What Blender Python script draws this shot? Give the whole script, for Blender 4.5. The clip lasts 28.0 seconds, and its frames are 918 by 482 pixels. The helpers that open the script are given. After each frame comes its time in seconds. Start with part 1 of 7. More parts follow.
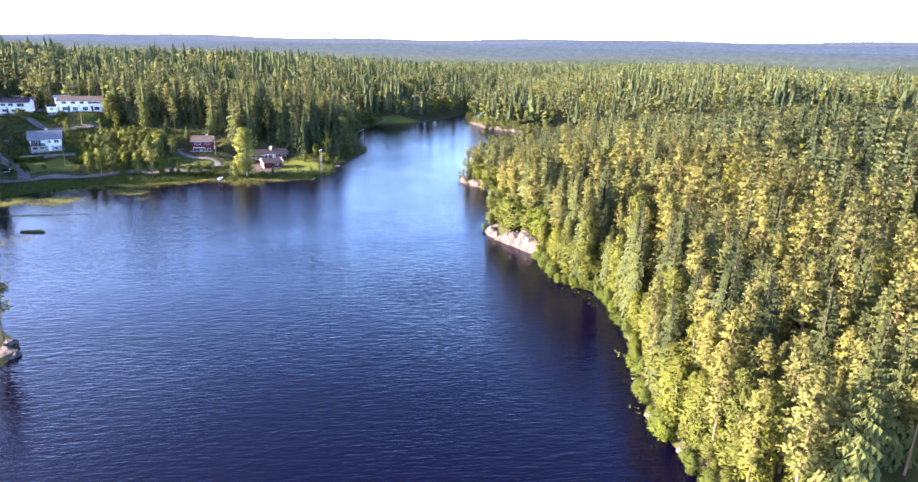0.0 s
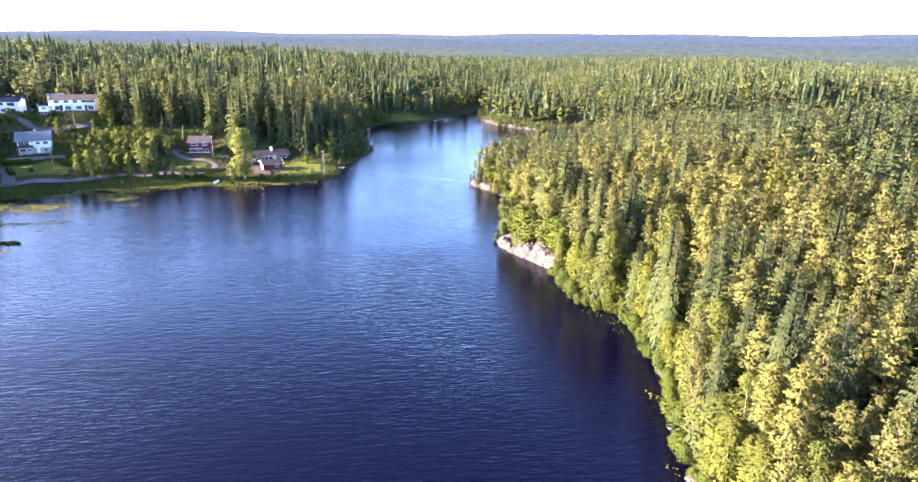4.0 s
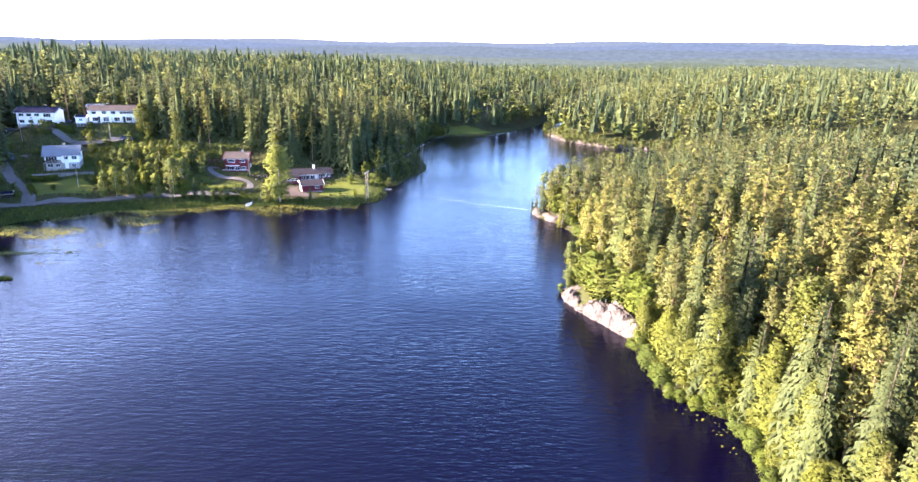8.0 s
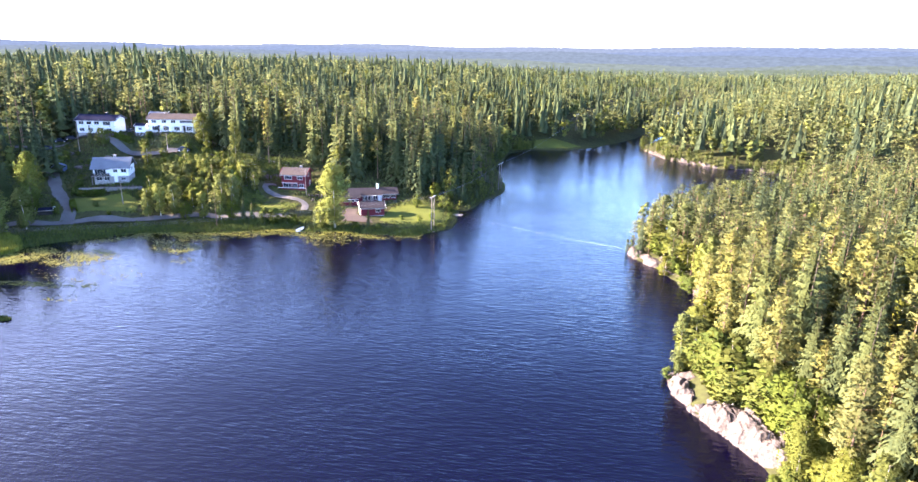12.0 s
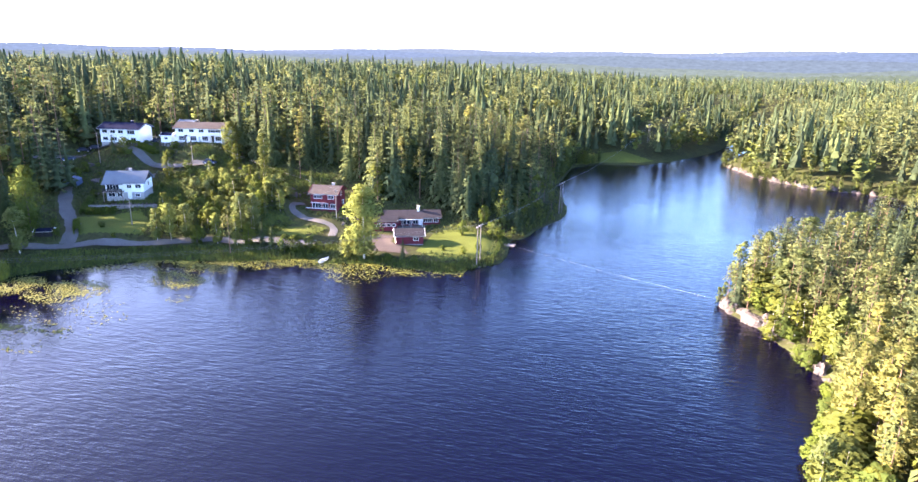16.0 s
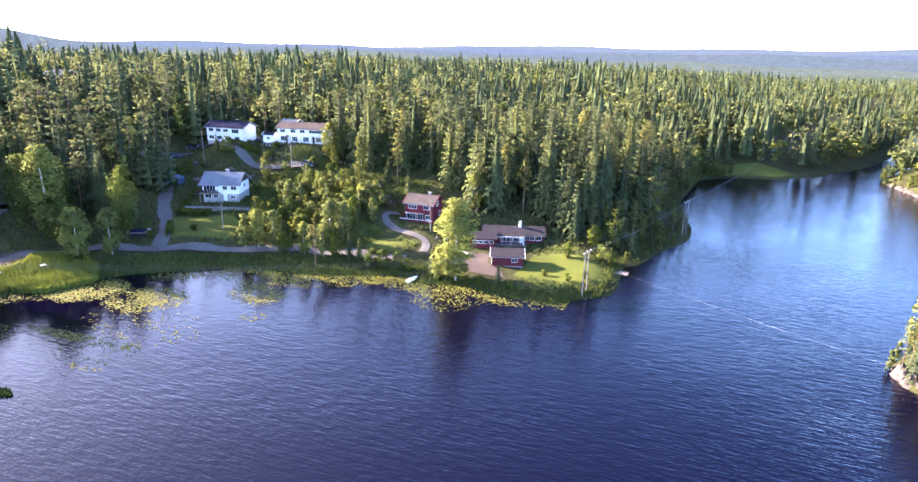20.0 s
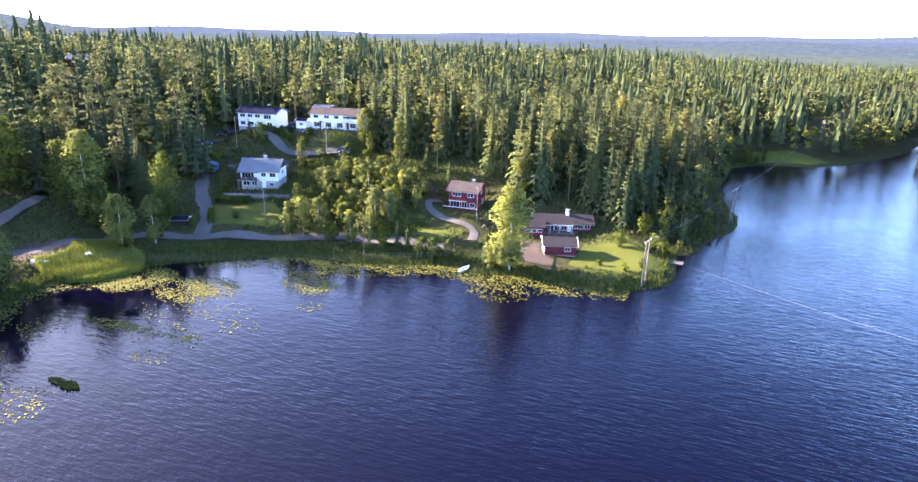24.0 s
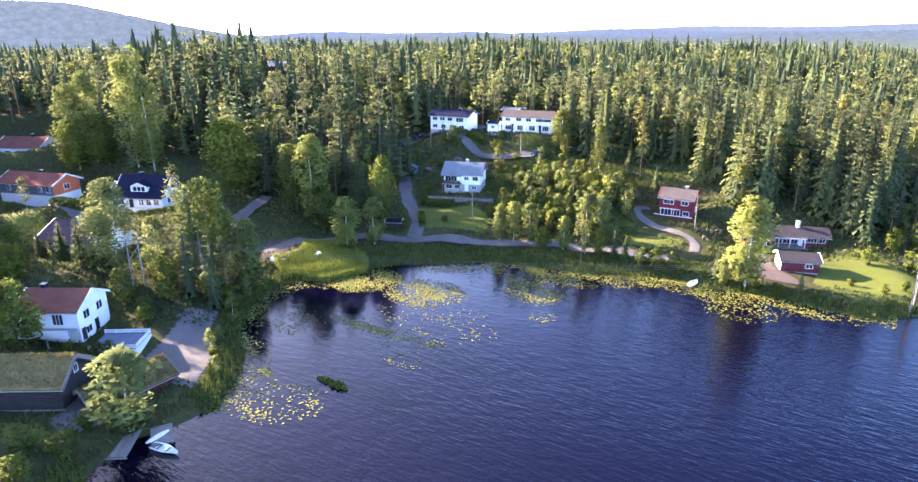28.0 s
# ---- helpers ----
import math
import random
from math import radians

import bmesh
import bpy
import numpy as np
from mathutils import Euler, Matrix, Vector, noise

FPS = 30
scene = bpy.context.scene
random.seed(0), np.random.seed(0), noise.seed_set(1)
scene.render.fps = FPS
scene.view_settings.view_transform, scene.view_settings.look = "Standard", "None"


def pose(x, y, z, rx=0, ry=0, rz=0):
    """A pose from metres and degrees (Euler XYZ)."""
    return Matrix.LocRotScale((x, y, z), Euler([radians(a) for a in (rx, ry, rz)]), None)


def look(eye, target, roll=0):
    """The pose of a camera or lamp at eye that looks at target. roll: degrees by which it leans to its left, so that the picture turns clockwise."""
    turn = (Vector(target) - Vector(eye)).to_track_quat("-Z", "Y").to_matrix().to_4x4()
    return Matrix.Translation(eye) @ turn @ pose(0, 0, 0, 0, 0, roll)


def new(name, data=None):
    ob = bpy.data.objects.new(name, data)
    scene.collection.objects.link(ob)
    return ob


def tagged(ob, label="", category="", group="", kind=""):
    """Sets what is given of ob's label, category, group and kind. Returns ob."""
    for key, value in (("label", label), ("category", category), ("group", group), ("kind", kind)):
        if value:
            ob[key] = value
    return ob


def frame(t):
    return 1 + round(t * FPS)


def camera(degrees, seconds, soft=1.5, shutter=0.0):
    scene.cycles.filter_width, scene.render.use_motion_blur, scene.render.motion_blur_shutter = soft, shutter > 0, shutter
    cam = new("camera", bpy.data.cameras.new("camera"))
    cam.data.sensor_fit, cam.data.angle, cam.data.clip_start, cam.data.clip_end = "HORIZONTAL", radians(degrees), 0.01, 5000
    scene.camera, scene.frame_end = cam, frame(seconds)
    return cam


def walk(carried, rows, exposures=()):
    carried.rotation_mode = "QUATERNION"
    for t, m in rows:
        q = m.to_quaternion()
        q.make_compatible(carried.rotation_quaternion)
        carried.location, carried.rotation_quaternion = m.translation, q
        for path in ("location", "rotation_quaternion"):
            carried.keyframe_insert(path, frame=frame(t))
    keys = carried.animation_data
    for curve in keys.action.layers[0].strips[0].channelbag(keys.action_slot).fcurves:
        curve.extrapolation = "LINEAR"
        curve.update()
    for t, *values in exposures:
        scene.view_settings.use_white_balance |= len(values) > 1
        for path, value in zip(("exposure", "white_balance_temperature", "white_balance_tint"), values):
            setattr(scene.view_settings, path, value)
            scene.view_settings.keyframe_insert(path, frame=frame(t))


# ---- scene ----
cam = camera(71.5, 28.0)
PATH = [
    (0, (-3.48, -5.866, 50.889), (-3.231, -3.975, 50.289), 1.8),
    (0.5, (-3.418, -5.522, 50.827), (-3.169, -3.633, 50.221), 1.8),
    (1, (-3.189, -4.928, 50.751), (-2.943, -3.04, 50.14), 1.7),
    (1.5, (-2.908, -3.827, 50.656), (-2.663, -1.938, 50.045), 1.7),
    (2, (-2.63, -2.007, 50.604), (-2.384, -0.119, 49.991), 1.7),
    (2.5, (-2.237, 0.443, 50.539), (-1.998, 2.331, 49.925), 1.7),
    (3, (-1.967, 3.163, 50.544), (-1.734, 5.052, 49.929), 1.7),
    (3.5, (-1.364, 5.92, 50.592), (-1.139, 7.809, 49.976), 1.6),
    (5.5, (0.827, 19.842, 50.483), (0.957, 21.743, 49.874), 1.5),
    (6, (1.419, 23.622, 50.427), (1.523, 25.525, 49.822), 1.6),
    (6.5, (2.013, 27.325, 50.403), (2.092, 29.23, 49.798), 1.6),
    (7, (2.489, 31.079, 50.397), (2.545, 32.985, 49.795), 1.5),
    (7.5, (2.912, 34.94, 50.359), (2.947, 36.847, 49.759), 1.5),
    (8, (3.287, 38.86, 50.317), (3.302, 40.768, 49.719), 1.5),
    (8.5, (3.725, 42.813, 50.32), (3.721, 44.721, 49.723), 1.5),
    (9, (4.001, 46.819, 50.288), (3.979, 48.728, 49.693), 1.5),
    (9.5, (4.224, 50.831, 50.208), (4.11, 52.737, 49.613), 1.5),
    (10, (4.426, 54.948, 50.076), (4.242, 56.849, 49.482), 1.4),
    (10.5, (4.661, 58.929, 49.985), (4.428, 60.825, 49.391), 1.4),
    (11, (4.728, 62.618, 50.009), (4.484, 64.513, 49.418), 1.5),
    (11.5, (4.728, 66.389, 50.024), (4.482, 68.284, 49.434), 1.5),
    (12, (4.578, 70.13, 50.134), (4.33, 72.024, 49.544), 1.5),
    (12.5, (4.456, 73.873, 50.073), (4.194, 75.767, 49.484), 1.5),
    (14.5, (3.507, 88.236, 49.389), (3.156, 90.118, 48.807), 1.4),
    (15, (3.249, 91.989, 49.272), (2.87, 93.865, 48.69), 1.4),
    (15.5, (2.952, 95.769, 49.19), (2.545, 97.638, 48.609), 1.3),
    (16, (2.59, 99.464, 49.172), (2.157, 101.328, 48.591), 1.4),
    (16.5, (2.145, 103.026, 49.215), (1.683, 104.884, 48.635), 1.4),
    (17, (1.491, 106.331, 49.369), (1.005, 108.182, 48.788), 1.5),
    (17.5, (0.583, 109.277, 49.474), (0.074, 111.122, 48.894), 1.4),
    (18, (0.101, 111.766, 49.5), (-0.43, 113.605, 48.92), 1.6),
    (18.5, (-0.514, 113.945, 49.458), (-1.09, 115.77, 48.875), 1.6),
    (19, (-0.666, 115.49, 49.374), (-1.321, 117.286, 48.789), 1.5),
    (19.5, (-0.764, 116.362, 49.426), (-1.493, 118.128, 48.836), 1.5),
    (20, (-0.527, 117.07, 49.488), (-1.284, 118.823, 48.891), 1.4),
    (20.5, (-0.411, 117.85, 49.568), (-1.168, 119.6, 48.964), 1.4),
    (21, (-0.609, 118.11, 49.625), (-1.364, 119.857, 49.014), 1.4),
    (21.5, (-1.591, 118.033, 49.66), (-2.344, 119.779, 49.042), 1.6),
    (23.5, (-9.525, 116.308, 48.508), (-10.269, 118.054, 47.878), 1.7),
    (24, (-12.1, 115.519, 48.327), (-12.852, 117.261, 47.694), 1.5),
    (24.5, (-15.031, 114.739, 48.242), (-15.801, 116.471, 47.606), 1.5),
    (25, (-18.201, 113.897, 48.179), (-19.004, 115.614, 47.54), 1.4),
    (25.5, (-21.329, 113.039, 48.247), (-22.21, 114.715, 47.605), 1.2),
    (26, (-24.298, 112.189, 48.282), (-25.278, 113.809, 47.639), 0.7),
    (26.5, (-27.007, 111.223, 48.376), (-28.081, 112.783, 47.732), 0.3),
    (27, (-29.078, 110.471, 48.44), (-30.168, 112.02, 47.797), -0.0),
    (27.5, (-30.61, 110.051, 48.512), (-31.701, 111.6, 47.871), -0.3),
    (28, (-31.764, 109.732, 48.581), (-32.85, 111.285, 47.942), -0.4),
]
walk(cam, [(t, look(eye, target, roll)) for t, eye, target, roll in PATH],
     [(0, 3.32, 6300, 31), (9, 3.55, 6300, 31), (17, 3.68, 6300, 31), (22, 3.6, 6300, 31), (24, 3.5, 6300, 31), (26, 3.22, 6300, 31), (28, 3.7, 6300, 32)])

# ---------------------------------------------------------------- light
SUN_EL, SUN_DIR = radians(20.5), Vector((-0.9982, -0.0600, 0.0))
world = bpy.data.worlds.new("sky")
scene.world = world
world.use_nodes = True
wn = world.node_tree.nodes
sky = wn.new("ShaderNodeTexSky")
sky.sky_type = "NISHITA"
sky.sun_disc = False
sky.sun_elevation = SUN_EL
sky.sun_rotation = math.atan2(SUN_DIR.x, SUN_DIR.y)
sky.air_density, sky.dust_density, sky.ozone_density = 1.0, 0.25, 5.5
wn["Background"].inputs["Strength"].default_value = 0.158
to_sun = Vector((SUN_DIR.x * math.cos(SUN_EL), SUN_DIR.y * math.cos(SUN_EL), math.sin(SUN_EL)))
# thin bright haze spreads round the low sun
sky_way = wn.new("ShaderNodeTexCoord")
facing = wn.new("ShaderNodeVectorMath")
facing.operation = "DOT_PRODUCT"
facing.inputs[1].default_value = to_sun
lit = wn.new("ShaderNodeMath")
lit.operation, lit.inputs[1].default_value = "MAXIMUM", 0.0
glow = wn.new("ShaderNodeMath")
glow.operation, glow.inputs[1].default_value = "POWER", 2.1
bright = wn.new("ShaderNodeMapRange")
bright.inputs["To Min"].default_value, bright.inputs["To Max"].default_value = 0.72, 1.15
pale = wn.new("ShaderNodeMapRange")
pale.inputs["To Min"].default_value, pale.inputs["To Max"].default_value = 1.0, 0.40
wash = wn.new("ShaderNodeHueSaturation")
hazy = wn.new("ShaderNodeVectorMath")
hazy.operation = "SCALE"
# and the whole sky pales towards the horizon
height = wn.new("ShaderNodeSeparateXYZ")
low_sky = wn.new("ShaderNodeMapRange")
low_sky.interpolation_type = "SMOOTHSTEP"
low_sky.inputs["From Min"].default_value, low_sky.inputs["From Max"].default_value = 0.05, 0.52
low_sky.inputs["To Min"].default_value, low_sky.inputs["To Max"].default_value = 1.6, 0.52
dim = wn.new("ShaderNodeMath")
dim.operation = "MULTIPLY"
for a, b in ((sky_way.outputs["Generated"], height.inputs[0]), (height.outputs["Z"], low_sky.inputs["Value"]), (low_sky.outputs["Result"], dim.inputs[1]), (bright.outputs["Result"], dim.inputs[0])):
    world.node_tree.links.new(a, b)
for a, b in ((sky_way.outputs["Generated"], facing.inputs[0]), (facing.outputs["Value"], lit.inputs[0]), (lit.outputs[0], glow.inputs[0]), (glow.outputs[0], bright.inputs["Value"]),
             (glow.outputs[0], pale.inputs["Value"]), (pale.outputs["Result"], wash.inputs["Saturation"]), (sky.outputs["Color"], wash.inputs["Color"]),
             (wash.outputs["Color"], hazy.inputs[0]), (dim.outputs[0], hazy.inputs["Scale"]), (hazy.outputs["Vector"], wn["Background"].inputs["Color"])):
    world.node_tree.links.new(a, b)
sun = new("sun", bpy.data.lights.new("sun", "SUN"))
sun.data.energy, sun.data.angle, sun.data.color = 4.2, radians(0.55), (1.0, 0.845, 0.60)
sun.matrix_world = look(to_sun * 400, (0, 0, 0))


# ---------------------------------------------------------------- materials
def material(name, colour, rough=0.7, second=None, scale=1.0, detail_scale=12.0, bump=0.0, bump_scale=20.0, metal=0.0,
             vary=0.0, vary_by="object", translucent=0.0, stretch=(1, 1, 1), spec=0.3):
    """Base colour mixed by two scales of noise, bump, and a change of tone from thing to thing."""
    m = bpy.data.materials.new(name)
    m.use_nodes = True
    nt = m.node_tree
    b = nt.nodes["Principled BSDF"]
    b.inputs["Roughness"].default_value, b.inputs["Metallic"].default_value = rough, metal
    b.inputs["Specular IOR Level"].default_value = spec
    co = nt.nodes.new("ShaderNodeTexCoord")
    mp = nt.nodes.new("ShaderNodeMapping")
    mp.inputs["Scale"].default_value = stretch
    nt.links.new(co.outputs["Object"], mp.inputs["Vector"])
    second = second or tuple(c * 0.7 for c in colour)
    n1, n2 = nt.nodes.new("ShaderNodeTexNoise"), nt.nodes.new("ShaderNodeTexNoise")
    n1.inputs["Scale"].default_value, n2.inputs["Scale"].default_value = scale, detail_scale
    n1.inputs["Detail"].default_value = 4
    for n in (n1, n2):
        nt.links.new(mp.outputs["Vector"], n.inputs["Vector"])
    add = nt.nodes.new("ShaderNodeMath")
    add.operation = "ADD"
    nt.links.new(n1.outputs["Fac"], add.inputs[0])
    nt.links.new(n2.outputs["Fac"], add.inputs[1])
    rng = nt.nodes.new("ShaderNodeMapRange")
    rng.inputs["From Min"].default_value, rng.inputs["From Max"].default_value = 0.72, 1.28
    nt.links.new(add.outputs[0], rng.inputs["Value"])
    mix = nt.nodes.new("ShaderNodeMix")
    mix.data_type = "RGBA"
    mix.inputs[6].default_value, mix.inputs[7].default_value = (*colour, 1), (*second, 1)
    nt.links.new(rng.outputs["Result"], mix.inputs[0])
    out = mix.outputs[2]
    if vary:
        if vary_by == "object":
            src = nt.nodes.new("ShaderNodeObjectInfo").outputs["Random"]
        elif vary_by == "island":
            src = nt.nodes.new("ShaderNodeNewGeometry").outputs["Random Per Island"]
        else:
            at = nt.nodes.new("ShaderNodeAttribute")
            at.attribute_name = vary_by
            src = at.outputs["Fac"]
        hsv = nt.nodes.new("ShaderNodeHueSaturation")
        for sock, lo, hi in (("Hue", 0.5 - 0.022 * vary, 0.5 + 0.022 * vary), ("Saturation", 1 - 0.22 * vary, 1 + 0.1 * vary), ("Value", 1 - 0.42 * vary, 1 + 0.42 * vary)):
            mr = nt.nodes.new("ShaderNodeMapRange")
            mr.inputs["To Min"].default_value, mr.inputs["To Max"].default_value = lo, hi
            if sock == "Hue":
                mr.inputs["To Min"].default_value, mr.inputs["To Max"].default_value = hi, lo
            nt.links.new(src, mr.inputs["Value"])
            nt.links.new(mr.outputs["Result"], hsv.inputs[sock])
        nt.links.new(out, hsv.inputs["Color"])
        out = hsv.outputs["Color"]
    nt.links.new(out, b.inputs["Base Color"])
    if bump:
        nb = nt.nodes.new("ShaderNodeTexNoise")
        nb.inputs["Scale"].default_value = bump_scale
        nt.links.new(mp.outputs["Vector"], nb.inputs["Vector"])
        bp = nt.nodes.new("ShaderNodeBump")
        bp.inputs["Strength"].default_value, bp.inputs["Distance"].default_value = bump, 1.0 / bump_scale
        nt.links.new(nb.outputs["Fac"], bp.inputs["Height"])
        nt.links.new(bp.outputs["Normal"], b.inputs["Normal"])
    if translucent:
        tr = nt.nodes.new("ShaderNodeBsdfTranslucent")
        ms = nt.nodes.new("ShaderNodeMixShader")
        ms.inputs[0].default_value = translucent
        nt.links.new(out, tr.inputs["Color"])
        nt.links.new(b.outputs[0], ms.inputs[1])
        nt.links.new(tr.outputs[0], ms.inputs[2])
        nt.links.new(ms.outputs[0], nt.nodes["Material Output"].inputs["Surface"])
    return m


def water_material():
    m = bpy.data.materials.new("lake_water")
    m.use_nodes = True
    nt = m.node_tree
    b = nt.nodes["Principled BSDF"]
    b.inputs["Base Color"].default_value = (0.0012, 0.0007, 0.0070, 1)
    b.inputs["Roughness"].default_value, b.inputs["IOR"].default_value = 0.06, 1.333
    b.inputs["Specular IOR Level"].default_value = 0.44
    geo = nt.nodes.new("ShaderNodeNewGeometry")
    total = None
    for turn, sx, sy, scale, weight in ((10, 0.55, 1.5, 0.55, 1.0), (-16, 0.42, 1.7, 1.15, 0.95), (24, 0.7, 1.3, 2.6, 0.34), (0, 1, 1, 0.05, 1.2)):
        mp = nt.nodes.new("ShaderNodeMapping")
        mp.inputs["Rotation"].default_value = (0, 0, radians(turn))
        mp.inputs["Scale"].default_value = (sx, sy, 1)
        nt.links.new(geo.outputs["Position"], mp.inputs["Vector"])
        n = nt.nodes.new("ShaderNodeTexNoise")
        n.inputs["Scale"].default_value, n.inputs["Detail"].default_value = scale, 2
        nt.links.new(mp.outputs["Vector"], n.inputs["Vector"])
        mul = nt.nodes.new("ShaderNodeMath")
        mul.operation = "MULTIPLY"
        mul.inputs[1].default_value = weight
        nt.links.new(n.outputs["Fac"], mul.inputs[0])
        if total is None:
            total = mul.outputs[0]
        else:
            ad = nt.nodes.new("ShaderNodeMath")
            ad.operation = "ADD"
            nt.links.new(total, ad.inputs[0])
            nt.links.new(mul.outputs[0], ad.inputs[1])
            total = ad.outputs[0]
    # calm patches and ruffled patches
    patch = nt.nodes.new("ShaderNodeTexNoise")
    patch.inputs["Scale"].default_value, patch.inputs["Detail"].default_value = 0.014, 3
    nt.links.new(geo.outputs["Position"], patch.inputs["Vector"])
    rg = nt.nodes.new("ShaderNodeMapRange")
    rg.inputs["From Min"].default_value, rg.inputs["From Max"].default_value = 0.35, 0.65
    rg.inputs["To Min"].default_value, rg.inputs["To Max"].default_value = 0.11, 0.25
    nt.links.new(patch.outputs["Fac"], rg.inputs["Value"])
    # the inner bay lies in the lee of the trees
    off = nt.nodes.new("ShaderNodeVectorMath")
    off.operation = "DISTANCE"
    off.inputs[1].default_value = (-118, 192, 0)
    nt.links.new(geo.outputs["Position"], off.inputs[0])
    lee = nt.nodes.new("ShaderNodeMapRange")
    lee.inputs["From Min"].default_value, lee.inputs["From Max"].default_value = 14, 70
    lee.inputs["To Min"].default_value, lee.inputs["To Max"].default_value = 0.22, 1.0
    nt.links.new(off.outputs["Value"], lee.inputs["Value"])
    calm = nt.nodes.new("ShaderNodeMath")
    calm.operation = "MULTIPLY"
    nt.links.new(rg.outputs["Result"], calm.inputs[0])
    nt.links.new(lee.outputs["Result"], calm.inputs[1])
    bp = nt.nodes.new("ShaderNodeBump")
    bp.inputs["Distance"].default_value = 0.5
    nt.links.new(calm.outputs[0], bp.inputs["Strength"])
    nt.links.new(total, bp.inputs["Height"])
    nt.links.new(bp.outputs["Normal"], b.inputs["Normal"])
    return m


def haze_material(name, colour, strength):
    """Far hills with the haze of kilometres of bright air painted in as a glow."""
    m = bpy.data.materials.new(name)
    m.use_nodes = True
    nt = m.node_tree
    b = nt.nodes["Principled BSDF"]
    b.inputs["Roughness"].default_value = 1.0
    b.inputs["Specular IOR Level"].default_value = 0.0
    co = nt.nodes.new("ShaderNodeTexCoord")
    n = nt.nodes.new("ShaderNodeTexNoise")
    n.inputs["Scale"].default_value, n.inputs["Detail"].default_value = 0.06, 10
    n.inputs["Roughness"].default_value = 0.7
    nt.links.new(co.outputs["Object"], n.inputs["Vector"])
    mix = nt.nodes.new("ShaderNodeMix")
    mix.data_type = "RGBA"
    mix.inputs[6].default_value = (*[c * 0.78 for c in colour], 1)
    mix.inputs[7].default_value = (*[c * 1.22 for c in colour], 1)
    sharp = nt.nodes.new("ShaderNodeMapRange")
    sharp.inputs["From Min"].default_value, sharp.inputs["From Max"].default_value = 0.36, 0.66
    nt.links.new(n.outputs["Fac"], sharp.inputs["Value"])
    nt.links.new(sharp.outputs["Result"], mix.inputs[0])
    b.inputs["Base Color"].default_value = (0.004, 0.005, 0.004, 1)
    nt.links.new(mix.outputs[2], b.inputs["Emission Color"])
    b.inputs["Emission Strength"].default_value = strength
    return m


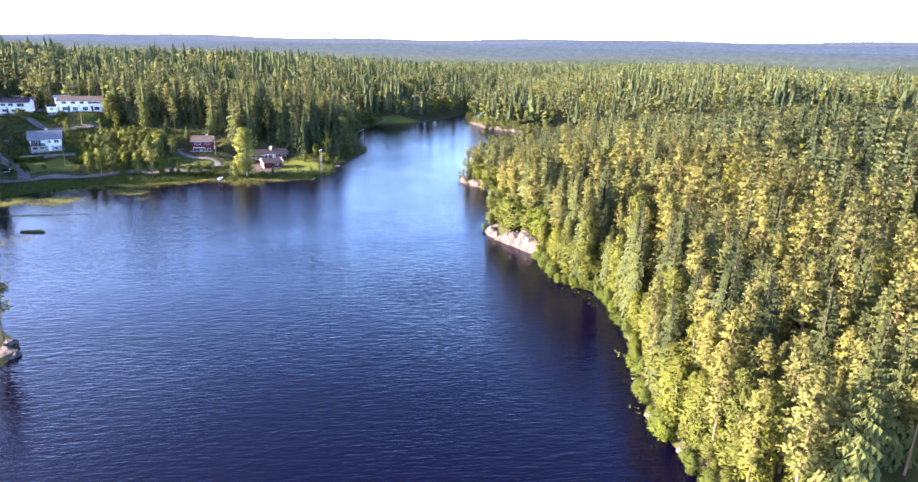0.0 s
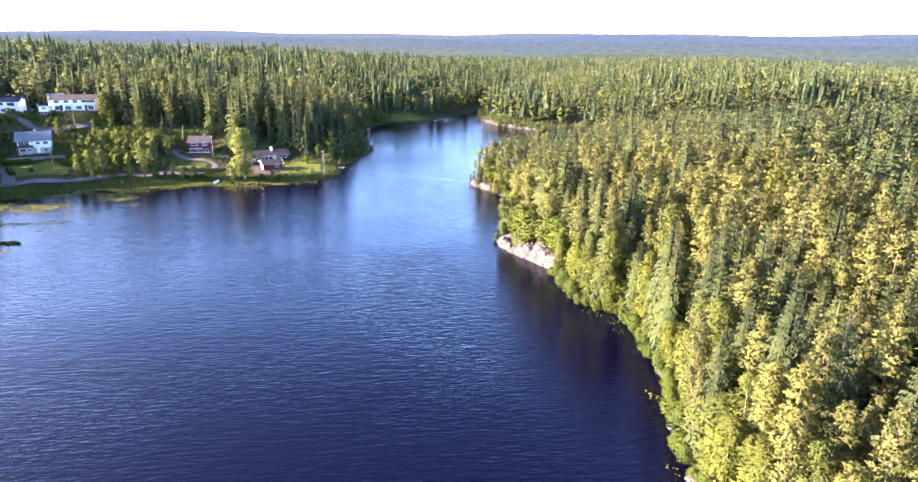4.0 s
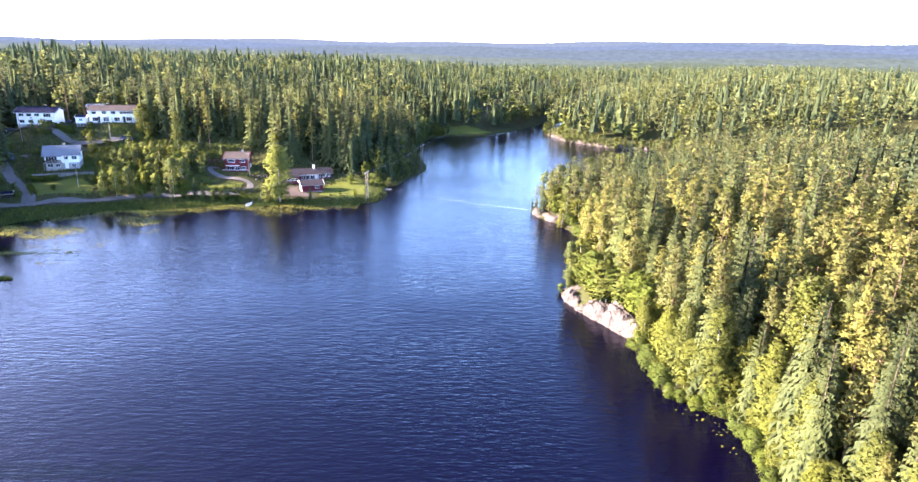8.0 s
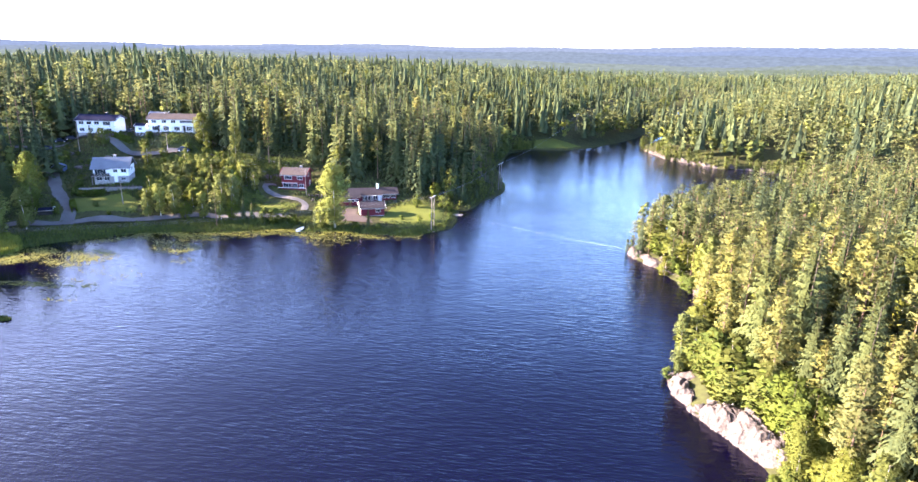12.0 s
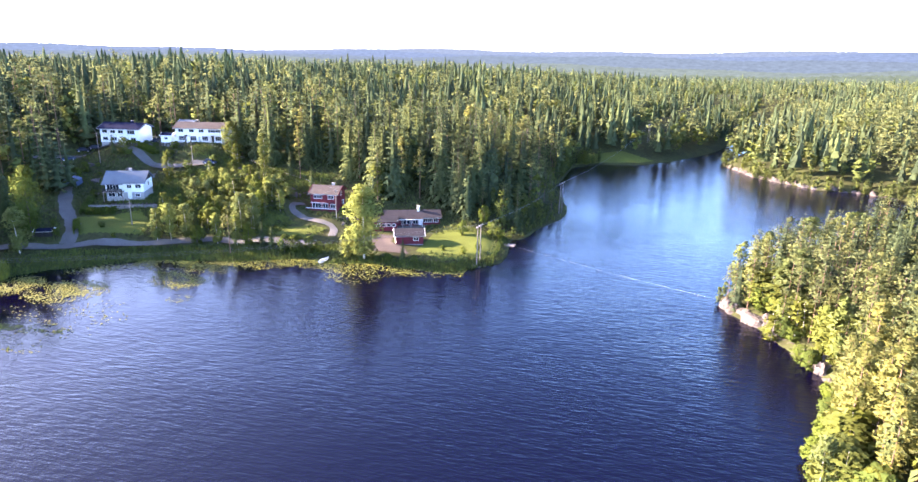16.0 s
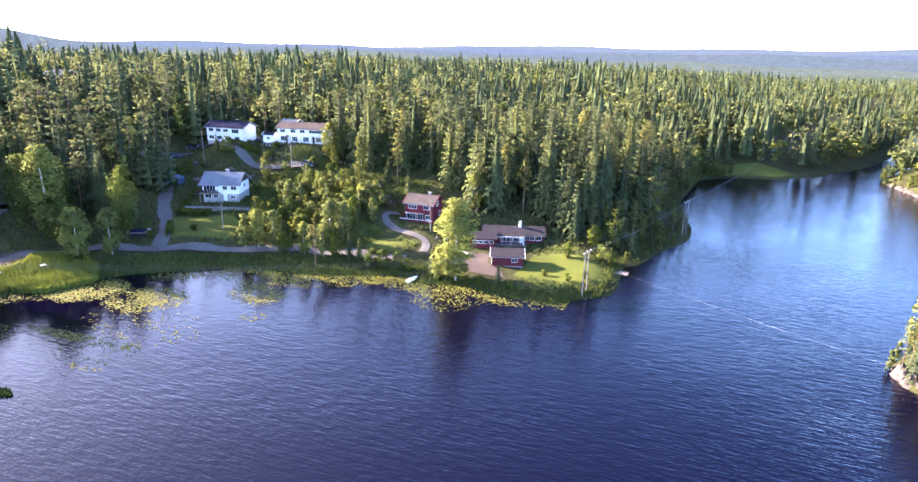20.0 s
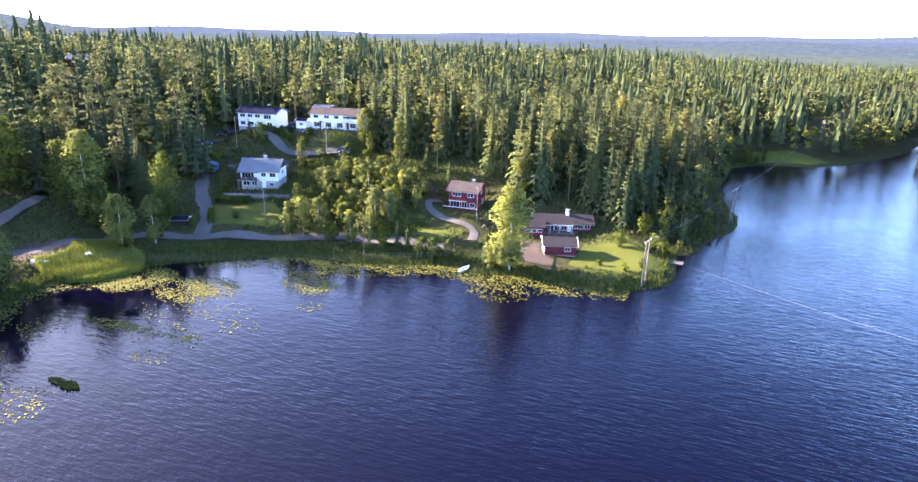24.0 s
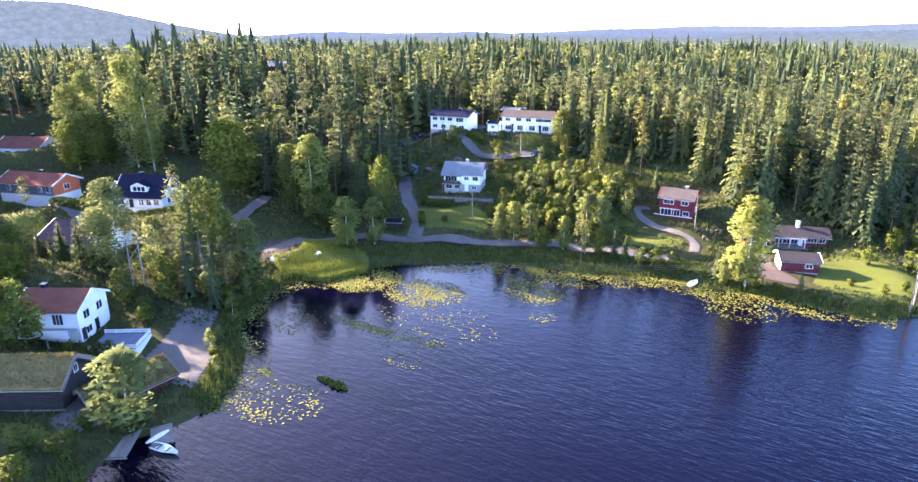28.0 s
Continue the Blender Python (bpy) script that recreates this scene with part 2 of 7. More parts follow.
M = {
    "floor": material("forest_floor", (0.060, 0.068, 0.024), 0.95, (0.032, 0.032, 0.016), 0.08, 0.9, 0.15, 3.0, spec=0.05),
    "lawn": material("mown_grass", (0.098, 0.116, 0.024), 0.95, (0.066, 0.082, 0.02), 0.12, 3.0, 0.4, 9, spec=0.05),
    "gravel": material("grey_gravel", (0.135, 0.13, 0.128), 0.95, (0.09, 0.086, 0.083), 0.25, 5, 0.4, 14, spec=0.05),
    "paving": material("brown_paving", (0.090, 0.073, 0.068), 0.9, (0.066, 0.054, 0.052), 0.3, 6, 0.3, 12, spec=0.05),
    "rock": material("pale_granite", (0.125, 0.103, 0.095), 0.9, (0.045, 0.039, 0.036), 0.7, 3.0, 0.9, 1.6),
    "greyrock": material("grey_boulder", (0.26, 0.25, 0.24), 0.9, (0.14, 0.14, 0.13), 0.5, 4, 0.8, 3),
    "bark": material("brown_bark", (0.10, 0.075, 0.055), 0.95, (0.05, 0.04, 0.03), 1.5, 14, 0.7, 10, stretch=(1, 1, 0.25)),
    "pinebark": material("rusty_pine_bark", (0.19, 0.125, 0.085), 0.9, (0.12, 0.075, 0.05), 0.7, 12, 0.7, 10, stretch=(1, 1, 0.3)),
    "birchbark": material("white_birch_bark", (0.55, 0.52, 0.46), 0.8, (0.20, 0.18, 0.16), 1.2, 9, 0.3, 10, stretch=(0.6, 0.6, 2.5)),
    "spruce": material("spruce_needles", (0.080, 0.098, 0.033), 0.95, (0.048, 0.064, 0.026), 0.5, 4, vary=0.6, translucent=0.16, spec=0.04),
    "pine": material("pine_needles", (0.170, 0.171, 0.050), 0.95, (0.120, 0.128, 0.040), 0.5, 4, vary=0.4, translucent=0.36, spec=0.04),
    "birch": material("birch_leaves", (0.108, 0.122, 0.024), 0.95, (0.078, 0.092, 0.020), 0.5, 4, vary=0.35, translucent=0.24, spec=0.04),
    "leaf": material("broad_leaves", (0.088, 0.114, 0.020), 0.95, (0.056, 0.080, 0.015), 0.5, 4, vary=0.35, translucent=0.22, spec=0.04),
    # lighter yellow-green leaves, with sunlight put into the colour
    "young": material("sunlit_young_leaves", (0.150, 0.176, 0.046), 0.95, (0.105, 0.130, 0.036), 0.5, 4, vary=0.5, translucent=0.3, spec=0.04),
    # distance haze is mixed into these colours, and blue shade into the spruce
    "spruce_far": material("spruce_needles_hazed", (0.064, 0.083, 0.035), 0.95, (0.040, 0.058, 0.028), 0.05, 0.4, vary=0.7, vary_by="tint", translucent=0.16, spec=0.04),
    "pine_far": material("pine_needles_hazed", (0.142, 0.156, 0.055), 0.95, (0.100, 0.116, 0.044), 0.05, 0.4, vary=0.42, vary_by="tint", translucent=0.34, spec=0.04),
    "leaf_far": material("leaves_hazed", (0.112, 0.136, 0.034), 0.95, (0.082, 0.104, 0.029), 0.05, 0.4, vary=0.55, vary_by="tint", translucent=0.3, spec=0.04),
    "reed": material("reed_blades", (0.20, 0.23, 0.035), 0.7, (0.13, 0.16, 0.03), 0.2, 3, vary=0.5, vary_by="island", translucent=0.3, spec=0.05),
    "sedge": material("sedge_blades", (0.088, 0.118, 0.024), 0.8, (0.052, 0.074, 0.018), 0.2, 3, vary=0.6, vary_by="island", translucent=0.25, spec=0.05),
    "heath": material("heath_tufts", (0.085, 0.105, 0.030), 0.85, (0.050, 0.062, 0.022), 0.1, 2, vary=0.6, vary_by="island", translucent=0.25, spec=0.05),
    "lily": material("lily_pads", (0.150, 0.152, 0.02), 0.7, (0.085, 0.095, 0.018), 0.3, 2, vary=0.6, vary_by="island", spec=0.15),
    "drygrass": material("dry_roof_grass", (0.19, 0.15, 0.06), 0.9, (0.11, 0.10, 0.035), 0.4, 3, vary=0.6, vary_by="island", translucent=0.25, spec=0.05),
    "deadwood": material("grey_dead_twigs", (0.21, 0.19, 0.18), 0.9, (0.13, 0.115, 0.11), 1, 9),
    "red": material("red_painted_boards", (0.140, 0.016, 0.026), 0.75, (0.105, 0.012, 0.020), 0.6, 6, 0.25, 9, stretch=(1, 1, 0.2)),
    "white": material("white_painted_boards", (0.80, 0.80, 0.78), 0.6, (0.70, 0.70, 0.69), 0.4, 5, 0.15, 9, stretch=(0.2, 0.2, 1)),
    "dark": material("dark_tarred_boards", (0.030, 0.025, 0.024), 0.8, (0.020, 0.017, 0.016), 0.6, 7, 0.4, 9, stretch=(1, 1, 0.2)),
    "orange": material("orange_red_boards", (0.52, 0.13, 0.055), 0.7, (0.44, 0.10, 0.045), 0.6, 6, 0.2, 9, stretch=(1, 1, 0.2)),
    "greyboards": material("grey_blue_boards", (0.15, 0.155, 0.18), 0.7, (0.11, 0.115, 0.14), 0.6, 6, 0.2, 9, stretch=(1, 1, 0.2)),
    "roofgrey": material("grey_roof_sheet", (0.155, 0.175, 0.20), 0.85, (0.12, 0.135, 0.16), 0.5, 6, 0.3, 5, spec=0.0),
    "rooffelt": material("brown_black_roof_felt", (0.050, 0.045, 0.050), 0.9, (0.035, 0.032, 0.036), 0.5, 6, 0.3, 5, spec=0.0),
    "roofdark": material("black_roof_tile", (0.020, 0.022, 0.042), 0.9, (0.014, 0.015, 0.030), 0.5, 6, 0.4, 5, spec=0.0),
    "roofbrown": material("brown_roof_tile", (0.090, 0.076, 0.070), 0.85, (0.066, 0.057, 0.054), 0.5, 6, 0.4, 5, spec=0.0),
    "roofred": material("red_clay_tile", (0.20, 0.082, 0.062), 0.85, (0.14, 0.06, 0.048), 0.5, 6, 0.4, 5, spec=0.0),
    "turf": material("sod_roof_grass", (0.20, 0.145, 0.065), 0.95, (0.11, 0.095, 0.04), 0.5, 3, 0.9, 5, spec=0.05),
    "concrete": material("grey_concrete", (0.34, 0.33, 0.32), 0.9, (0.26, 0.25, 0.25), 0.4, 5, 0.3, 9),
    "wood": material("weathered_planks", (0.22, 0.19, 0.175), 0.85, (0.15, 0.13, 0.12), 0.8, 8, 0.4, 10, vary=0.35),
    "pole": material("grey_tarred_pole", (0.24, 0.21, 0.185), 0.85, (0.15, 0.13, 0.115), 0.9, 8),
    "metal": material("galvanised_steel", (0.55, 0.56, 0.58), 0.4, (0.45, 0.46, 0.48), 1, 8, metal=0.8),
    "wire": material("weathered_wire", (0.16, 0.16, 0.17), 0.5, (0.12, 0.12, 0.13), 0.1, 1, metal=0.3),
    "glass": material("window_glass", (0.025, 0.032, 0.045), 0.05, (0.015, 0.02, 0.03), 0.3, 2, spec=0.8),
    "blue": material("blue_tarp", (0.05, 0.09, 0.17), 0.6, (0.035, 0.065, 0.13), 1, 6),
    "boatwhite": material("white_glass_fibre", (0.82, 0.82, 0.80), 0.3, (0.72, 0.72, 0.70), 1, 6, spec=0.5),
    "carpaint": material("dark_car_paint", (0.03, 0.035, 0.05), 0.25, (0.025, 0.03, 0.04), 1, 6, spec=0.6),
    "carblue": material("blue_car_paint", (0.045, 0.060, 0.10), 0.25, (0.038, 0.050, 0.085), 1, 6, spec=0.6),
    "rubber": material("black_rubber", (0.02, 0.02, 0.02), 0.8),
    "carpet": material("blue_grey_deck_felt", (0.13, 0.16, 0.21), 0.85, (0.10, 0.125, 0.17), 0.8, 8),
    "stonewall": material("dry_stone", (0.19, 0.178, 0.165), 0.9, (0.11, 0.103, 0.10), 1.2, 5, 0.8, 4, vary=0.5),
    "water": water_material(),
}


# ---------------------------------------------------------------- building blocks
def mesh_object(name, verts, faces, mat, parent=None, tint=None, smooth=False, normals=None):
    """A mesh from arrays of places and of equal-sided faces."""
    verts, faces = np.asarray(verts, np.float32).reshape(-1, 3), np.asarray(faces, np.int32)
    k = faces.shape[1]
    me = bpy.data.meshes.new(name)
    me.vertices.add(len(verts))
    me.vertices.foreach_set("co", verts.ravel())
    me.loops.add(faces.size)
    me.loops.foreach_set("vertex_index", faces.ravel())
    me.polygons.add(len(faces))
    me.polygons.foreach_set("loop_start", np.arange(0, faces.size, k, dtype=np.int32))
    if smooth:
        me.polygons.foreach_set("use_smooth", np.ones(len(faces), bool))
    if tint is not None:
        me.attributes.new("tint", "FLOAT", "POINT").data.foreach_set("value", np.asarray(tint, np.float32))
    me.update(calc_edges=True)
    if normals is not None:
        me.attributes.new("custom_normal", "FLOAT_VECTOR", "POINT").data.foreach_set("vector", np.asarray(normals, np.float32).ravel())
    me.materials.append(mat)
    ob = new(name, me)
    ob.parent = parent
    return ob


def part(name, bm, mat, parent=None, label=""):
    """A bmesh as one mesh object under a thing or a part."""
    bmesh.ops.recalc_face_normals(bm, faces=bm.faces)
    me = bpy.data.meshes.new(name)
    bm.to_mesh(me)
    bm.free()
    me.materials.append(mat)
    ob = new(name, me)
    ob.parent = parent
    return tagged(ob, label)


def thing(name, m, label, category, group=""):
    ob = new(name)
    ob.matrix_world = m
    ob.empty_display_size = 0.5
    return tagged(ob, label, category, group)


def box(x0, x1, y0, y1, z0, z1, bm=None, bevel=0.0):
    bm = bm or bmesh.new()
    got = bmesh.ops.create_cube(bm, size=1, matrix=Matrix.Translation(((x0 + x1) / 2, (y0 + y1) / 2, (z0 + z1) / 2)) @ Matrix.Diagonal((x1 - x0, y1 - y0, z1 - z0, 1)))
    if bevel:
        es = {e for v in got["verts"] for e in v.link_edges}
        bmesh.ops.bevel(bm, geom=list(es), offset=bevel, segments=1, affect="EDGES", profile=0.5)
    return bm


def rod(a, b, r0, r1=None, sides=8, bm=None):
    bm = bm or bmesh.new()
    a, b = Vector(a), Vector(b)
    turn = (b - a).to_track_quat("Z", "Y").to_matrix().to_4x4()
    bmesh.ops.create_cone(bm, cap_ends=True, segments=sides, radius1=r0, radius2=r0 if r1 is None else r1, depth=(b - a).length,
                          matrix=Matrix.Translation((a + b) / 2) @ turn)
    return bm


def prism(points, y0, y1, bm=None):
    """An outline in x and z, drawn out from y0 to y1."""
    bm = bm or bmesh.new()
    f = [bm.verts.new((x, y0, z)) for x, z in points]
    g = [bm.verts.new((x, y1, z)) for x, z in points]
    bm.faces.new(f)
    bm.faces.new(g[::-1])
    for i in range(len(points)):
        j = (i + 1) % len(points)
        bm.faces.new((f[i], f[j], g[j], g[i]))
    return bm


# ---------------------------------------------------------------- the lie of the land
WEST_SOUTH = [(-60, -260), (-72, 0), (-70, 60), (-62, 92), (-63, 99), (-70, 106), (-82, 113), (-95, 124), (-101.5, 135), (-104, 141),
              (-102, 146), (-101.7, 152), (-105, 157.5), (-112, 164), (-118, 167.5), (-124, 175), (-127.5, 182), (-128, 188)]
BAY = [(-124, 192.8), (-121, 201), (-116, 207.4), (-108, 213.6), (-100, 220), (-89, 223.4), (-80.4, 225), (-72.2, 229.5), (-62.7, 233),
       (-58.5, 230.8), (-50.7, 233.2), (-43.6, 233), (-36.9, 232.8), (-30, 233), (-25, 238.5), (-20, 242), (-19.5, 249), (-20.4, 257)]
HEADLAND = [(-21, 262), (-17.4, 264.4), (-15.3, 275), (-9.6, 288.5), (-8.3, 296), (-9, 305), (-13.5, 326), (-15.3, 334), (-14, 355), (-12, 380),
            (-1, 392), (16, 396), (31, 412), (44, 430), (58, 456), (74, 500), (90, 550), (110, 640)]
EAST_NORTH = [(128, 640), (106, 550), (88, 500), (74, 466), (64, 440), (55.5, 422), (53, 413), (62, 383), (70, 374), (82, 363.5), (96, 362),
              (112, 352), (116, 330), (86, 296), (58, 272), (38, 252), (26.8, 233)]
EAST = [(27.6, 225.5), (32.2, 219.2), (36, 208.7), (39, 199.5), (36, 188), (29.5, 174), (25.5, 163.8), (27.2, 155.3), (30.8, 150), (34.4, 142.4),
        (35.4, 133), (35.6, 124.3), (42.7, 116.5), (42.6, 108), (40.8, 90), (36, 77), (34.6, 69), (35, 60), (36, 52), (40, 0), (48, -260)]
LAKE = np.array(WEST_SOUTH + BAY + HEADLAND + EAST_NORTH + EAST, float)


def shore(x, y):
    """Metres to the waterline: above zero on land, below zero in the lake."""
    x, y = np.asarray(x, float), np.asarray(y, float)
    best, inside = np.full(x.shape, 1e9), np.zeros(x.shape, bool)
    for (ax, ay), (bx, by) in zip(LAKE, np.roll(LAKE, -1, 0)):
        dx, dy = bx - ax, by - ay
        s = np.clip(((x - ax) * dx + (y - ay) * dy) / (dx * dx + dy * dy), 0, 1)
        best = np.minimum(best, np.hypot(x - ax - s * dx, y - ay - s * dy))
        if dy:
            inside ^= ((ay > y) != (by > y)) & (x < ax + (y - ay) / dy * dx)
    return np.where(inside, -best, best)


def rolling(x, y, size, seed):
    """Smooth ups and downs, about -1 to 1."""
    r = np.random.RandomState(seed)
    out = 0
    for _ in range(6):
        a, k, p = r.uniform(0, 6.28), r.uniform(0.6, 1.6) * 6.28 / size, r.uniform(0, 6.28)
        out = out + np.sin(k * (x * np.cos(a) + y * np.sin(a)) + p)
    return out / 3.2


# levelled ground: x, y, flat radius, height
PADS = [(-73.5, 261, 7, 5.0), (-48, 255, 12, 1.6), (-36, 248, 8, 1.3), (-125, 246, 8, 7.6), (-122, 229, 8, 4.6), (-110, 233, 5, 4.2),
        (-148, 277, 9, 17.4), (-127, 284.5, 10, 17.9), (-132, 150.4, 8, 2.0), (-117, 153, 6, 1.1), (-118, 138, 7, 2.4), (-106, 146, 3, 0.9),
        (-182, 192, 10, 6.0), (-211, 179.5, 14, 6.6), (-204, 169, 10, 5.6), (-225, 170, 10, 6.6), (-247.5, 192.5, 10, 11.0), (-168, 168, 10, 4.8), (-135, 205, 5, 2.3), (-142, 193, 5, 2.2),
        (-119, 216, 4, 2.3), (-105, 225.5, 3, 1.7), (-85, 234.5, 3, 1.5), (-70, 238.5, 4, 1.5), (-78, 244, 5, 2.6)]


def ground_height(x, y):
    x, y = np.asarray(x, float), np.asarray(y, float)
    d = shore(x, y)
    mid = np.interp(y, [-300, 300, 400, 640], [0, 8, 30, 119])
    east = 1 / (1 + np.exp(-np.clip((x - mid) / 8, -40, 40)))
    d = d - 1.0 * east
    land = np.maximum(d, 0)
    point = np.interp(y, [175, 230, 335, 352], [1, 0.35, 0.35, 1])
    rise_e = 1.7 * (1 - np.exp(-land / 1.6)) + 20 * point * (1 - np.exp(-land / 75))
    rise_w = 0.8 * (1 - np.exp(-land / 2.0)) + 24 * (1 - np.exp(-np.maximum(land - 4, 0) / 90))
    z = east * rise_e + (1 - east) * rise_w
    away = 1 - np.exp(-land / 70)
    z = z + away * (3.0 * rolling(x, y, 110, 3) + 1.0 * rolling(x, y, 34, 4))
    r = np.hypot(x + 10, y - 100)
    far = np.clip((r - 380) / 700, 0, 1)
    far = far * far * (3 - 2 * far)
    z = z * (1 - far) + far * (3 + 4 * rolling(x, y, 900, 8) + 2 * rolling(x, y, 330, 9) + 16 * np.clip((x - 150) / 600, 0, 1))
    z = z + 8 * np.exp(-(((x + 240) / 52) ** 2 + ((y - 268) / 74) ** 2))
    z = z + np.clip((r - 700) / 300, 0, 1) * (-3 + 5 * rolling(x, y, 520, 15))
    rim = np.clip((r - 1010) / 60, 0, 1)
    z = z * (1 - rim) - 12 * rim
    for px, py, pr, pz in PADS:
        w = 1 / (1 + np.exp(np.clip((np.hypot(x - px, y - py) - pr * 1.25) / (0.16 * pr + 0.5), -40, 40)))
        w = w * np.clip(d / 2.5, 0, 1)
        z = z * (1 - w) + w * pz
    return np.where(d > 0, z, np.maximum(d * 0.4, -5) - 0.05)


def gz(x, y):
    return float(ground_height(np.array([x]), np.array([y]))[0])


def spread(lo, hi, step, far, grow=1.22):
    """Grid lines, fine from lo to hi and ever wider outside."""
    mid, up, s = list(np.arange(lo, hi + step / 2, step)), [], step
    at = 0.0
    while at < far:
        s *= grow
        at += s
        up.append(at)
    return np.array([lo - u for u in up[::-1]] + mid + [mid[-1] + u for u in up])


gx, gy = spread(-230, 100, 2.2, 4300), spread(40, 430, 2.2, 4300)
GX, GY = np.meshgrid(gx, gy)
GZ = ground_height(GX, GY)
nx, ny = len(gx), len(gy)
base = (np.arange(ny - 1)[:, None] * nx + np.arange(nx - 1)).ravel()
ground = mesh_object("ground", np.stack([GX, GY, GZ], -1), np.stack([base, base + 1, base + 1 + nx, base + nx], 1), M["floor"], smooth=True)
tagged(ground, "hilly forest floor of moss, earth and grass round the lake", "ground", kind="structure")
water = mesh_object("water", [(-160, -300, 0), (170, -300, 0), (170, 700, 0), (-160, 700, 0)], [(0, 1, 2, 3)], M["water"])
tagged(water, "dark blue lake water with fine wind ripples", "water", kind="structure")


def drape(name, outline, mat, label, category, lift=0.06, step=0.55):
    """A sheet that lies on the ground inside an outline."""
    pts = np.array(outline, float)
    lo, hi = pts.min(0) - step, pts.max(0) + step
    xs, ys = np.arange(lo[0], hi[0], step), np.arange(lo[1], hi[1], step)
    X, Y = np.meshgrid(xs, ys)
    inside = np.zeros(X.shape, bool)
    for (ax, ay), (bx, by) in zip(pts, np.roll(pts, -1, 0)):
        if ay != by:
            inside ^= ((ay > Y) != (by > Y)) & (X < ax + (Y - ay) / (by - ay) * (bx - ax))
    ids = -np.ones(X.shape, int)
    quads = inside[:-1, :-1] & inside[1:, :-1] & inside[:-1, 1:] & inside[1:, 1:]
    used = np.zeros(X.shape, bool)
    for a, b in ((0, 0), (1, 0), (0, 1), (1, 1)):
        used[a:a + quads.shape[0], b:b + quads.shape[1]] |= quads
    ids[used] = np.arange(used.sum())
    Z = ground_height(X[used], Y[used]) + lift
    f = np.stack([ids[:-1, :-1][quads], ids[:-1, 1:][quads], ids[1:, 1:][quads], ids[1:, :-1][quads]], 1)
    ob = mesh_object(name, np.stack([X[used], Y[used], Z], -1), f, mat, smooth=True)
    return tagged(ob, label, category, kind="structure")


def strip(name, line, width, mat, label, category, lift=0.09):
    """A way laid on the ground along a line."""
    pts = np.array(line, float)
    seg = np.hypot(*np.diff(pts, axis=0).T)
    s = np.concatenate([[0], np.cumsum(seg)])
    t = np.linspace(0, s[-1], max(4, int(s[-1] / 1.0)))
    cx, cy = np.interp(t, s, pts[:, 0]), np.interp(t, s, pts[:, 1])
    k = np.ones(7) / 7
    sm = lambda v: np.convolve(np.pad(v, 3, mode="edge"), k, "valid")
    cx, cy = sm(cx), sm(cy)
    dx, dy = np.gradient(cx), np.gradient(cy)
    n = np.hypot(dx, dy)
    ox, oy = -dy / n, dx / n
    across = np.linspace(-0.5, 0.5, 5)
    w = width * (1 + 0.12 * np.sin(t * 0.7) + 0.06 * np.sin(t * 1.9))
    X = cx[:, None] + ox[:, None] * across * w[:, None]
    Y = cy[:, None] + oy[:, None] * across * w[:, None]
    Z = ground_height(X, Y)
    Z = np.maximum(Z, Z.mean(1, keepdims=True) - 0.05) + lift + 0.03 * (1 - (2 * across) ** 2)
    m, c = X.shape
    b = (np.arange(m - 1)[:, None] * c + np.arange(c - 1)).ravel()
    ob = mesh_object(name, np.stack([X, Y, Z], -1), np.stack([b, b + 1, b + 1 + c, b + c], 1), mat, smooth=True)
    return tagged(ob, label, category, kind="structure")


# far hills, ridge behind ridge; heights by compass: degrees from north, and degrees above a level line at 50 m
def ridge(radius, bearing, level, rough, seed, mat, label, ragged=1.0):
    deg = np.arange(-95, 62, 0.1)
    az = np.radians(deg)
    r = np.random.RandomState(seed)
    wave = np.sin(az * 5 + seed) + 0.7 * np.sin(az * 11.5 + 2.1 * seed) + 0.5 * np.sin(az * 27 + seed)
    prof = 50 + radius * np.tan(np.radians(np.interp(deg, bearing, level) + rough * wave))
    X, Y = radius * np.sin(az), radius * np.cos(az)
    rows = [np.stack([X * q, 100 + Y * q, z], -1) for q, z in ((0.90, prof * 0 - 5), (0.96, prof * 0.7 - 4), (1.0, prof + ragged * radius * 0.00035 * r.uniform(-1, 1, len(az))), (1.04, prof * 0 - 5))]
    m = len(az)
    b = np.concatenate([np.arange(m - 1) + k * m for k in range(3)])
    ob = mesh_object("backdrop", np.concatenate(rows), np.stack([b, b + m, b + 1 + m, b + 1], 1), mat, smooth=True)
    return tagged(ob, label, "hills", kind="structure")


# each ridge carries its haze as a glowing colour, paler and bluer with distance
ridge(1060, [-75, -30, -10, 10, 30, 45], [-1.7, -1.75, -1.8, -1.65, -1.3, -1.1], 0.15, 11, haze_material("wood_haze", (0.0285, 0.0375, 0.0260), 1.0), "wooded slopes with sunlight and thin haze painted in", 4.5)
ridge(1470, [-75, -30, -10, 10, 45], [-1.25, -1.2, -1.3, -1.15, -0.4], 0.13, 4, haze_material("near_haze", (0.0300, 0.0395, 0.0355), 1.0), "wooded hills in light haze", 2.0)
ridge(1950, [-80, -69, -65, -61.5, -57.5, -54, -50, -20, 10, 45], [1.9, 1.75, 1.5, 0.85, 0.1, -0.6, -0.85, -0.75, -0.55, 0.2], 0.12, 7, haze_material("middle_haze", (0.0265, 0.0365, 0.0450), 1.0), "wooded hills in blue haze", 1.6)
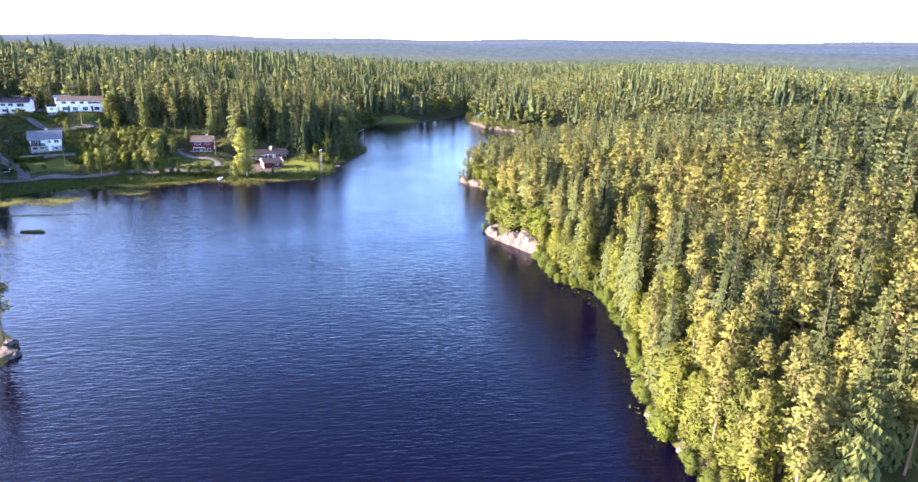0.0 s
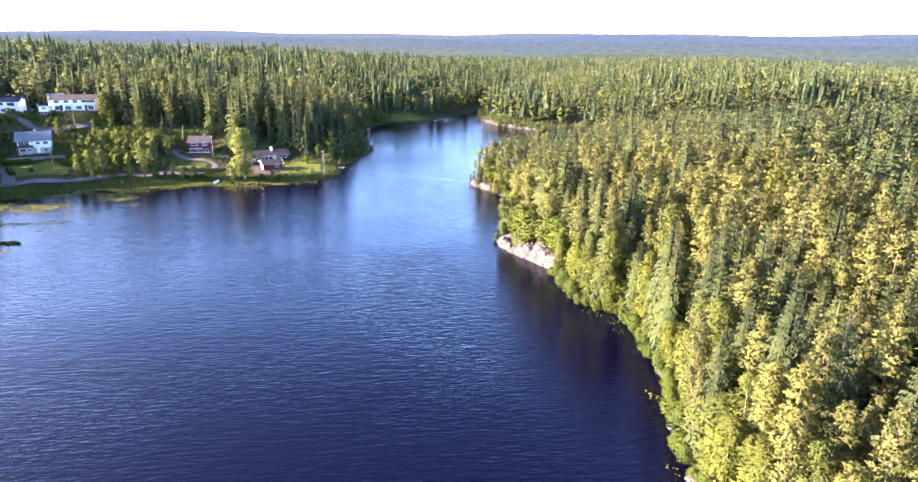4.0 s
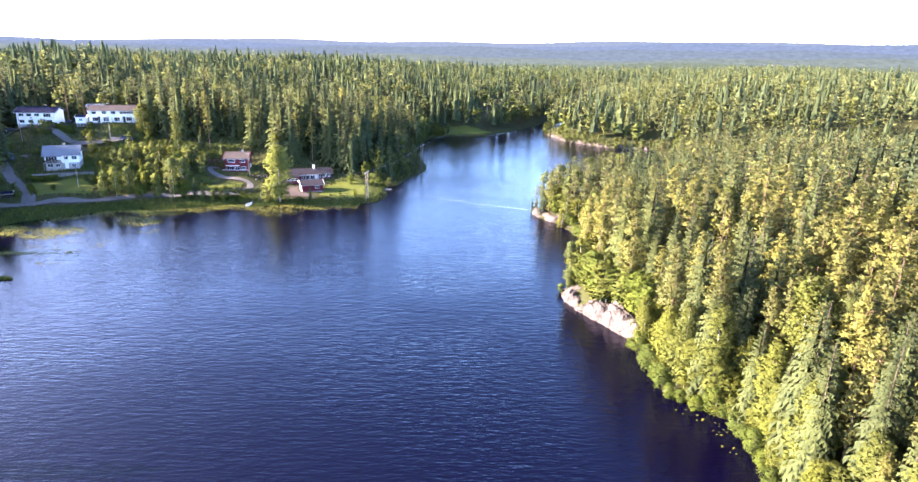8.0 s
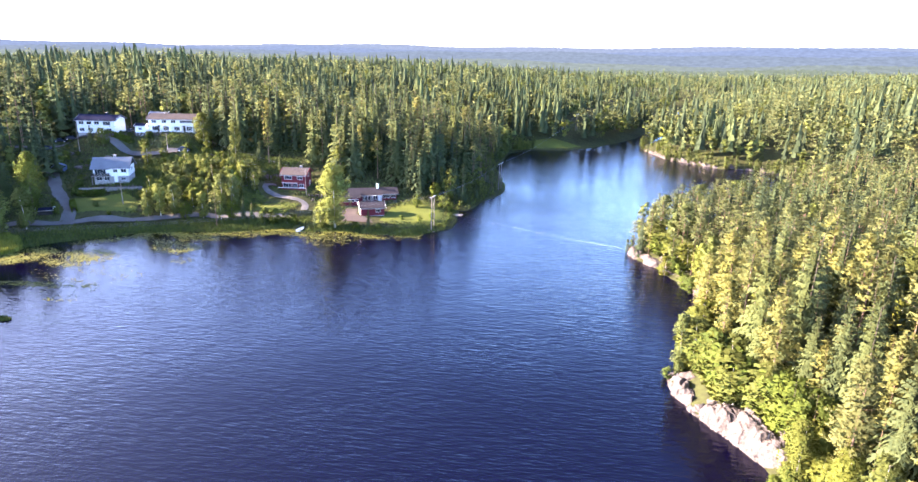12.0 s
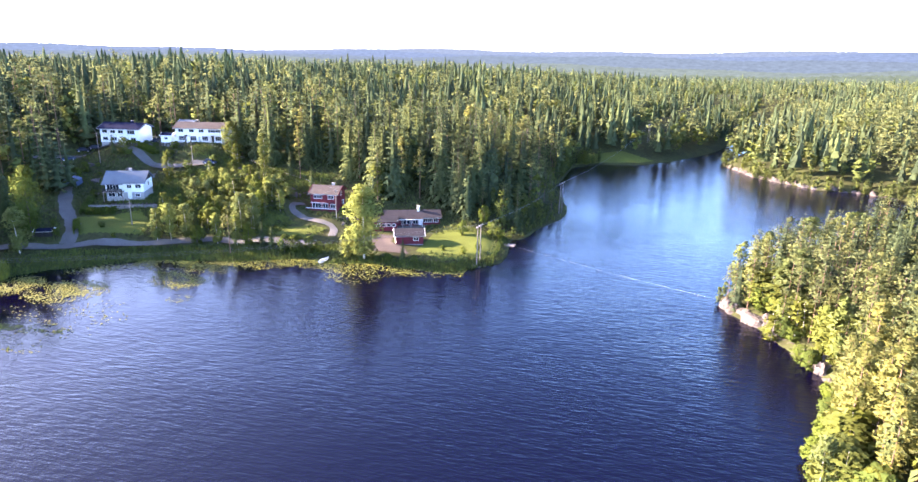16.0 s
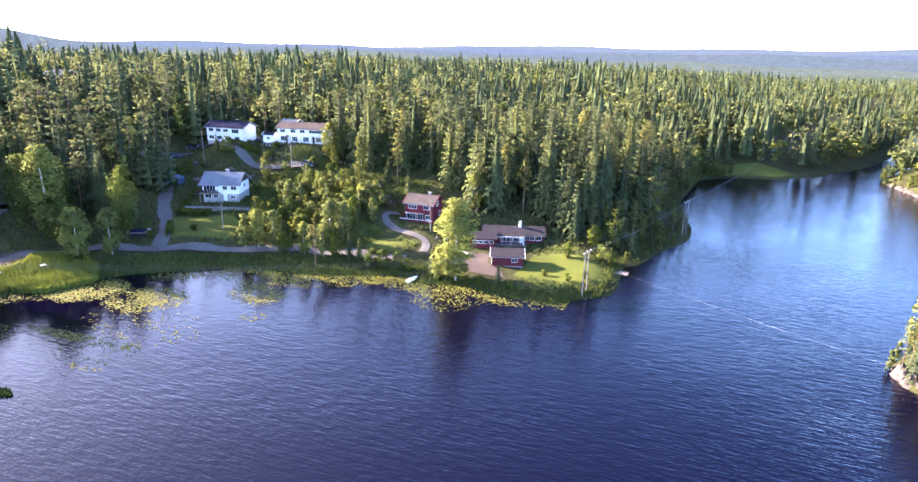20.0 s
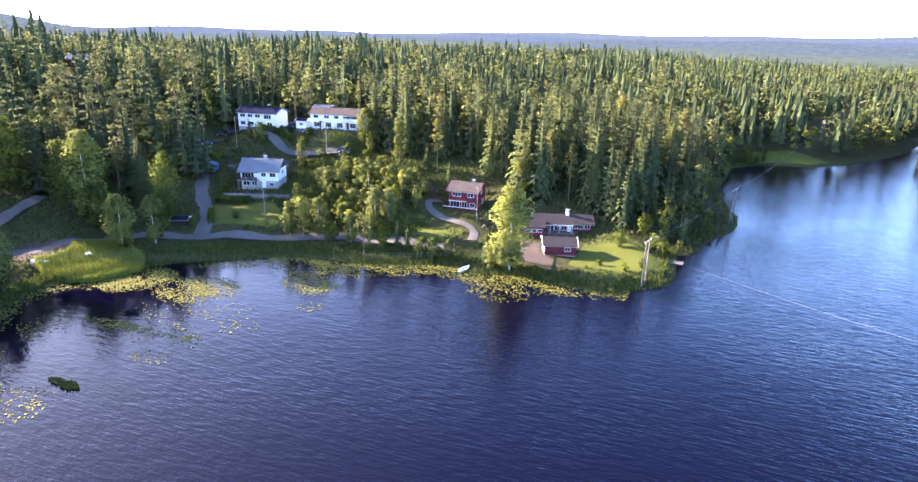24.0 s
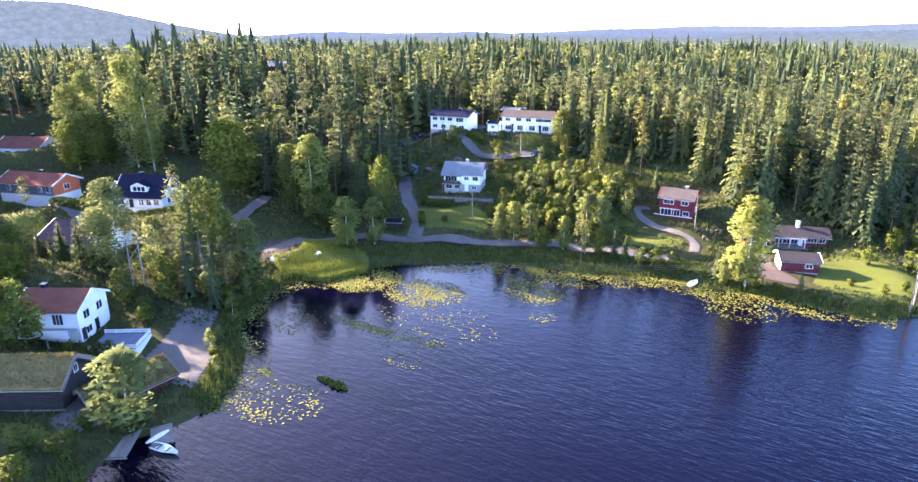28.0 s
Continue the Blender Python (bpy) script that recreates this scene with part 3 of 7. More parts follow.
ridge(2600, [-60, -27, -23, -10, 5, 20, 41], [-0.75, -0.62, -0.5, -0.55, -0.25, 0.1, 0.5], 0.16, 5, haze_material("blue_haze", (0.0280, 0.0395, 0.0570), 1.0), "hills behind the woods with shade and blue haze painted in", 1.2)
ridge(3300, [-60, -27, -23, -10, 5, 20, 41], [-0.65, -0.45, -0.25, -0.35, 0.0, 0.45, 0.92], 0.10, 2, haze_material("far_haze", (0.034, 0.045, 0.059), 1.0), "distant hills painted with blue haze")


# ---------------------------------------------------------------- trees
def flakes(centres, size, rng, droop=0.0, aspect=0.55):
    """Small leaf-shaped pieces, a triangle each, round the given places. A row of centres: x, y, z, heading."""
    n = len(centres)
    head, tilt = centres[:, 3] + rng.normal(0, 0.5, n), rng.normal(-droop, 0.45, n)
    roll = rng.uniform(-0.9, 0.9, n)
    s = size * rng.uniform(0.65, 1.35, n)
    ax = np.stack([np.cos(head) * np.cos(tilt), np.sin(head) * np.cos(tilt), np.sin(tilt)], -1)
    side = np.stack([-np.sin(head), np.cos(head), 0 * head], -1)
    up = np.cross(ax, side)
    side = side * np.cos(roll)[:, None] + up * np.sin(roll)[:, None]
    c = centres[:, :3]
    back = c - ax * (s * 0.45)[:, None]
    out = side * (s * aspect * 0.5)[:, None]
    verts = np.stack([back - out, back + out, c + ax * (s * 0.6)[:, None]], 1).reshape(-1, 3)
    return verts, np.arange(3 * n).reshape(-1, 3)


def spruce_crown(h, rng, levels, arms, twigs, low, slim):
    """Storeys of drooping boughs, each a spine with hanging twigs on both sides, round a dense inner cone."""
    u = np.linspace(0, 1, levels) ** 0.92
    full = (1 - u) ** 0.72 * np.minimum(1, 0.72 + 2.2 * u)
    count = np.maximum(4, np.round(arms * (0.55 + 0.45 * full)).astype(int))
    z0 = np.repeat(h * (low + (0.965 - low) * u), count) + rng.normal(0, 0.012 * h, count.sum())
    uu, ff = np.repeat(u, count), np.repeat(full, count)
    az = np.concatenate([rng.uniform(0, 6.283) + np.arange(n) * 6.283 / n for n in count]) + rng.normal(0, 0.22, count.sum())
    reach = slim * h * ff * rng.uniform(0.72, 1.25, len(az)) + 0.16
    out, side = np.stack([np.cos(az), np.sin(az), 0 * az], -1), np.stack([-np.sin(az), np.cos(az), 0 * az], -1)
    rise, droop = 0.10 + 0.75 * uu ** 2, 0.60 * (1 - uu) + 0.05

    def spine(q):
        p = out * (reach * q)[:, None]
        p[:, 2] = z0 + reach * (rise * q - droop * q * q)
        return p

    tris = []
    for k in range(twigs):
        q0, q1 = 0.06 + 0.94 * k / twigs, 0.06 + 0.94 * (k + 1) / twigs
        for sd in (-1, 1):
            wide = reach * ((0.31 if twigs > 2 else 0.42) * (1 - 0.55 * q0)) * rng.uniform(0.75, 1.25, len(az)) + 0.06
            tip = spine(q0 + 0.72 * (q1 - q0) + 0.10) + side * (sd * wide)[:, None]
            tip[:, 2] -= (0.10 + 0.16 * reach) * rng.uniform(0.5, 1.4, len(az))
            tris.append(np.stack([spine(q0), spine(q1), tip], 1))
    v = np.concatenate(tris).reshape(-1, 3)
    a = np.arange(6) * 1.0472
    ring = np.stack([np.cos(a) * slim * h * 0.34, np.sin(a) * slim * h * 0.34, 0 * a + h * (low + 0.02)], -1)
    core = np.concatenate([ring, [(0, 0, 0.90 * h)]])
    n = len(v)
    f = np.concatenate([np.arange(n).reshape(-1, 3), n + np.array([(i, (i + 1) % 6, 6) for i in range(6)])])
    return np.concatenate([v, core]), f


def skirt_crown(h, rng, levels, arms, low, slim):
    """A far spruce: ragged skirts of boughs one above another."""
    tris = []
    for i in range(levels):
        u = i / levels
        r = slim * h * (1 - u) ** 0.85 + 0.12
        a = rng.uniform(0, 6.283) + np.arange(arms) * 6.283 / arms
        z = h * (low + (1 - low) * u)
        top = np.array((0, 0, z + (0.16 + 0.9 / levels) * h * (1 - low)))
        rr = r * rng.uniform(0.7, 1.25, arms)
        dz = -0.25 * rr + rng.normal(0, 0.01 * h, arms)
        half = 3.6 / arms
        for k in range(arms):
            tris.append([(rr[k] * math.cos(a[k] - half), rr[k] * math.sin(a[k] - half), z + dz[k]), (rr[k] * 0.92 * math.cos(a[k] + half), rr[k] * 0.92 * math.sin(a[k] + half), z + dz[k] * 0.6), tuple(np.minimum(top, (0, 0, h)))])
    v = np.array(tris, float).reshape(-1, 3)
    return v, np.arange(len(v)).reshape(-1, 3)


def pine_crown(h, rng, branches, tufts, per, size, low, slim):
    """Rising branches that carry flattened tufts of needles, in loose layers under a rounded top."""
    u = np.sort(rng.uniform(0, 1, branches)) ** 0.85
    full = (1.02 - u) ** 0.55 * np.minimum(1, 0.45 + 1.6 * u)
    az = np.arange(branches) * 2.4 + rng.normal(0, 0.4, branches)
    reach = slim * h * full * rng.uniform(0.65, 1.2, branches) + 0.1
    q = np.linspace(1.0, 0.42, tufts)
    Q = np.repeat(q[None], branches, 0) * rng.uniform(0.85, 1.1, (branches, tufts))
    A = az[:, None] + rng.normal(0, 0.32, (branches, tufts))
    R = reach[:, None] * Q
    Z = h * (low + (0.955 - low) * u)[:, None] + R * 0.34 + rng.normal(0, 0.012 * h, Q.shape)
    c = np.stack([np.cos(A) * R, np.sin(A) * R, np.minimum(Z, h * 0.97)], -1).reshape(-1, 3)
    big = size * (0.62 + 0.38 * np.repeat(full, tufts)) * rng.uniform(0.75, 1.25, len(c))
    d = rng.normal(0, 1, (len(c), per, 3)) * (1, 1, 0.62) + (0, 0, 0.28)
    d /= np.linalg.norm(d, axis=2, keepdims=True)
    d *= (1, 1, 0.68)
    w = np.cross(d, rng.normal(0, 1, d.shape))
    w /= np.linalg.norm(w, axis=2, keepdims=True) + 1e-9
    b = big[:, None, None]
    mid, tip = c[:, None] + d * b * 0.35, c[:, None] + d * b * rng.uniform(0.75, 1.15, (len(c), per, 1))
    v = np.stack([mid - w * b * 0.21, mid + w * b * 0.21, tip], 2).reshape(-1, 3)
    return v, np.arange(len(v)).reshape(-1, 3), c


def clump_crown(h, rng, clumps, per, size, low, wide, flat=0.6, top_heavy=0.0, puff=0.28, cone=False, aspect=0.7):
    """Leafy clumps at the ends of limbs, with gaps between them."""
    u = rng.uniform(0, 1, clumps)
    shape = np.sin(np.pi * np.clip(0.12 + 0.80 * u ** (1 + top_heavy), 0, 1)) ** 0.8
    if cone:
        shape = np.clip((1.02 - u) ** 0.6 * (0.45 + 2.5 * u), 0, 1)
    az = rng.uniform(0, 6.283, clumps)
    rad = wide * h * shape * np.sqrt(rng.uniform(0.12, 1, clumps))
    cx, cy, cz = np.cos(az) * rad, np.sin(az) * rad, h * (low + (0.97 - low) * u)
    big = wide * h * puff * rng.uniform(0.8, 1.5, clumps) * (0.55 + 0.45 * shape)
    g = rng.normal(0, 1, (clumps, per, 3))
    g /= np.linalg.norm(g, axis=2, keepdims=True)
    g *= rng.uniform(0.45, 1.0, (clumps, per, 1)) ** 0.5
    p = np.stack([cx, cy, cz], -1)[:, None] + g * big[:, None, None] * np.array([1.25, 1.25, flat * 1.25])
    p = p.reshape(-1, 3)
    p[:, 2] = np.minimum(p[:, 2], h)
    v, f = flakes(np.concatenate([p, rng.uniform(0, 6.283, (len(p), 1))], 1), size, rng, 0.2, aspect)
    return v, f, np.stack([cx, cy, cz], -1)


def trunk_mesh(h, r, rng, limbs=(), sides=7, lean=0.02):
    """A tapered, slightly bent stem with limbs to the given places."""
    vs, fs = [], []

    def tube(points, r0, r1, k):
        start, n = len(vs), len(points)
        for i, p in enumerate(points):
            rr = r0 + (r1 - r0) * i / (n - 1)
            for j in range(k):
                a = 6.283 * j / k
                vs.append((p[0] + rr * math.cos(a), p[1] + rr * math.sin(a), p[2]))
        for i in range(n - 1):
            for j in range(k):
                fs.append((start + i * k + j, start + i * k + (j + 1) % k, start + (i + 1) * k + (j + 1) % k, start + (i + 1) * k + j))

    bx, by = rng.normal(0, lean, 2) * h
    stem = [(bx * (i / 5) ** 2, by * (i / 5) ** 2, -0.4 + (h * 0.97 + 0.4) * i / 5) for i in range(6)]
    tube(stem, r, r * 0.14, sides)
    for x, y, z in limbs:
        z0 = max(0.15 * h, z - 0.25 * math.hypot(x, y) - 0.5)
        q = z0 / h
        s = (bx * q * q, by * q * q, z0)
        tube([s, ((s[0] + x) / 2, (s[1] + y) / 2, (z0 + z) / 2 - 0.1), (x, y, z)], r * 0.3, r * 0.08, 4)
    return np.array(vs), np.array(fs)


def outward(v, f, h, rng, soft=0.85):
    """Faces turned outwards, and normals that follow the round of the crown."""
    a, b, c = v[f[:, 0]], v[f[:, 1]], v[f[:, 2]]
    n = np.cross(b - a, c - a)
    n /= np.linalg.norm(n, axis=1, keepdims=True) + 1e-9
    mid = (a + b + c) / 3
    r = np.hypot(mid[:, 0], mid[:, 1])
    wide = np.quantile(r, 0.9) + 0.2
    out = np.stack([mid[:, 0] / wide, mid[:, 1] / wide, 0.25 + 0.9 * (mid[:, 2] / h - 0.55)], -1)
    out /= np.linalg.norm(out, axis=1, keepdims=True) + 1e-9
    back = (n * out).sum(1) < 0
    f = f.copy()
    f[back] = f[back][:, [0, 2, 1]]
    n[back] *= -1
    out = soft * out + (1 - soft) * n + rng.normal(0, 0.10, n.shape)
    out /= np.linalg.norm(out, axis=1, keepdims=True)
    normals = np.zeros_like(v)
    for k in range(3):
        normals[f[:, k]] = out
    return f, normals


def tree_template(kind, seed, rich):
    """One tree as (crown places, crown faces, stem places, stem faces), 1 metre scale, by its kind."""
    rng = np.random.RandomState(seed)
    soft = 0.85
    if kind == "spruce":
        h, soft = rng.uniform(17, 22), 0.66
        slim = rng.uniform(0.125, 0.17)
        if rich == 5:
            v, f = spruce_crown(h, rng, 11, 6, 1, 0.12, slim)
        else:
            levels, arms, twigs = ((34, 9, 4), (26, 8, 3), (16, 7, 2), None, (14, 6, 3))[rich]
            v, f = spruce_crown(h, rng, levels, arms, twigs, 0.05, slim)
        t = trunk_mesh(h, 0.20, rng)
    elif kind == "pine":
        h, soft = rng.uniform(16.5, 20.5), 0.92
        branches, tufts, per, size, limbs = ((58, 4, 12, 0.78, 16), (40, 3, 8, 0.98, 8), (24, 2, 7, 1.2, 0), None, (20, 2, 7, 1.2, 3), (16, 1, 10, 1.6, 0))[rich]
        v, f, c = pine_crown(h, rng, branches, tufts, per, size, rng.uniform(0.24, 0.42), rng.uniform(0.12, 0.165))
        pick = rng.permutation(len(c))[:limbs]
        t = trunk_mesh(h, 0.19, rng, c[pick], lean=0.006)
    elif kind == "birch":
        h = rng.uniform(12, 17)
        n, per, size = ((80, 58, 0.38), (50, 40, 0.55), (24, 18, 1.0), None, (30, 24, 0.88), (14, 13, 1.5))[rich]
        v, f, c = clump_crown(h, rng, n, per, size, 0.09, rng.uniform(0.125, 0.165), 1.1, 0.2, 0.38)
        t = trunk_mesh(h, 0.14, rng, c[:(12, 4, 0, 0, 3, 0)[rich]], lean=0.03)
    else:
        h = rng.uniform(10, 13)
        n, per, size = ((82, 60, 0.41), (50, 40, 0.60), (24, 18, 1.05), None, (30, 23, 0.96), (13, 13, 1.6))[rich]
        v, f, c = clump_crown(h, rng, n, per, size, 0.12, rng.uniform(0.27, 0.33), 0.85, 0.1, 0.30)
        t = trunk_mesh(h, 0.22, rng, c[:(14, 5, 0, 0, 3, 0)[rich]])
    f, normals = outward(v, f, h, rng, soft)
    return v, f, *t, normals


BARK = {"spruce": "bark", "pine": "pinebark", "birch": "birchbark", "broadleaf": "bark"}
CROWN = {"spruce": "spruce", "pine": "pine", "birch": "birch", "broadleaf": "leaf"}
TREE_LABEL = {"spruce": "tall dark green spruce with drooping branches", "pine": "grey-green pine with a rusty bare trunk",
              "birch": "yellow-green birch with a slender white trunk", "broadleaf": "round leafy green broadleaf tree"}
TREES = {}


def tree_models(kind, rich, count, seed):
    """Models of a kind, each an Empty with a trunk and a crown."""
    got = []
    for i in range(count):
        v, f, tv, tf, nn = tree_template(kind, seed + i, rich)
        got.append((kind, v, f, tv, tf, nn))
    TREES[kind, rich] = got
    return got


for k, kind in enumerate(("spruce", "pine", "birch", "broadleaf")):
    for rich, count in ((0, 4), (1, 5), (2, 5), (4, 5), (5, 6)):
        tree_models(kind, rich, count, 100 * k + 10 * rich + 1)
MESHES = {}


def plant(kind, x, y, scale, turn, rich=1, model=0, label="", group="", lift=0.0, squash=1.0):
    """A tree as a thing of its own, with a trunk and a crown."""
    key = kind, rich, model % len(TREES[kind, rich])
    ob = thing(f"{kind}_tree" if kind != "broadleaf" else "broadleaf_tree", pose(x, y, gz(x, y) + lift, 0, 0, turn) @ Matrix.Diagonal((scale * squash, scale * squash, scale, 1)),
               label or TREE_LABEL[kind], "tree", group or f"{kind} trees round the lake")
    if key not in MESHES:
        _, v, f, tv, tf, nn = TREES[kind, rich][key[2]]
        crown = mesh_object("crown", v, f, M[CROWN[kind]], ob, normals=nn)
        stem = mesh_object("trunk", tv, tf, M[BARK[kind]], ob, smooth=True)
        MESHES[key] = crown.data, stem.data
    else:
        for name, me in zip(("crown", "trunk"), MESHES[key]):
            new(name, me).parent = ob
    return ob


# open ground, where the wood does not grow: x, y, radius
OPEN = [(-122, 232, 21), (-108, 231, 15), (-97, 248, 24), (-88, 266, 16), (-112, 262, 20), (-73, 258, 15), (-78, 243, 14), (-47, 250, 20), (-33, 250, 18),
        (-60, 244, 14), (-148, 271, 17), (-127, 277, 18), (-162, 262, 9), (-137, 258, 14), (-125, 150, 20), (-150, 166, 15), (-183, 189, 16),
        (-212, 182, 17), (-170, 168, 15), (-114, 138, 18), (-243, 189, 18), (-140, 190, 14), (-135, 206, 10), (-236, 168, 22), (-150, 210, 8), (-157, 200, 10), (-165, 190, 13),
        (-140, 232, 8), (-150, 150, 14), (-125, 125, 14), (-195, 166, 16), (-263, 300, 8), (-222, 268, 6), (-250, 290, 9), (-241, 281, 8), (-210, 259, 7), (-203, 252, 7), (-175, 200, 9), (-190, 202, 8), (-122, 208, 10), (-127, 198, 9), (-112, 214, 8)]


def allowed(x, y, margin=1.5):
    d = shore(x, y)
    ok = d > margin
    for ox, oy, r in OPEN:
        ok &= np.hypot(x - ox, y - oy) > r
    low_meadow = (np.abs(y - 396) < 14) & (x > -12) & (x < 30) & (d < 9)
    line = (np.abs((x - 20) - 0.28 * (y - 430)) < 6) & (y > 420) & (y < 700)
    return ok & ~low_meadow & ~line


def scatter(x0, x1, y0, y1, step, seed):
    r = np.random.RandomState(seed)
    X, Y = np.meshgrid(np.arange(x0, x1, step), np.arange(y0, y1, step))
    X, Y = X + r.uniform(-0.46, 0.46, X.shape) * step, Y + r.uniform(-0.46, 0.46, Y.shape) * step
    return X.ravel(), Y.ravel()


def near(x, y):
    """How close the walk comes: metres from its line, from its start over the lake to the turn at the bay."""
    d = np.full(x.shape, 1e9)
    for (ax, ay), (bx, by) in (((-3, -6), (4, 70)), ((4, 70), (0, 117)), ((0, 117), (-32, 110))):
        dx, dy = bx - ax, by - ay
        s = np.clip(((x - ax) * dx + (y - ay) * dy) / (dx * dx + dy * dy), 0, 1)
        d = np.minimum(d, np.hypot(x - ax - s * dx, y - ay - s * dy))
    return d


def kinds_for(x, y, r):
    """Which tree grows where: birches by the water, pines on the east shore, spruces inland and to the west."""
    d = shore(x, y)
    east = x > np.interp(y, [-300, 300, 400, 640], [0, 8, 30, 119])
    p = r.uniform(0, 1, x.shape)
    patch = rolling(x, y, 60, 21) * 0.5
    birch = np.where(east, np.where(d < 6, 0.34, 0.09), np.where(d < 12, 0.45, 0.15)) + 0.10 * (patch > 0.35)
    pine = birch + np.where(east, 0.56 + 0.35 * patch, 0.30 + 0.3 * patch)
    return np.where(p < birch, "birch", np.where(p < pine, "pine", "spruce"))


def stature(x, y):
    """Lower trees on the thin soil of the eastern point."""
    east = x > np.interp(y, [-300, 300, 400, 640], [0, 8, 30, 119])
    bank = (y > 258) & (y < 350) & (x > -60)
    west = np.where(bank, np.interp(shore(x, y), [2, 16], [0.32, 1.0]), 1.0)
    return np.where(east, np.interp(y, [165, 225, 335, 352], [1, 0.70, 0.70, 1]), west)


# the near wood, tree by tree
rw = np.random.RandomState(5)
X, Y = scatter(26, 150, 46, 330, 3.35, 11)
ok = allowed(X, Y, 1.0) & (X > 20) & ~((Y > 138) & (Y < 172) & (shore(X, Y) < 5.5))
X, Y = X[ok], Y[ok]
dist = near(X, Y)
order = np.argsort(dist)
X, Y, dist = X[order], Y[order], dist[order]
K = kinds_for(X, Y, rw)
NEAR_COUNT = 580
for i in range(NEAR_COUNT):
    sc = rw.uniform(0.66, 1.16) * float(stature(X[i:i + 1], Y[i:i + 1])[0])
    plant(K[i], X[i], Y[i], sc, rw.uniform(0, 360), 0 if i < 165 else 1, rw.randint(0, 5))
rest = [(X[NEAR_COUNT:], Y[NEAR_COUNT:])]


# the wood behind it, joined
def joined(name, x, y, kind, rich, seed, label, size=1.0, trunk=False):
    r = np.random.RandomState(seed)
    z = ground_height(x, y)
    vs, fs, ts, ns, at, stems = [], [], [], [], 0, []
    pick = r.randint(0, len(TREES[kind, rich]), len(x))
    for m in range(len(TREES[kind, rich])):
        idx = np.nonzero(pick == m)[0]
        if not len(idx):
            continue
        _, v, f, tv, tf, nn = TREES[kind, rich][m]
        a, s = r.uniform(0, 6.283, len(idx)), size * r.uniform(0.66, 1.16, len(idx)) * stature(x[idx], y[idx])
        c, q = np.cos(a), np.sin(a)
        P = np.stack([(v[None, :, 0] * c[:, None] - v[None, :, 1] * q[:, None]) * s[:, None] + x[idx, None],
                      (v[None, :, 0] * q[:, None] + v[None, :, 1] * c[:, None]) * s[:, None] + y[idx, None],
                      v[None, :, 2] * s[:, None] + z[idx, None]], -1)
        vs.append(P.reshape(-1, 3))
        N = np.stack([nn[None, :, 0] * c[:, None] - nn[None, :, 1] * q[:, None], nn[None, :, 0] * q[:, None] + nn[None, :, 1] * c[:, None],
                      np.repeat(nn[None, :, 2], len(idx), 0)], -1)
        ns.append(N.reshape(-1, 3))
        fs.append((f[None] + (np.arange(len(idx)) * len(v))[:, None, None] + at).reshape(-1, 3))
        ts.append(np.repeat(r.uniform(0, 1, len(idx)), len(v)))
        at += len(idx) * len(v)
        if trunk:
            tall = 0.85 * v[:, 2].max()
            b3 = np.arange(3) * 2.094
            low = np.stack([0.2 * np.cos(b3), 0.2 * np.sin(b3), 0 * b3 - 0.4], -1)
            one = np.concatenate([low, low * (0.5, 0.5, 0) + (0, 0, tall)])
            stems.append((one[None] * s[:, None, None] + np.stack([x[idx], y[idx], z[idx]], -1)[:, None]).reshape(-1, 3))
    if stems:
        sv = np.concatenate(stems)
        k = (np.arange(len(sv) // 6) * 6)[:, None, None]
        sf = (np.array([(0, 1, 4, 3), (1, 2, 5, 4), (2, 0, 3, 5)])[None] + k).reshape(-1, 4)
        tagged(mesh_object("tree_trunks", sv, sf, M[BARK[kind]], smooth=True), f"slender bare trunks under the {kind} wood", "trunks", kind="stuff")
    if not vs:
        return
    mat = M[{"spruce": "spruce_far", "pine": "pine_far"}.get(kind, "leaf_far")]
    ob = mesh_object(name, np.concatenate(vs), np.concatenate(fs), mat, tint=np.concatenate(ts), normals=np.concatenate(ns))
    return tagged(ob, label, "forest", kind="stuff")


def far_template(kind, seed):
    """A ragged tree of few pieces for the far woods."""
    r = np.random.RandomState(seed)
    h = r.uniform(13, 20) if kind != "birch" else r.uniform(10, 15)
    if kind == "spruce":
        v, f = skirt_crown(h, r, 6, 5, 0.22, r.uniform(0.11, 0.15))
    elif kind == "pine":
        v, f, _ = pine_crown(h, r, 8, 1, 4, 2.6, 0.40, 0.12)
    else:
        v, f, _ = clump_crown(h, r, 9, 5, 2.0, 0.30, 0.15, 1.1, 0.2, 0.45)
    f, normals = outward(v, f, h, r, 0.7)
    return kind, v, f, None, None, normals


for kind in ("spruce", "pine", "birch"):
    TREES[kind, 3] = [far_template(kind, 40 + i) for i in range(8)]

X, Y = scatter(-330, 26, 40, 480, 4.6, 12)
ok = allowed(X, Y, 2.5)
rest.append((X[ok], Y[ok]))
X, Y = scatter(26, 330, 330, 520, 4.3, 13)
ok = allowed(X, Y, 2.5)
rest.append((X[ok], Y[ok]))
X, Y = scatter(150, 330, 30, 330, 4.6, 14)
rest.append((X, Y))
X, Y = np.concatenate([a for a, _ in rest]), np.concatenate([b for _, b in rest])
keep = ~((Y < 128) & (X < 30)) & ~((X > 60) & (Y < 0.55 * X - 20))
X, Y = X[keep], Y[keep]
K = kinds_for(X, Y, rw)
close = near(X, Y) < 250
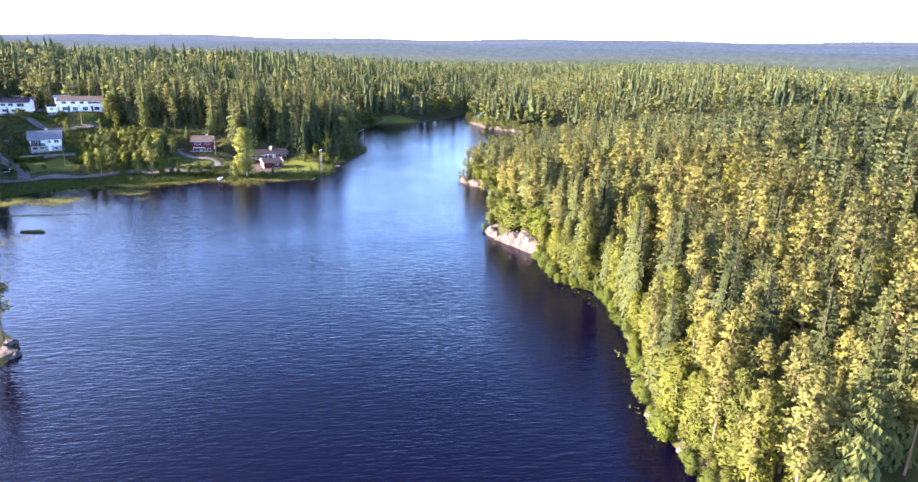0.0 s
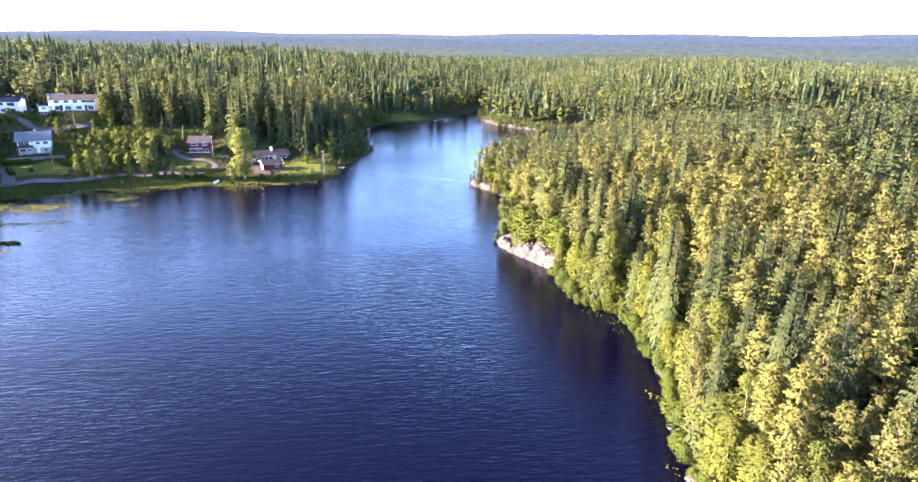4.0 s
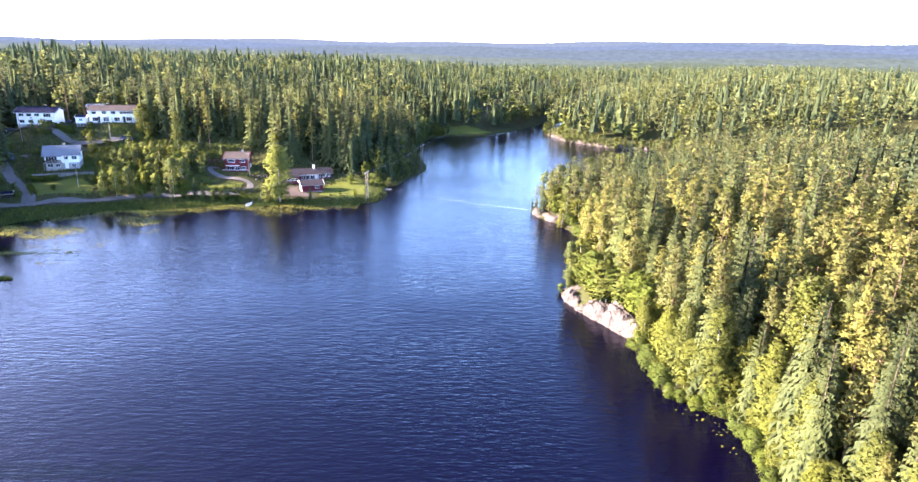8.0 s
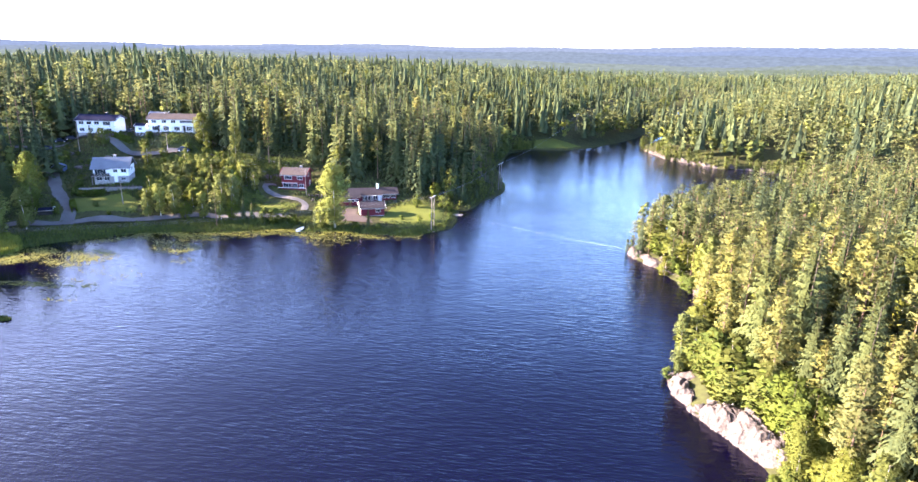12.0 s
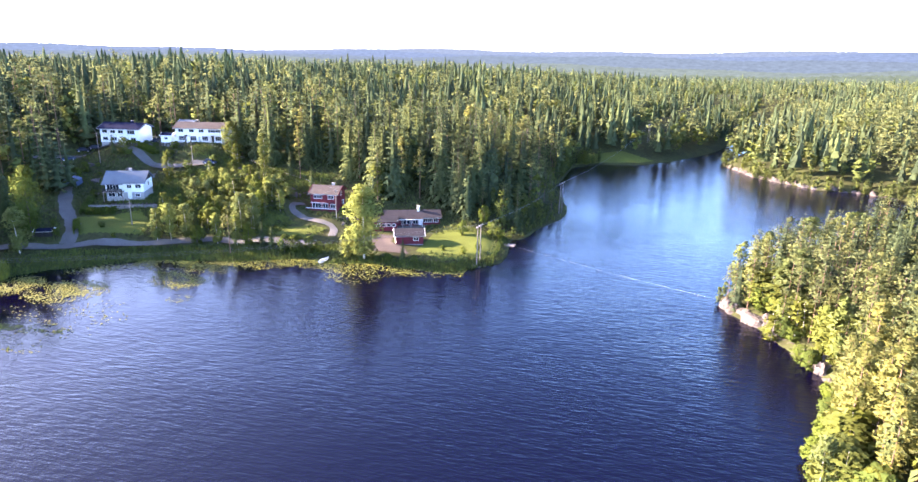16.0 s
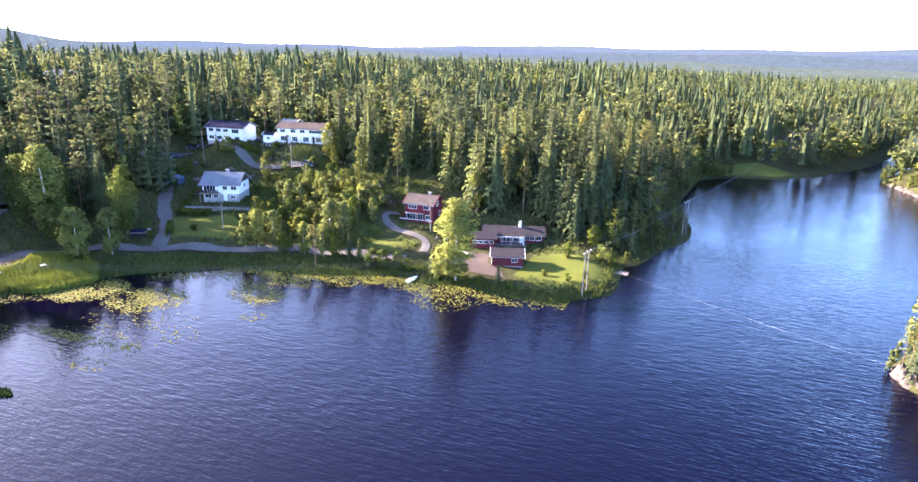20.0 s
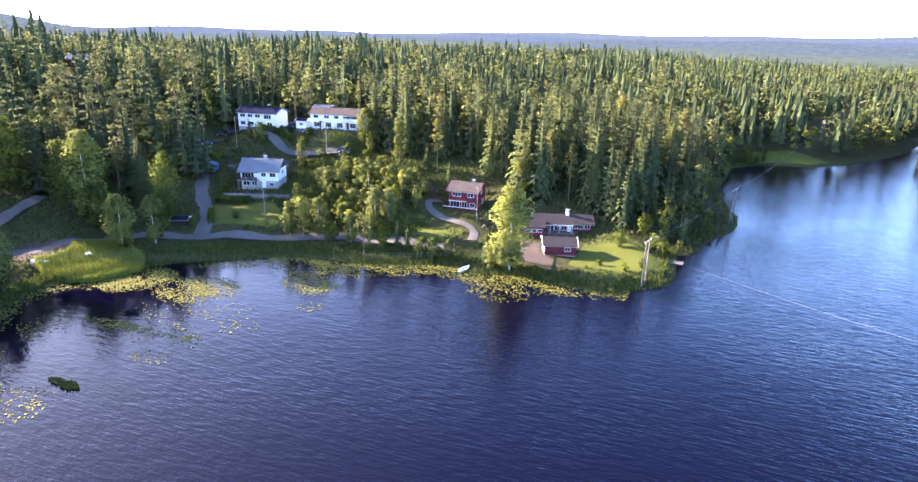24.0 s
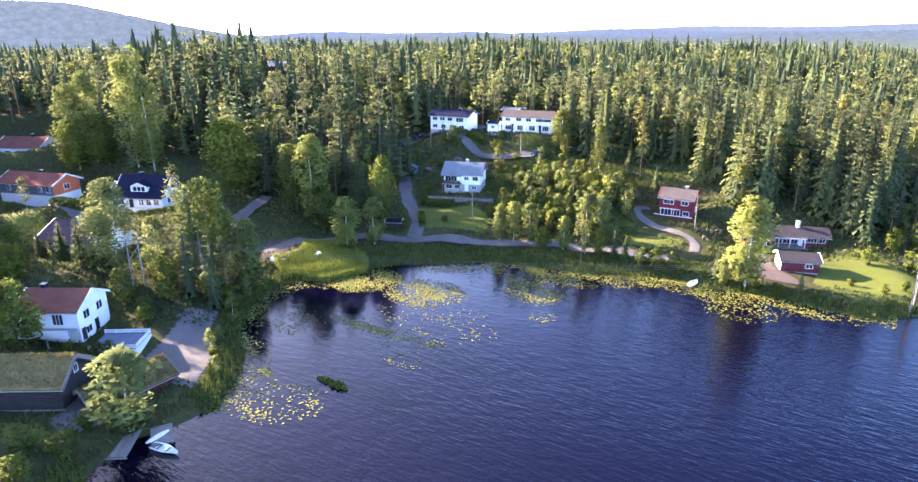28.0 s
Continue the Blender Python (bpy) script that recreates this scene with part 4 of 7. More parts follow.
for kind in ("spruce", "pine", "birch"):
    edge = near(X, Y) < 170
    e, a, b = (K == kind) & edge, (K == kind) & close & ~edge, (K == kind) & ~close
    joined(f"{kind}_wood", X[e], Y[e], kind, 2, 30, f"edge of the wood of {kind} trees above the shore", 1.02, kind == "pine")
    joined(f"{kind}_wood", X[a], Y[a], kind, 5, 31, f"dense wood of {kind} trees on the slopes", 0.98, kind == "pine")
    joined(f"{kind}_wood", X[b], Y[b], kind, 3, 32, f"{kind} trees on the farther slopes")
for ring, (r0, r1, step) in enumerate(((0, 650, 6.6), (650, 1010, 9.0))):
    X, Y = scatter(-r1, r1, -100, 100 + r1, step, 50 + ring)
    rr, az = np.hypot(X, Y - 100), np.degrees(np.arctan2(X, Y - 100))
    outside = ~((X > -330) & (X < 330) & (Y > 30) & (Y < 520))
    outside |= (Y > 480) & (X < 26)
    ok = (rr < r1) & (rr >= r0) & outside & (az > -82) & (az < 62) & allowed(X, Y, 2.5)
    X, Y = X[ok], Y[ok]
    K = kinds_for(X, Y, rw)
    for kind in ("spruce", "pine", "birch"):
        a = K == kind
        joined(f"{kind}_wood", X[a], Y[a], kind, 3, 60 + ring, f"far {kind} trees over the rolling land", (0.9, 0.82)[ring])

# tall spruces that stand out along the edge of the headland wood
tx, ty = scatter(-100, -12, 268, 345, 6.4, 71)
ok = allowed(tx, ty, 13) & (shore(tx, ty) < 60) & (rw.uniform(0, 1, len(tx)) < 0.62)
for x, y in zip(tx[ok], ty[ok]):
    plant("spruce" if rw.uniform() < 0.9 else "pine", x, y, rw.uniform(0.85, 1.34), rw.uniform(0, 360), 1, rw.randint(0, 5), group="tall trees of the headland", squash=1.15)


# ---------------------------------------------------------------- houses
def window(parent, side, u, z, w, h, L, W, bars=1):
    """A white-framed window on one wall of a house: front (-y), back, left (-x) or right."""
    turn = {"front": 0, "right": 90, "back": 180, "left": 270}[side]
    off = W / 2 if side in ("front", "back") else L / 2
    m = pose(0, 0, 0, 0, 0, turn) @ Matrix.Translation((u, -off, z))
    bm, t = bmesh.new(), 0.09
    rings = []
    for y, g in ((-0.06, t), (-0.06, 0.0), (0.05, 0.0), (0.05, t)):
        rings.append([bm.verts.new((sx * (w / 2 + g), y, sz * (h / 2 + g))) for sx, sz in ((-1, -1), (1, -1), (1, 1), (-1, 1))])
    for i in range(4):
        for j in range(4):
            bm.faces.new((rings[i][j], rings[i][(j + 1) % 4], rings[(i + 1) % 4][(j + 1) % 4], rings[(i + 1) % 4][j]))
    bmesh.ops.transform(bm, matrix=m, verts=bm.verts)
    frame_ob = part("window", bm, M["white"], parent)
    for i in range(bars):
        x = -w / 2 + w * (i + 1) / (bars + 1)
        bm = box(x - 0.03, x + 0.03, -0.05, 0.03, -h / 2, h / 2)
        bmesh.ops.transform(bm, matrix=m, verts=bm.verts)
        part("glazing_bar", bm, M["white"], frame_ob)
    bm = box(-w / 2, w / 2, -0.02, 0.02, -h / 2, h / 2)
    bmesh.ops.transform(bm, matrix=m, verts=bm.verts)
    part("pane", bm, M["glass"], frame_ob, "dark window glass")


def panel(parent, name, side, u, z, w, h, L, W, mat, label="", deep=0.06):
    turn = {"front": 0, "right": 90, "back": 180, "left": 270}[side]
    off = W / 2 if side in ("front", "back") else L / 2
    bm = box(-w / 2, w / 2, -deep, 0.02, -h / 2, h / 2)
    bmesh.ops.transform(bm, matrix=pose(0, 0, 0, 0, 0, turn) @ Matrix.Translation((u, -off, z)), verts=bm.verts)
    return part(name, bm, mat, parent, label)


def gable_house(name, m, L, W, wall, roof, wall_mat, roof_mat, label, eave=0.5, base=0.0, base_mat="concrete", chimney=None, windows=(), doors=(),
                trim="white", gable_mat=None, category="house", thick=0.18, courses=0):
    """A house with its ridge along x: foundation, walls, gables, two roof slopes, barge boards, chimney, windows and doors."""
    ob = thing(name, m, label, category)
    part("foundation", box(-L / 2 + 0.06, L / 2 - 0.06, -W / 2 + 0.06, W / 2 - 0.06, -2.6, base + 0.02), M[base_mat], ob)
    part("wall", box(-L / 2, L / 2, -W / 2, -W / 2 + 0.2, base, wall), M[wall_mat], ob)
    part("wall", box(-L / 2, L / 2, W / 2 - 0.2, W / 2, base, wall), M[wall_mat], ob)
    for s in (-1, 1):
        bm = prism([(-W / 2 + 0.2, base), (W / 2 - 0.2, base), (W / 2 - 0.2, wall), (0, wall + roof * (1 - 0.4 / W)), (-W / 2 + 0.2, wall)], -0.1, 0.1)
        bmesh.ops.transform(bm, matrix=Matrix.Translation((s * (L / 2 - 0.1), 0, 0)) @ pose(0, 0, 0, 0, 0, 90), verts=bm.verts)
        part("gable_wall", bm, M[gable_mat or wall_mat], ob)
    pitch, run = math.atan2(roof, W / 2), W / 2 + eave
    for s in (-1, 1):
        bm = box(-L / 2 - eave, L / 2 + eave, -run / math.cos(pitch), 0, 0, thick)
        lay = (pose(0, 0, 0, 0, 0, 180) if s > 0 else Matrix()) @ Matrix.Translation((0, 0, wall + roof)) @ pose(0, 0, 0, math.degrees(pitch), 0, 0)
        bmesh.ops.transform(bm, matrix=lay, verts=bm.verts)
        slope = part("roof_slope", bm, M[roof_mat], ob)
        for i in range(courses):
            y = -run / math.cos(pitch) * (i + 0.5) / courses
            bm = box(-L / 2 - eave + 0.06, L / 2 + eave - 0.06, y - 0.06, y + 0.06, thick - 0.02, thick + 0.04)
            bmesh.ops.transform(bm, matrix=lay, verts=bm.verts)
            part("tile_course", bm, M[roof_mat], slope)
        for e in (-1, 1):
            bm = box(-0.05, 0.05, -run / math.cos(pitch) - 0.02, 0.02, -0.10, thick + 0.06)
            bmesh.ops.transform(bm, matrix=(pose(0, 0, 0, 0, 0, 180) if s > 0 else Matrix()) @ Matrix.Translation((e * (L / 2 + eave), 0, wall + roof)) @ pose(0, 0, 0, math.degrees(pitch), 0, 0), verts=bm.verts)
            part("barge_board", bm, M[trim], ob)
        part("gutter", rod((-L / 2 - eave, s * (run + 0.05), wall - eave * roof / (W / 2) + 0.02), (L / 2 + eave, s * (run + 0.05), wall - eave * roof / (W / 2) + 0.02), 0.07, sides=6), M["metal"], ob)
    if chimney:
        cx, cy, ch, mat = chimney
        zt = wall + roof - abs(cy) * roof / (W / 2)
        c = part("chimney", box(cx - 0.35, cx + 0.35, cy - 0.35, cy + 0.35, zt - 0.5, zt + ch), M[mat], ob)
        part("chimney_cap", box(cx - 0.43, cx + 0.43, cy - 0.43, cy + 0.43, zt + ch, zt + ch + 0.1), M["concrete"], c)
    for w in windows:
        window(ob, *w[:5], L, W, *(w[5:] or (1,)))
    for side, u, z, w, h, mat, lab in doors:
        panel(ob, "door", side, u, z, w, h, L, W, M[mat], lab)
    return ob


def railing(parent, a, b, z, mat, h=0.95, boards=3):
    """A railing from a to b at height z: posts and lying boards."""
    a, b = Vector((*a, z)), Vector((*b, z))
    n = max(2, int((b - a).length / 1.6) + 1)
    for i in range(n):
        p = a.lerp(b, i / (n - 1))
        part("railing_post", box(p.x - 0.05, p.x + 0.05, p.y - 0.05, p.y + 0.05, z, z + h), mat, parent)
    d = (b - a).normalized()
    ang = math.degrees(math.atan2(d.y, d.x))
    for i in range(boards):
        bm = box(0, (b - a).length, -0.025, 0.025, 0, h * 0.62 / boards)
        bmesh.ops.transform(bm, matrix=Matrix.Translation(a + Vector((0, 0, h * (0.18 + 0.82 * i / boards)))) @ pose(0, 0, 0, 0, 0, ang), verts=bm.verts)
        part("railing_board", bm, mat, parent)


def deck(parent, x0, x1, y0, y1, z, mat, down=2.5):
    """A raised wooden floor of planks on posts."""
    n = max(3, int((y1 - y0) / 0.45))
    for i in range(n):
        a, b = y0 + (y1 - y0) * i / n, y0 + (y1 - y0) * (i + 1) / n
        part("deck_plank", box(x0, x1, a, b - 0.03, z - 0.12, z), mat, parent)
    for x in np.linspace(x0 + 0.2, x1 - 0.2, max(2, int((x1 - x0) / 3) + 1)):
        part("deck_post", box(x - 0.08, x + 0.08, y0 + 0.1, y0 + 0.26, z - down, z - 0.12), mat, parent)


def turf_grass(parent, L, W, wall, roof, eave, thick, count, seed):
    """Tufts of dry grass over both slopes of a turf roof."""
    r = np.random.RandomState(seed)
    x, s = r.uniform(-L / 2 - eave, L / 2 + eave, count), r.choice([-1, 1], count)
    y = r.uniform(0, W / 2 + eave, count)
    z = wall + roof - y * roof / (W / 2) + thick
    h = r.uniform(0.12, 0.38, count) * (1 + 0.8 * (r.uniform(0, 1, count) > 0.9))
    a, w = r.uniform(0, 6.283, count), r.uniform(0.06, 0.14, count)
    p = np.stack([x, s * y, z], -1)
    side = np.stack([np.cos(a) * w, np.sin(a) * w, 0 * a], -1)
    tip = p + np.stack([r.normal(0, 0.12, count), r.normal(0, 0.12, count), h], -1)
    mesh_object("turf_grass", np.stack([p - side, p + side, tip], 1).reshape(-1, 3), np.arange(3 * count).reshape(-1, 3), M["drygrass"], parent)


# the red two-storey house on the slope
h = gable_house("red_house", pose(-73.6, 262.4, 4.3, 0, 0, 6), 7.6, 7.0, 5.3, 1.5, "red", "roofbrown", "dark red wooden house with two storeys and a wide veranda",
                0.55, 0.3, trim="red", windows=[("front", -1.7, 4.3, 2.2, 0.95, 2), ("front", 2.0, 4.3, 1.5, 0.95), ("front", 2.5, 1.8, 1.3, 1.0), ("front", -2.1, 1.6, 2.4, 1.8, 2), ("front", 0.4, 1.6, 1.3, 1.8),
                                    ("right", 0, 4.8, 1.3, 1.1), ("right", 1.4, 2.0, 1.3, 1.1), ("left", 0, 4.8, 1.3, 1.1)], chimney=(1.5, 0.6, 0.9, "concrete"))
deck(h, -4.5, 4.3, -5.6, -3.55, 0.5, M["red"])
railing(h, (-4.4, -5.5), (4.2, -5.5), 0.5, M["red"])
railing(h, (-4.4, -5.5), (-4.4, -3.6), 0.5, M["red"])
railing(h, (4.2, -5.5), (4.2, -3.6), 0.5, M["red"])
part("railing_cap", box(-4.5, 4.3, -5.6, -5.4, 1.45, 1.55), M["white"], h, "white handrail")
part("awning", box(-3.5, 1.1, -4.5, -3.52, 2.75, 2.87), M["white"], h, "pale awning over the veranda")
part("balcony", box(-3.5, 2.7, -4.4, -3.52, 2.88, 3.0), M["red"], h)
railing(h, (-3.4, -4.35), (2.6, -4.35), 3.0, M["red"], 0.85)

# the long low cabin and the garage on the point
h = gable_house("red_cabin", pose(-49.2, 264.2, 1.7, 0, 0, 22), 14.6, 6.2, 2.6, 1.2, "red", "rooffelt", "long low red cabin with a dark roof and white chimney",
                0.6, 0.3, windows=[("front", 3.9, 1.7, 2.4, 1.0, 3), ("front", 6.2, 1.7, 1.2, 1.0), ("front", 0.6, 1.45, 1.3, 1.5), ("front", -1.0, 1.45, 1.3, 1.5), ("front", -2.6, 1.45, 1.3, 1.5), ("right", 0, 1.7, 1.4, 1.0)],
                chimney=(1.6, -0.4, 1.5, "white"), doors=[("front", 1.9, 1.35, 0.9, 2.0, "white", "white door")], trim="dark")
# its wing stands forward, with a veranda roof in the corner between them
part("wing_wall", box(-10.6, -4.7, -7.4, -7.2, 0.1, 2.5), M["red"], h)
for wx in (-10.6, -4.9):
    bm = prism([(-7.2, 0.1), (-2.6, 0.1), (-2.6, 2.5), (-4.9, 3.45), (-7.2, 2.5)], 0.0, 0.2)
    bmesh.ops.transform(bm, matrix=Matrix.Translation((wx + 0.2, 0, 0)) @ pose(0, 0, 0, 0, 0, 90), verts=bm.verts)
    part("wing_gable", bm, M["red"], h)
for sg in (-1, 1):
    bm = box(-11.1, -4.2, -2.95, 0.0, 0.0, 0.16)
    bmesh.ops.transform(bm, matrix=Matrix.Translation((-15.3 if sg > 0 else 0, -4.9, 3.5)) @ (pose(0, 0, 0, 0, 0, 180) if sg > 0 else Matrix()) @ pose(0, 0, 0, math.degrees(math.atan2(0.95, 2.4)), 0, 0), verts=bm.verts)
    part("wing_roof", bm, M["rooffelt"], h)
for u in (-9.6, -8.2, -6.9, -5.6):
    w = part("window", box(u - 0.55, u + 0.55, -7.47, -7.38, 1.25, 2.1), M["white"], h)
    part("pane", box(u - 0.45, u + 0.45, -7.49, -7.46, 1.34, 2.01), M["glass"], w, "dark window glass")
part("veranda_floor", box(-4.6, 3.0, -5.4, -3.15, 0.05, 0.3), M["wood"], h)
part("veranda_roof", box(-4.6, 2.6, -5.2, -3.0, 2.44, 2.54), M["rooffelt"], h)
part("fascia", box(-4.6, 2.6, -5.26, -5.2, 2.38, 2.56), M["white"], h, "white fascia board")
for u in (-3.0, -0.8, 2.3):
    part("veranda_post", box(u - 0.06, u + 0.06, -5.1, -4.98, 0.3, 2.42), M["white"], h)
h = gable_house("garage", pose(-45.0, 248.0, 1.5, 0, 0, 21), 6.9, 5.4, 2.4, 1.0, "red", "rooffelt", "small red garage with a white gable end",
                0.45, 0.15, gable_mat="white", windows=[("front", 1.6, 1.5, 1.2, 0.8)], doors=[("left", 0.0, 1.15, 2.5, 2.1, "white", "white garage door"), ("front", -1.2, 1.1, 0.9, 2.0, "red", "")])

# the white house above the lawn
h = gable_house("white_house", pose(-125.2, 246.4, 7.5, 0, 0, 22), 9.6, 7.8, 4.8, 2.3, "white", "roofgrey", "white two-storey house with a grey roof and dark gable",
                0.6, 2.1, "concrete", (0.5, 0.6, 1.0, "concrete"), [("front", 1.2, 3.7, 1.1, 0.9), ("front", 3.5, 3.7, 1.4, 1.0), ("front", 3.2, 1.3, 1.2, 0.8), ("front", -3.4, 1.4, 1.6, 1.0), ("front", -1.3, 1.4, 1.2, 1.0),
                 ("front", -2.9, 3.6, 3.0, 1.4, 3), ("right", 0.5, 3.7, 1.2, 1.0)], [("front", 1.2, 1.25, 1.0, 2.0, "white", "")], courses=9, trim="roofgrey")
deck(h, -5.1, 0.0, -5.7, -3.95, 2.5, M["wood"], 2.6)
railing(h, (-5.0, -5.6), (-0.1, -5.6), 2.5, M["dark"])
bm = prism([(-3.5, 4.85), (3.5, 4.85), (0, 6.9)], -0.03, 0.03)
bmesh.ops.transform(bm, matrix=Matrix.Translation((4.82, 0, 0)) @ pose(0, 0, 0, 0, 0, 90), verts=bm.verts)
part("gable_board", bm, M["dark"], h, "dark boarded gable")
part("porch_roof", box(-5.3, 0.2, -5.8, -3.8, 4.5, 4.64), M["roofgrey"], h)
part("terrace_wall", box(-8, 9, -8.2, -7.8, -1.8, -0.4), M["stonewall"], h)

# the two terraces of white houses on the hill
gable_house("terrace_house", pose(-150.0, 276.6, 17.4, 0, 0, 9), 12.8, 7.6, 4.6, 1.4, "white", "roofdark", "white terrace house with a black roof on the hill",
            0.6, 0.2, windows=[("front", u, 3.6, 1.6, 0.9) for u in (-4.8, -2.2, 0.4)] + [("front", u, 1.3, 1.6, 1.0) for u in (-4.8, -1.9, 1.2, 4.4)] + [("front", 3.8, 3.5, 2.4, 1.2, 2)],
            chimney=(2.0, 0.5, 0.8, "roofdark"), trim="roofgrey")
h = gable_house("terrace_house", pose(-127.0, 284.6, 17.8, 0, 0, 14), 15.6, 7.6, 4.6, 1.4, "white", "roofbrown", "long white terrace house with a brown roof",
                0.6, 0.2, windows=[("front", u, 3.7, 1.5, 0.9) for u in (-6, -2.6, 0.5)] + [("front", u, 3.6, 2.3, 1.0, 2) for u in (3.9, 6.3)] + [("front", u, 1.3, 1.8, 1.4, 2) for u in (-5.8, -2.1, 1.6, 5.8)],
                chimney=(-2.0, 0.5, 0.8, "roofbrown"), trim="roofbrown", doors=[("front", -4.5, 1.3, 1.0, 2.1, "dark", ""), ("front", 4.0, 1.3, 1.0, 2.1, "dark", "")])
for u in (-7.4, -3.7, 0.0, 3.7, 7.4):
    part("privacy_screen", box(u - 0.06, u + 0.06, -5.4, -3.8, 0.1, 2.0), M["white"], h)
part("balcony", box(2.1, 7.7, -5.0, -3.8, 2.4, 2.55), M["white"], h)
railing(h, (2.2, -4.95), (7.6, -4.95), 2.55, M["white"])
gable_house("white_shed", pose(-137.6, 291.5, 19.8, 0, 0, 10), 5.0, 4.0, 3.0, 0.6, "white", "roofgrey", "small white outbuilding behind the terraces", 0.3, category="shed")
gable_house("garden_shed", pose(-136.2, 278.6, 17.8, 0, 0, 12), 3.4, 2.8, 2.3, 0.5, "white", "roofdark", "low white shed with a black roof", 0.25, category="shed",
            windows=[("front", 0, 1.3, 1.0, 0.7)])

# houses of the south-west side
h = gable_house("dormer_house", pose(-184.8, 193.0, 6.0, 0, 0, 27), 12.5, 9.5, 3.6, 4.3, "white", "roofdark", "white house with a steep black roof and dormer",
                0.5, 0.9, "white", (-1.5, 0.3, 0.9, "roofdark"), [("front", u, 2.2, 1.2, 1.3) for u in (-4.6, 0.6, 2.6, 4.6)] + [("right", 0, 5.6, 1.4, 1.3), ("right", -2, 2.2, 1.3, 1.3), ("right", 2, 2.2, 1.3, 1.3)],
                [("front", -2.0, 1.9, 1.1, 2.1, "dark", "dark front door")])
part("dormer", prism([(-2.2, 4.4), (2.2, 4.4), (2.2, 6.0), (0, 7.0), (-2.2, 6.0)], -3.9, 0.0), M["white"], h)
part("dormer_roof", prism([(-2.7, 5.85), (0, 7.05), (2.7, 5.85), (2.7, 6.05), (0, 7.28), (-2.7, 6.05)], -4.3, 0.2), M["roofdark"], h)
for u in (-1.1, 0.0, 1.1):
    part("dormer_window", box(u - 0.42, u + 0.42, -3.96, -3.88, 4.75, 5.85), M["glass"], h)
deck(h, -3.4, 7.4, -8.4, -4.8, 0.8, M["wood"])
railing(h, (-3.3, -8.3), (7.3, -8.3), 0.8, M["white"])
railing(h, (7.3, -8.3), (7.3, -4.9), 0.8, M["white"])
gable_house("side_wing", pose(-193.2, 191.6, 6.0, 0, 0, 117), 6.0, 5.5, 3.4, 3.0, "white", "roofdark", "white wing with a black roof beside the dormer house", 0.4, 0.6, "white",
            windows=[("front", 0, 2.0, 1.2, 1.2)], category="house")
h = gable_house("orange_house", pose(-212.5, 179.6, 6.6, 0, 0, 20), 17.0, 8.5, 5.2, 1.9, "greyboards", "roofred", "grey and orange house with a red tiled roof",
                0.6, 2.4, "white", (1, 0.4, 0.8, "roofdark"), [("front", u, 4.0, 1.0, 1.5) for u in (-5.2, -1.0, 4.6)] + [("right", 0, 4.0, 1.6, 1.3), ("front", 7.0, 4.0, 1.0, 1.5)],
                [("right", -2.0, 1.2, 2.4, 2.1, "white", "white garage door"), ("right", 2.0, 1.2, 2.4, 2.1, "white", "white garage door")], gable_mat="orange")
gable_house("hill_house", pose(-247.5, 192.5, 11.0, 0, 0, 28), 14.0, 9.0, 4.6, 2.4, "white", "roofred", "white house with a red roof on the hillside", 0.5, 0.4,
            windows=[("front", u, 3.0, 1.4, 1.1) for u in (-3.5, 0, 3.5)], chimney=(2, 0, 0.8, "roofdark"))
gable_house("dark_roof_house", pose(-167.5, 168.6, 5.4, 0, 0, 12), 15.5, 9.0, 2.6, 2.6, "white", "roofdark", "low house with a wide dark blue-black roof", 0.6, 0.3,
            windows=[("front", u, 1.8, 1.4, 1.1) for u in (-4.5, 0, 4.5)], chimney=(3.5, -0.5, 1.0, "metal"))
gable_house("boat_shed", pose(-162.4, 212.0, 6.0, 0, 0, 30), 3.4, 2.8, 2.3, 0.8, "white", "roofgrey", "small white shed at the edge of the wood", 0.25, category="shed",
            doors=[("front", 0, 1.05, 1.6, 1.9, "white", "white door")])
gable_house("tool_shed", pose(-127.2, 219.4, 2.8, 0, 0, 30), 3.6, 2.6, 2.2, 0.35, "dark", "roofdark", "small dark shed with a black roof by the drive", 0.25, category="shed")

# the white house with the red tiles, its garage terrace
h = gable_house("tiled_house", pose(-137.4, 150.0, 1.9, 0, 0, 33), 9.6, 8.0, 5.6, 2.0, "white", "roofred", "white house with a red-brown tiled roof by the bay",
                0.5, 0.5, "white", (-2.6, 0.4, 0.9, "roofdark"), [("right", -1.8, 4.2, 1.5, 1.3), ("right", 1.7, 4.2, 1.5, 1.3), ("right", -1.8, 1.6, 1.5, 1.1), ("front", 1.6, 4.1, 1.6, 1.7, 2), ("front", -2.4, 4.1, 1.2, 1.2)],
                [("right", -3.1, 1.4, 1.0, 2.0, "dark", ""), ("right", 0.4, 1.4, 1.0, 2.0, "glass", "glazed door")], courses=11)
deck(h, -6.0, 4.6, -6.6, -4.05, 2.7, M["concrete"], 2.6)
part("terrace_wall", box(-6.0, 4.6, -6.7, -6.55, 2.2, 3.5), M["white"], h)
g = thing("garage_terrace", pose(-125.8, 152.4, 0.7, 0, 0, 37) @ Matrix.Scale(0.9, 4), "flat-roofed white garage with a railed felt terrace on top", "garage")
part("wall", box(-4.0, 4.0, -3.0, 3.0, -0.6, 2.1), M["white"], g)
part("roof_felt", box(-3.9, 3.9, -2.9, 2.9, 2.104, 2.2), M["carpet"], g, "blue-grey felt floor")
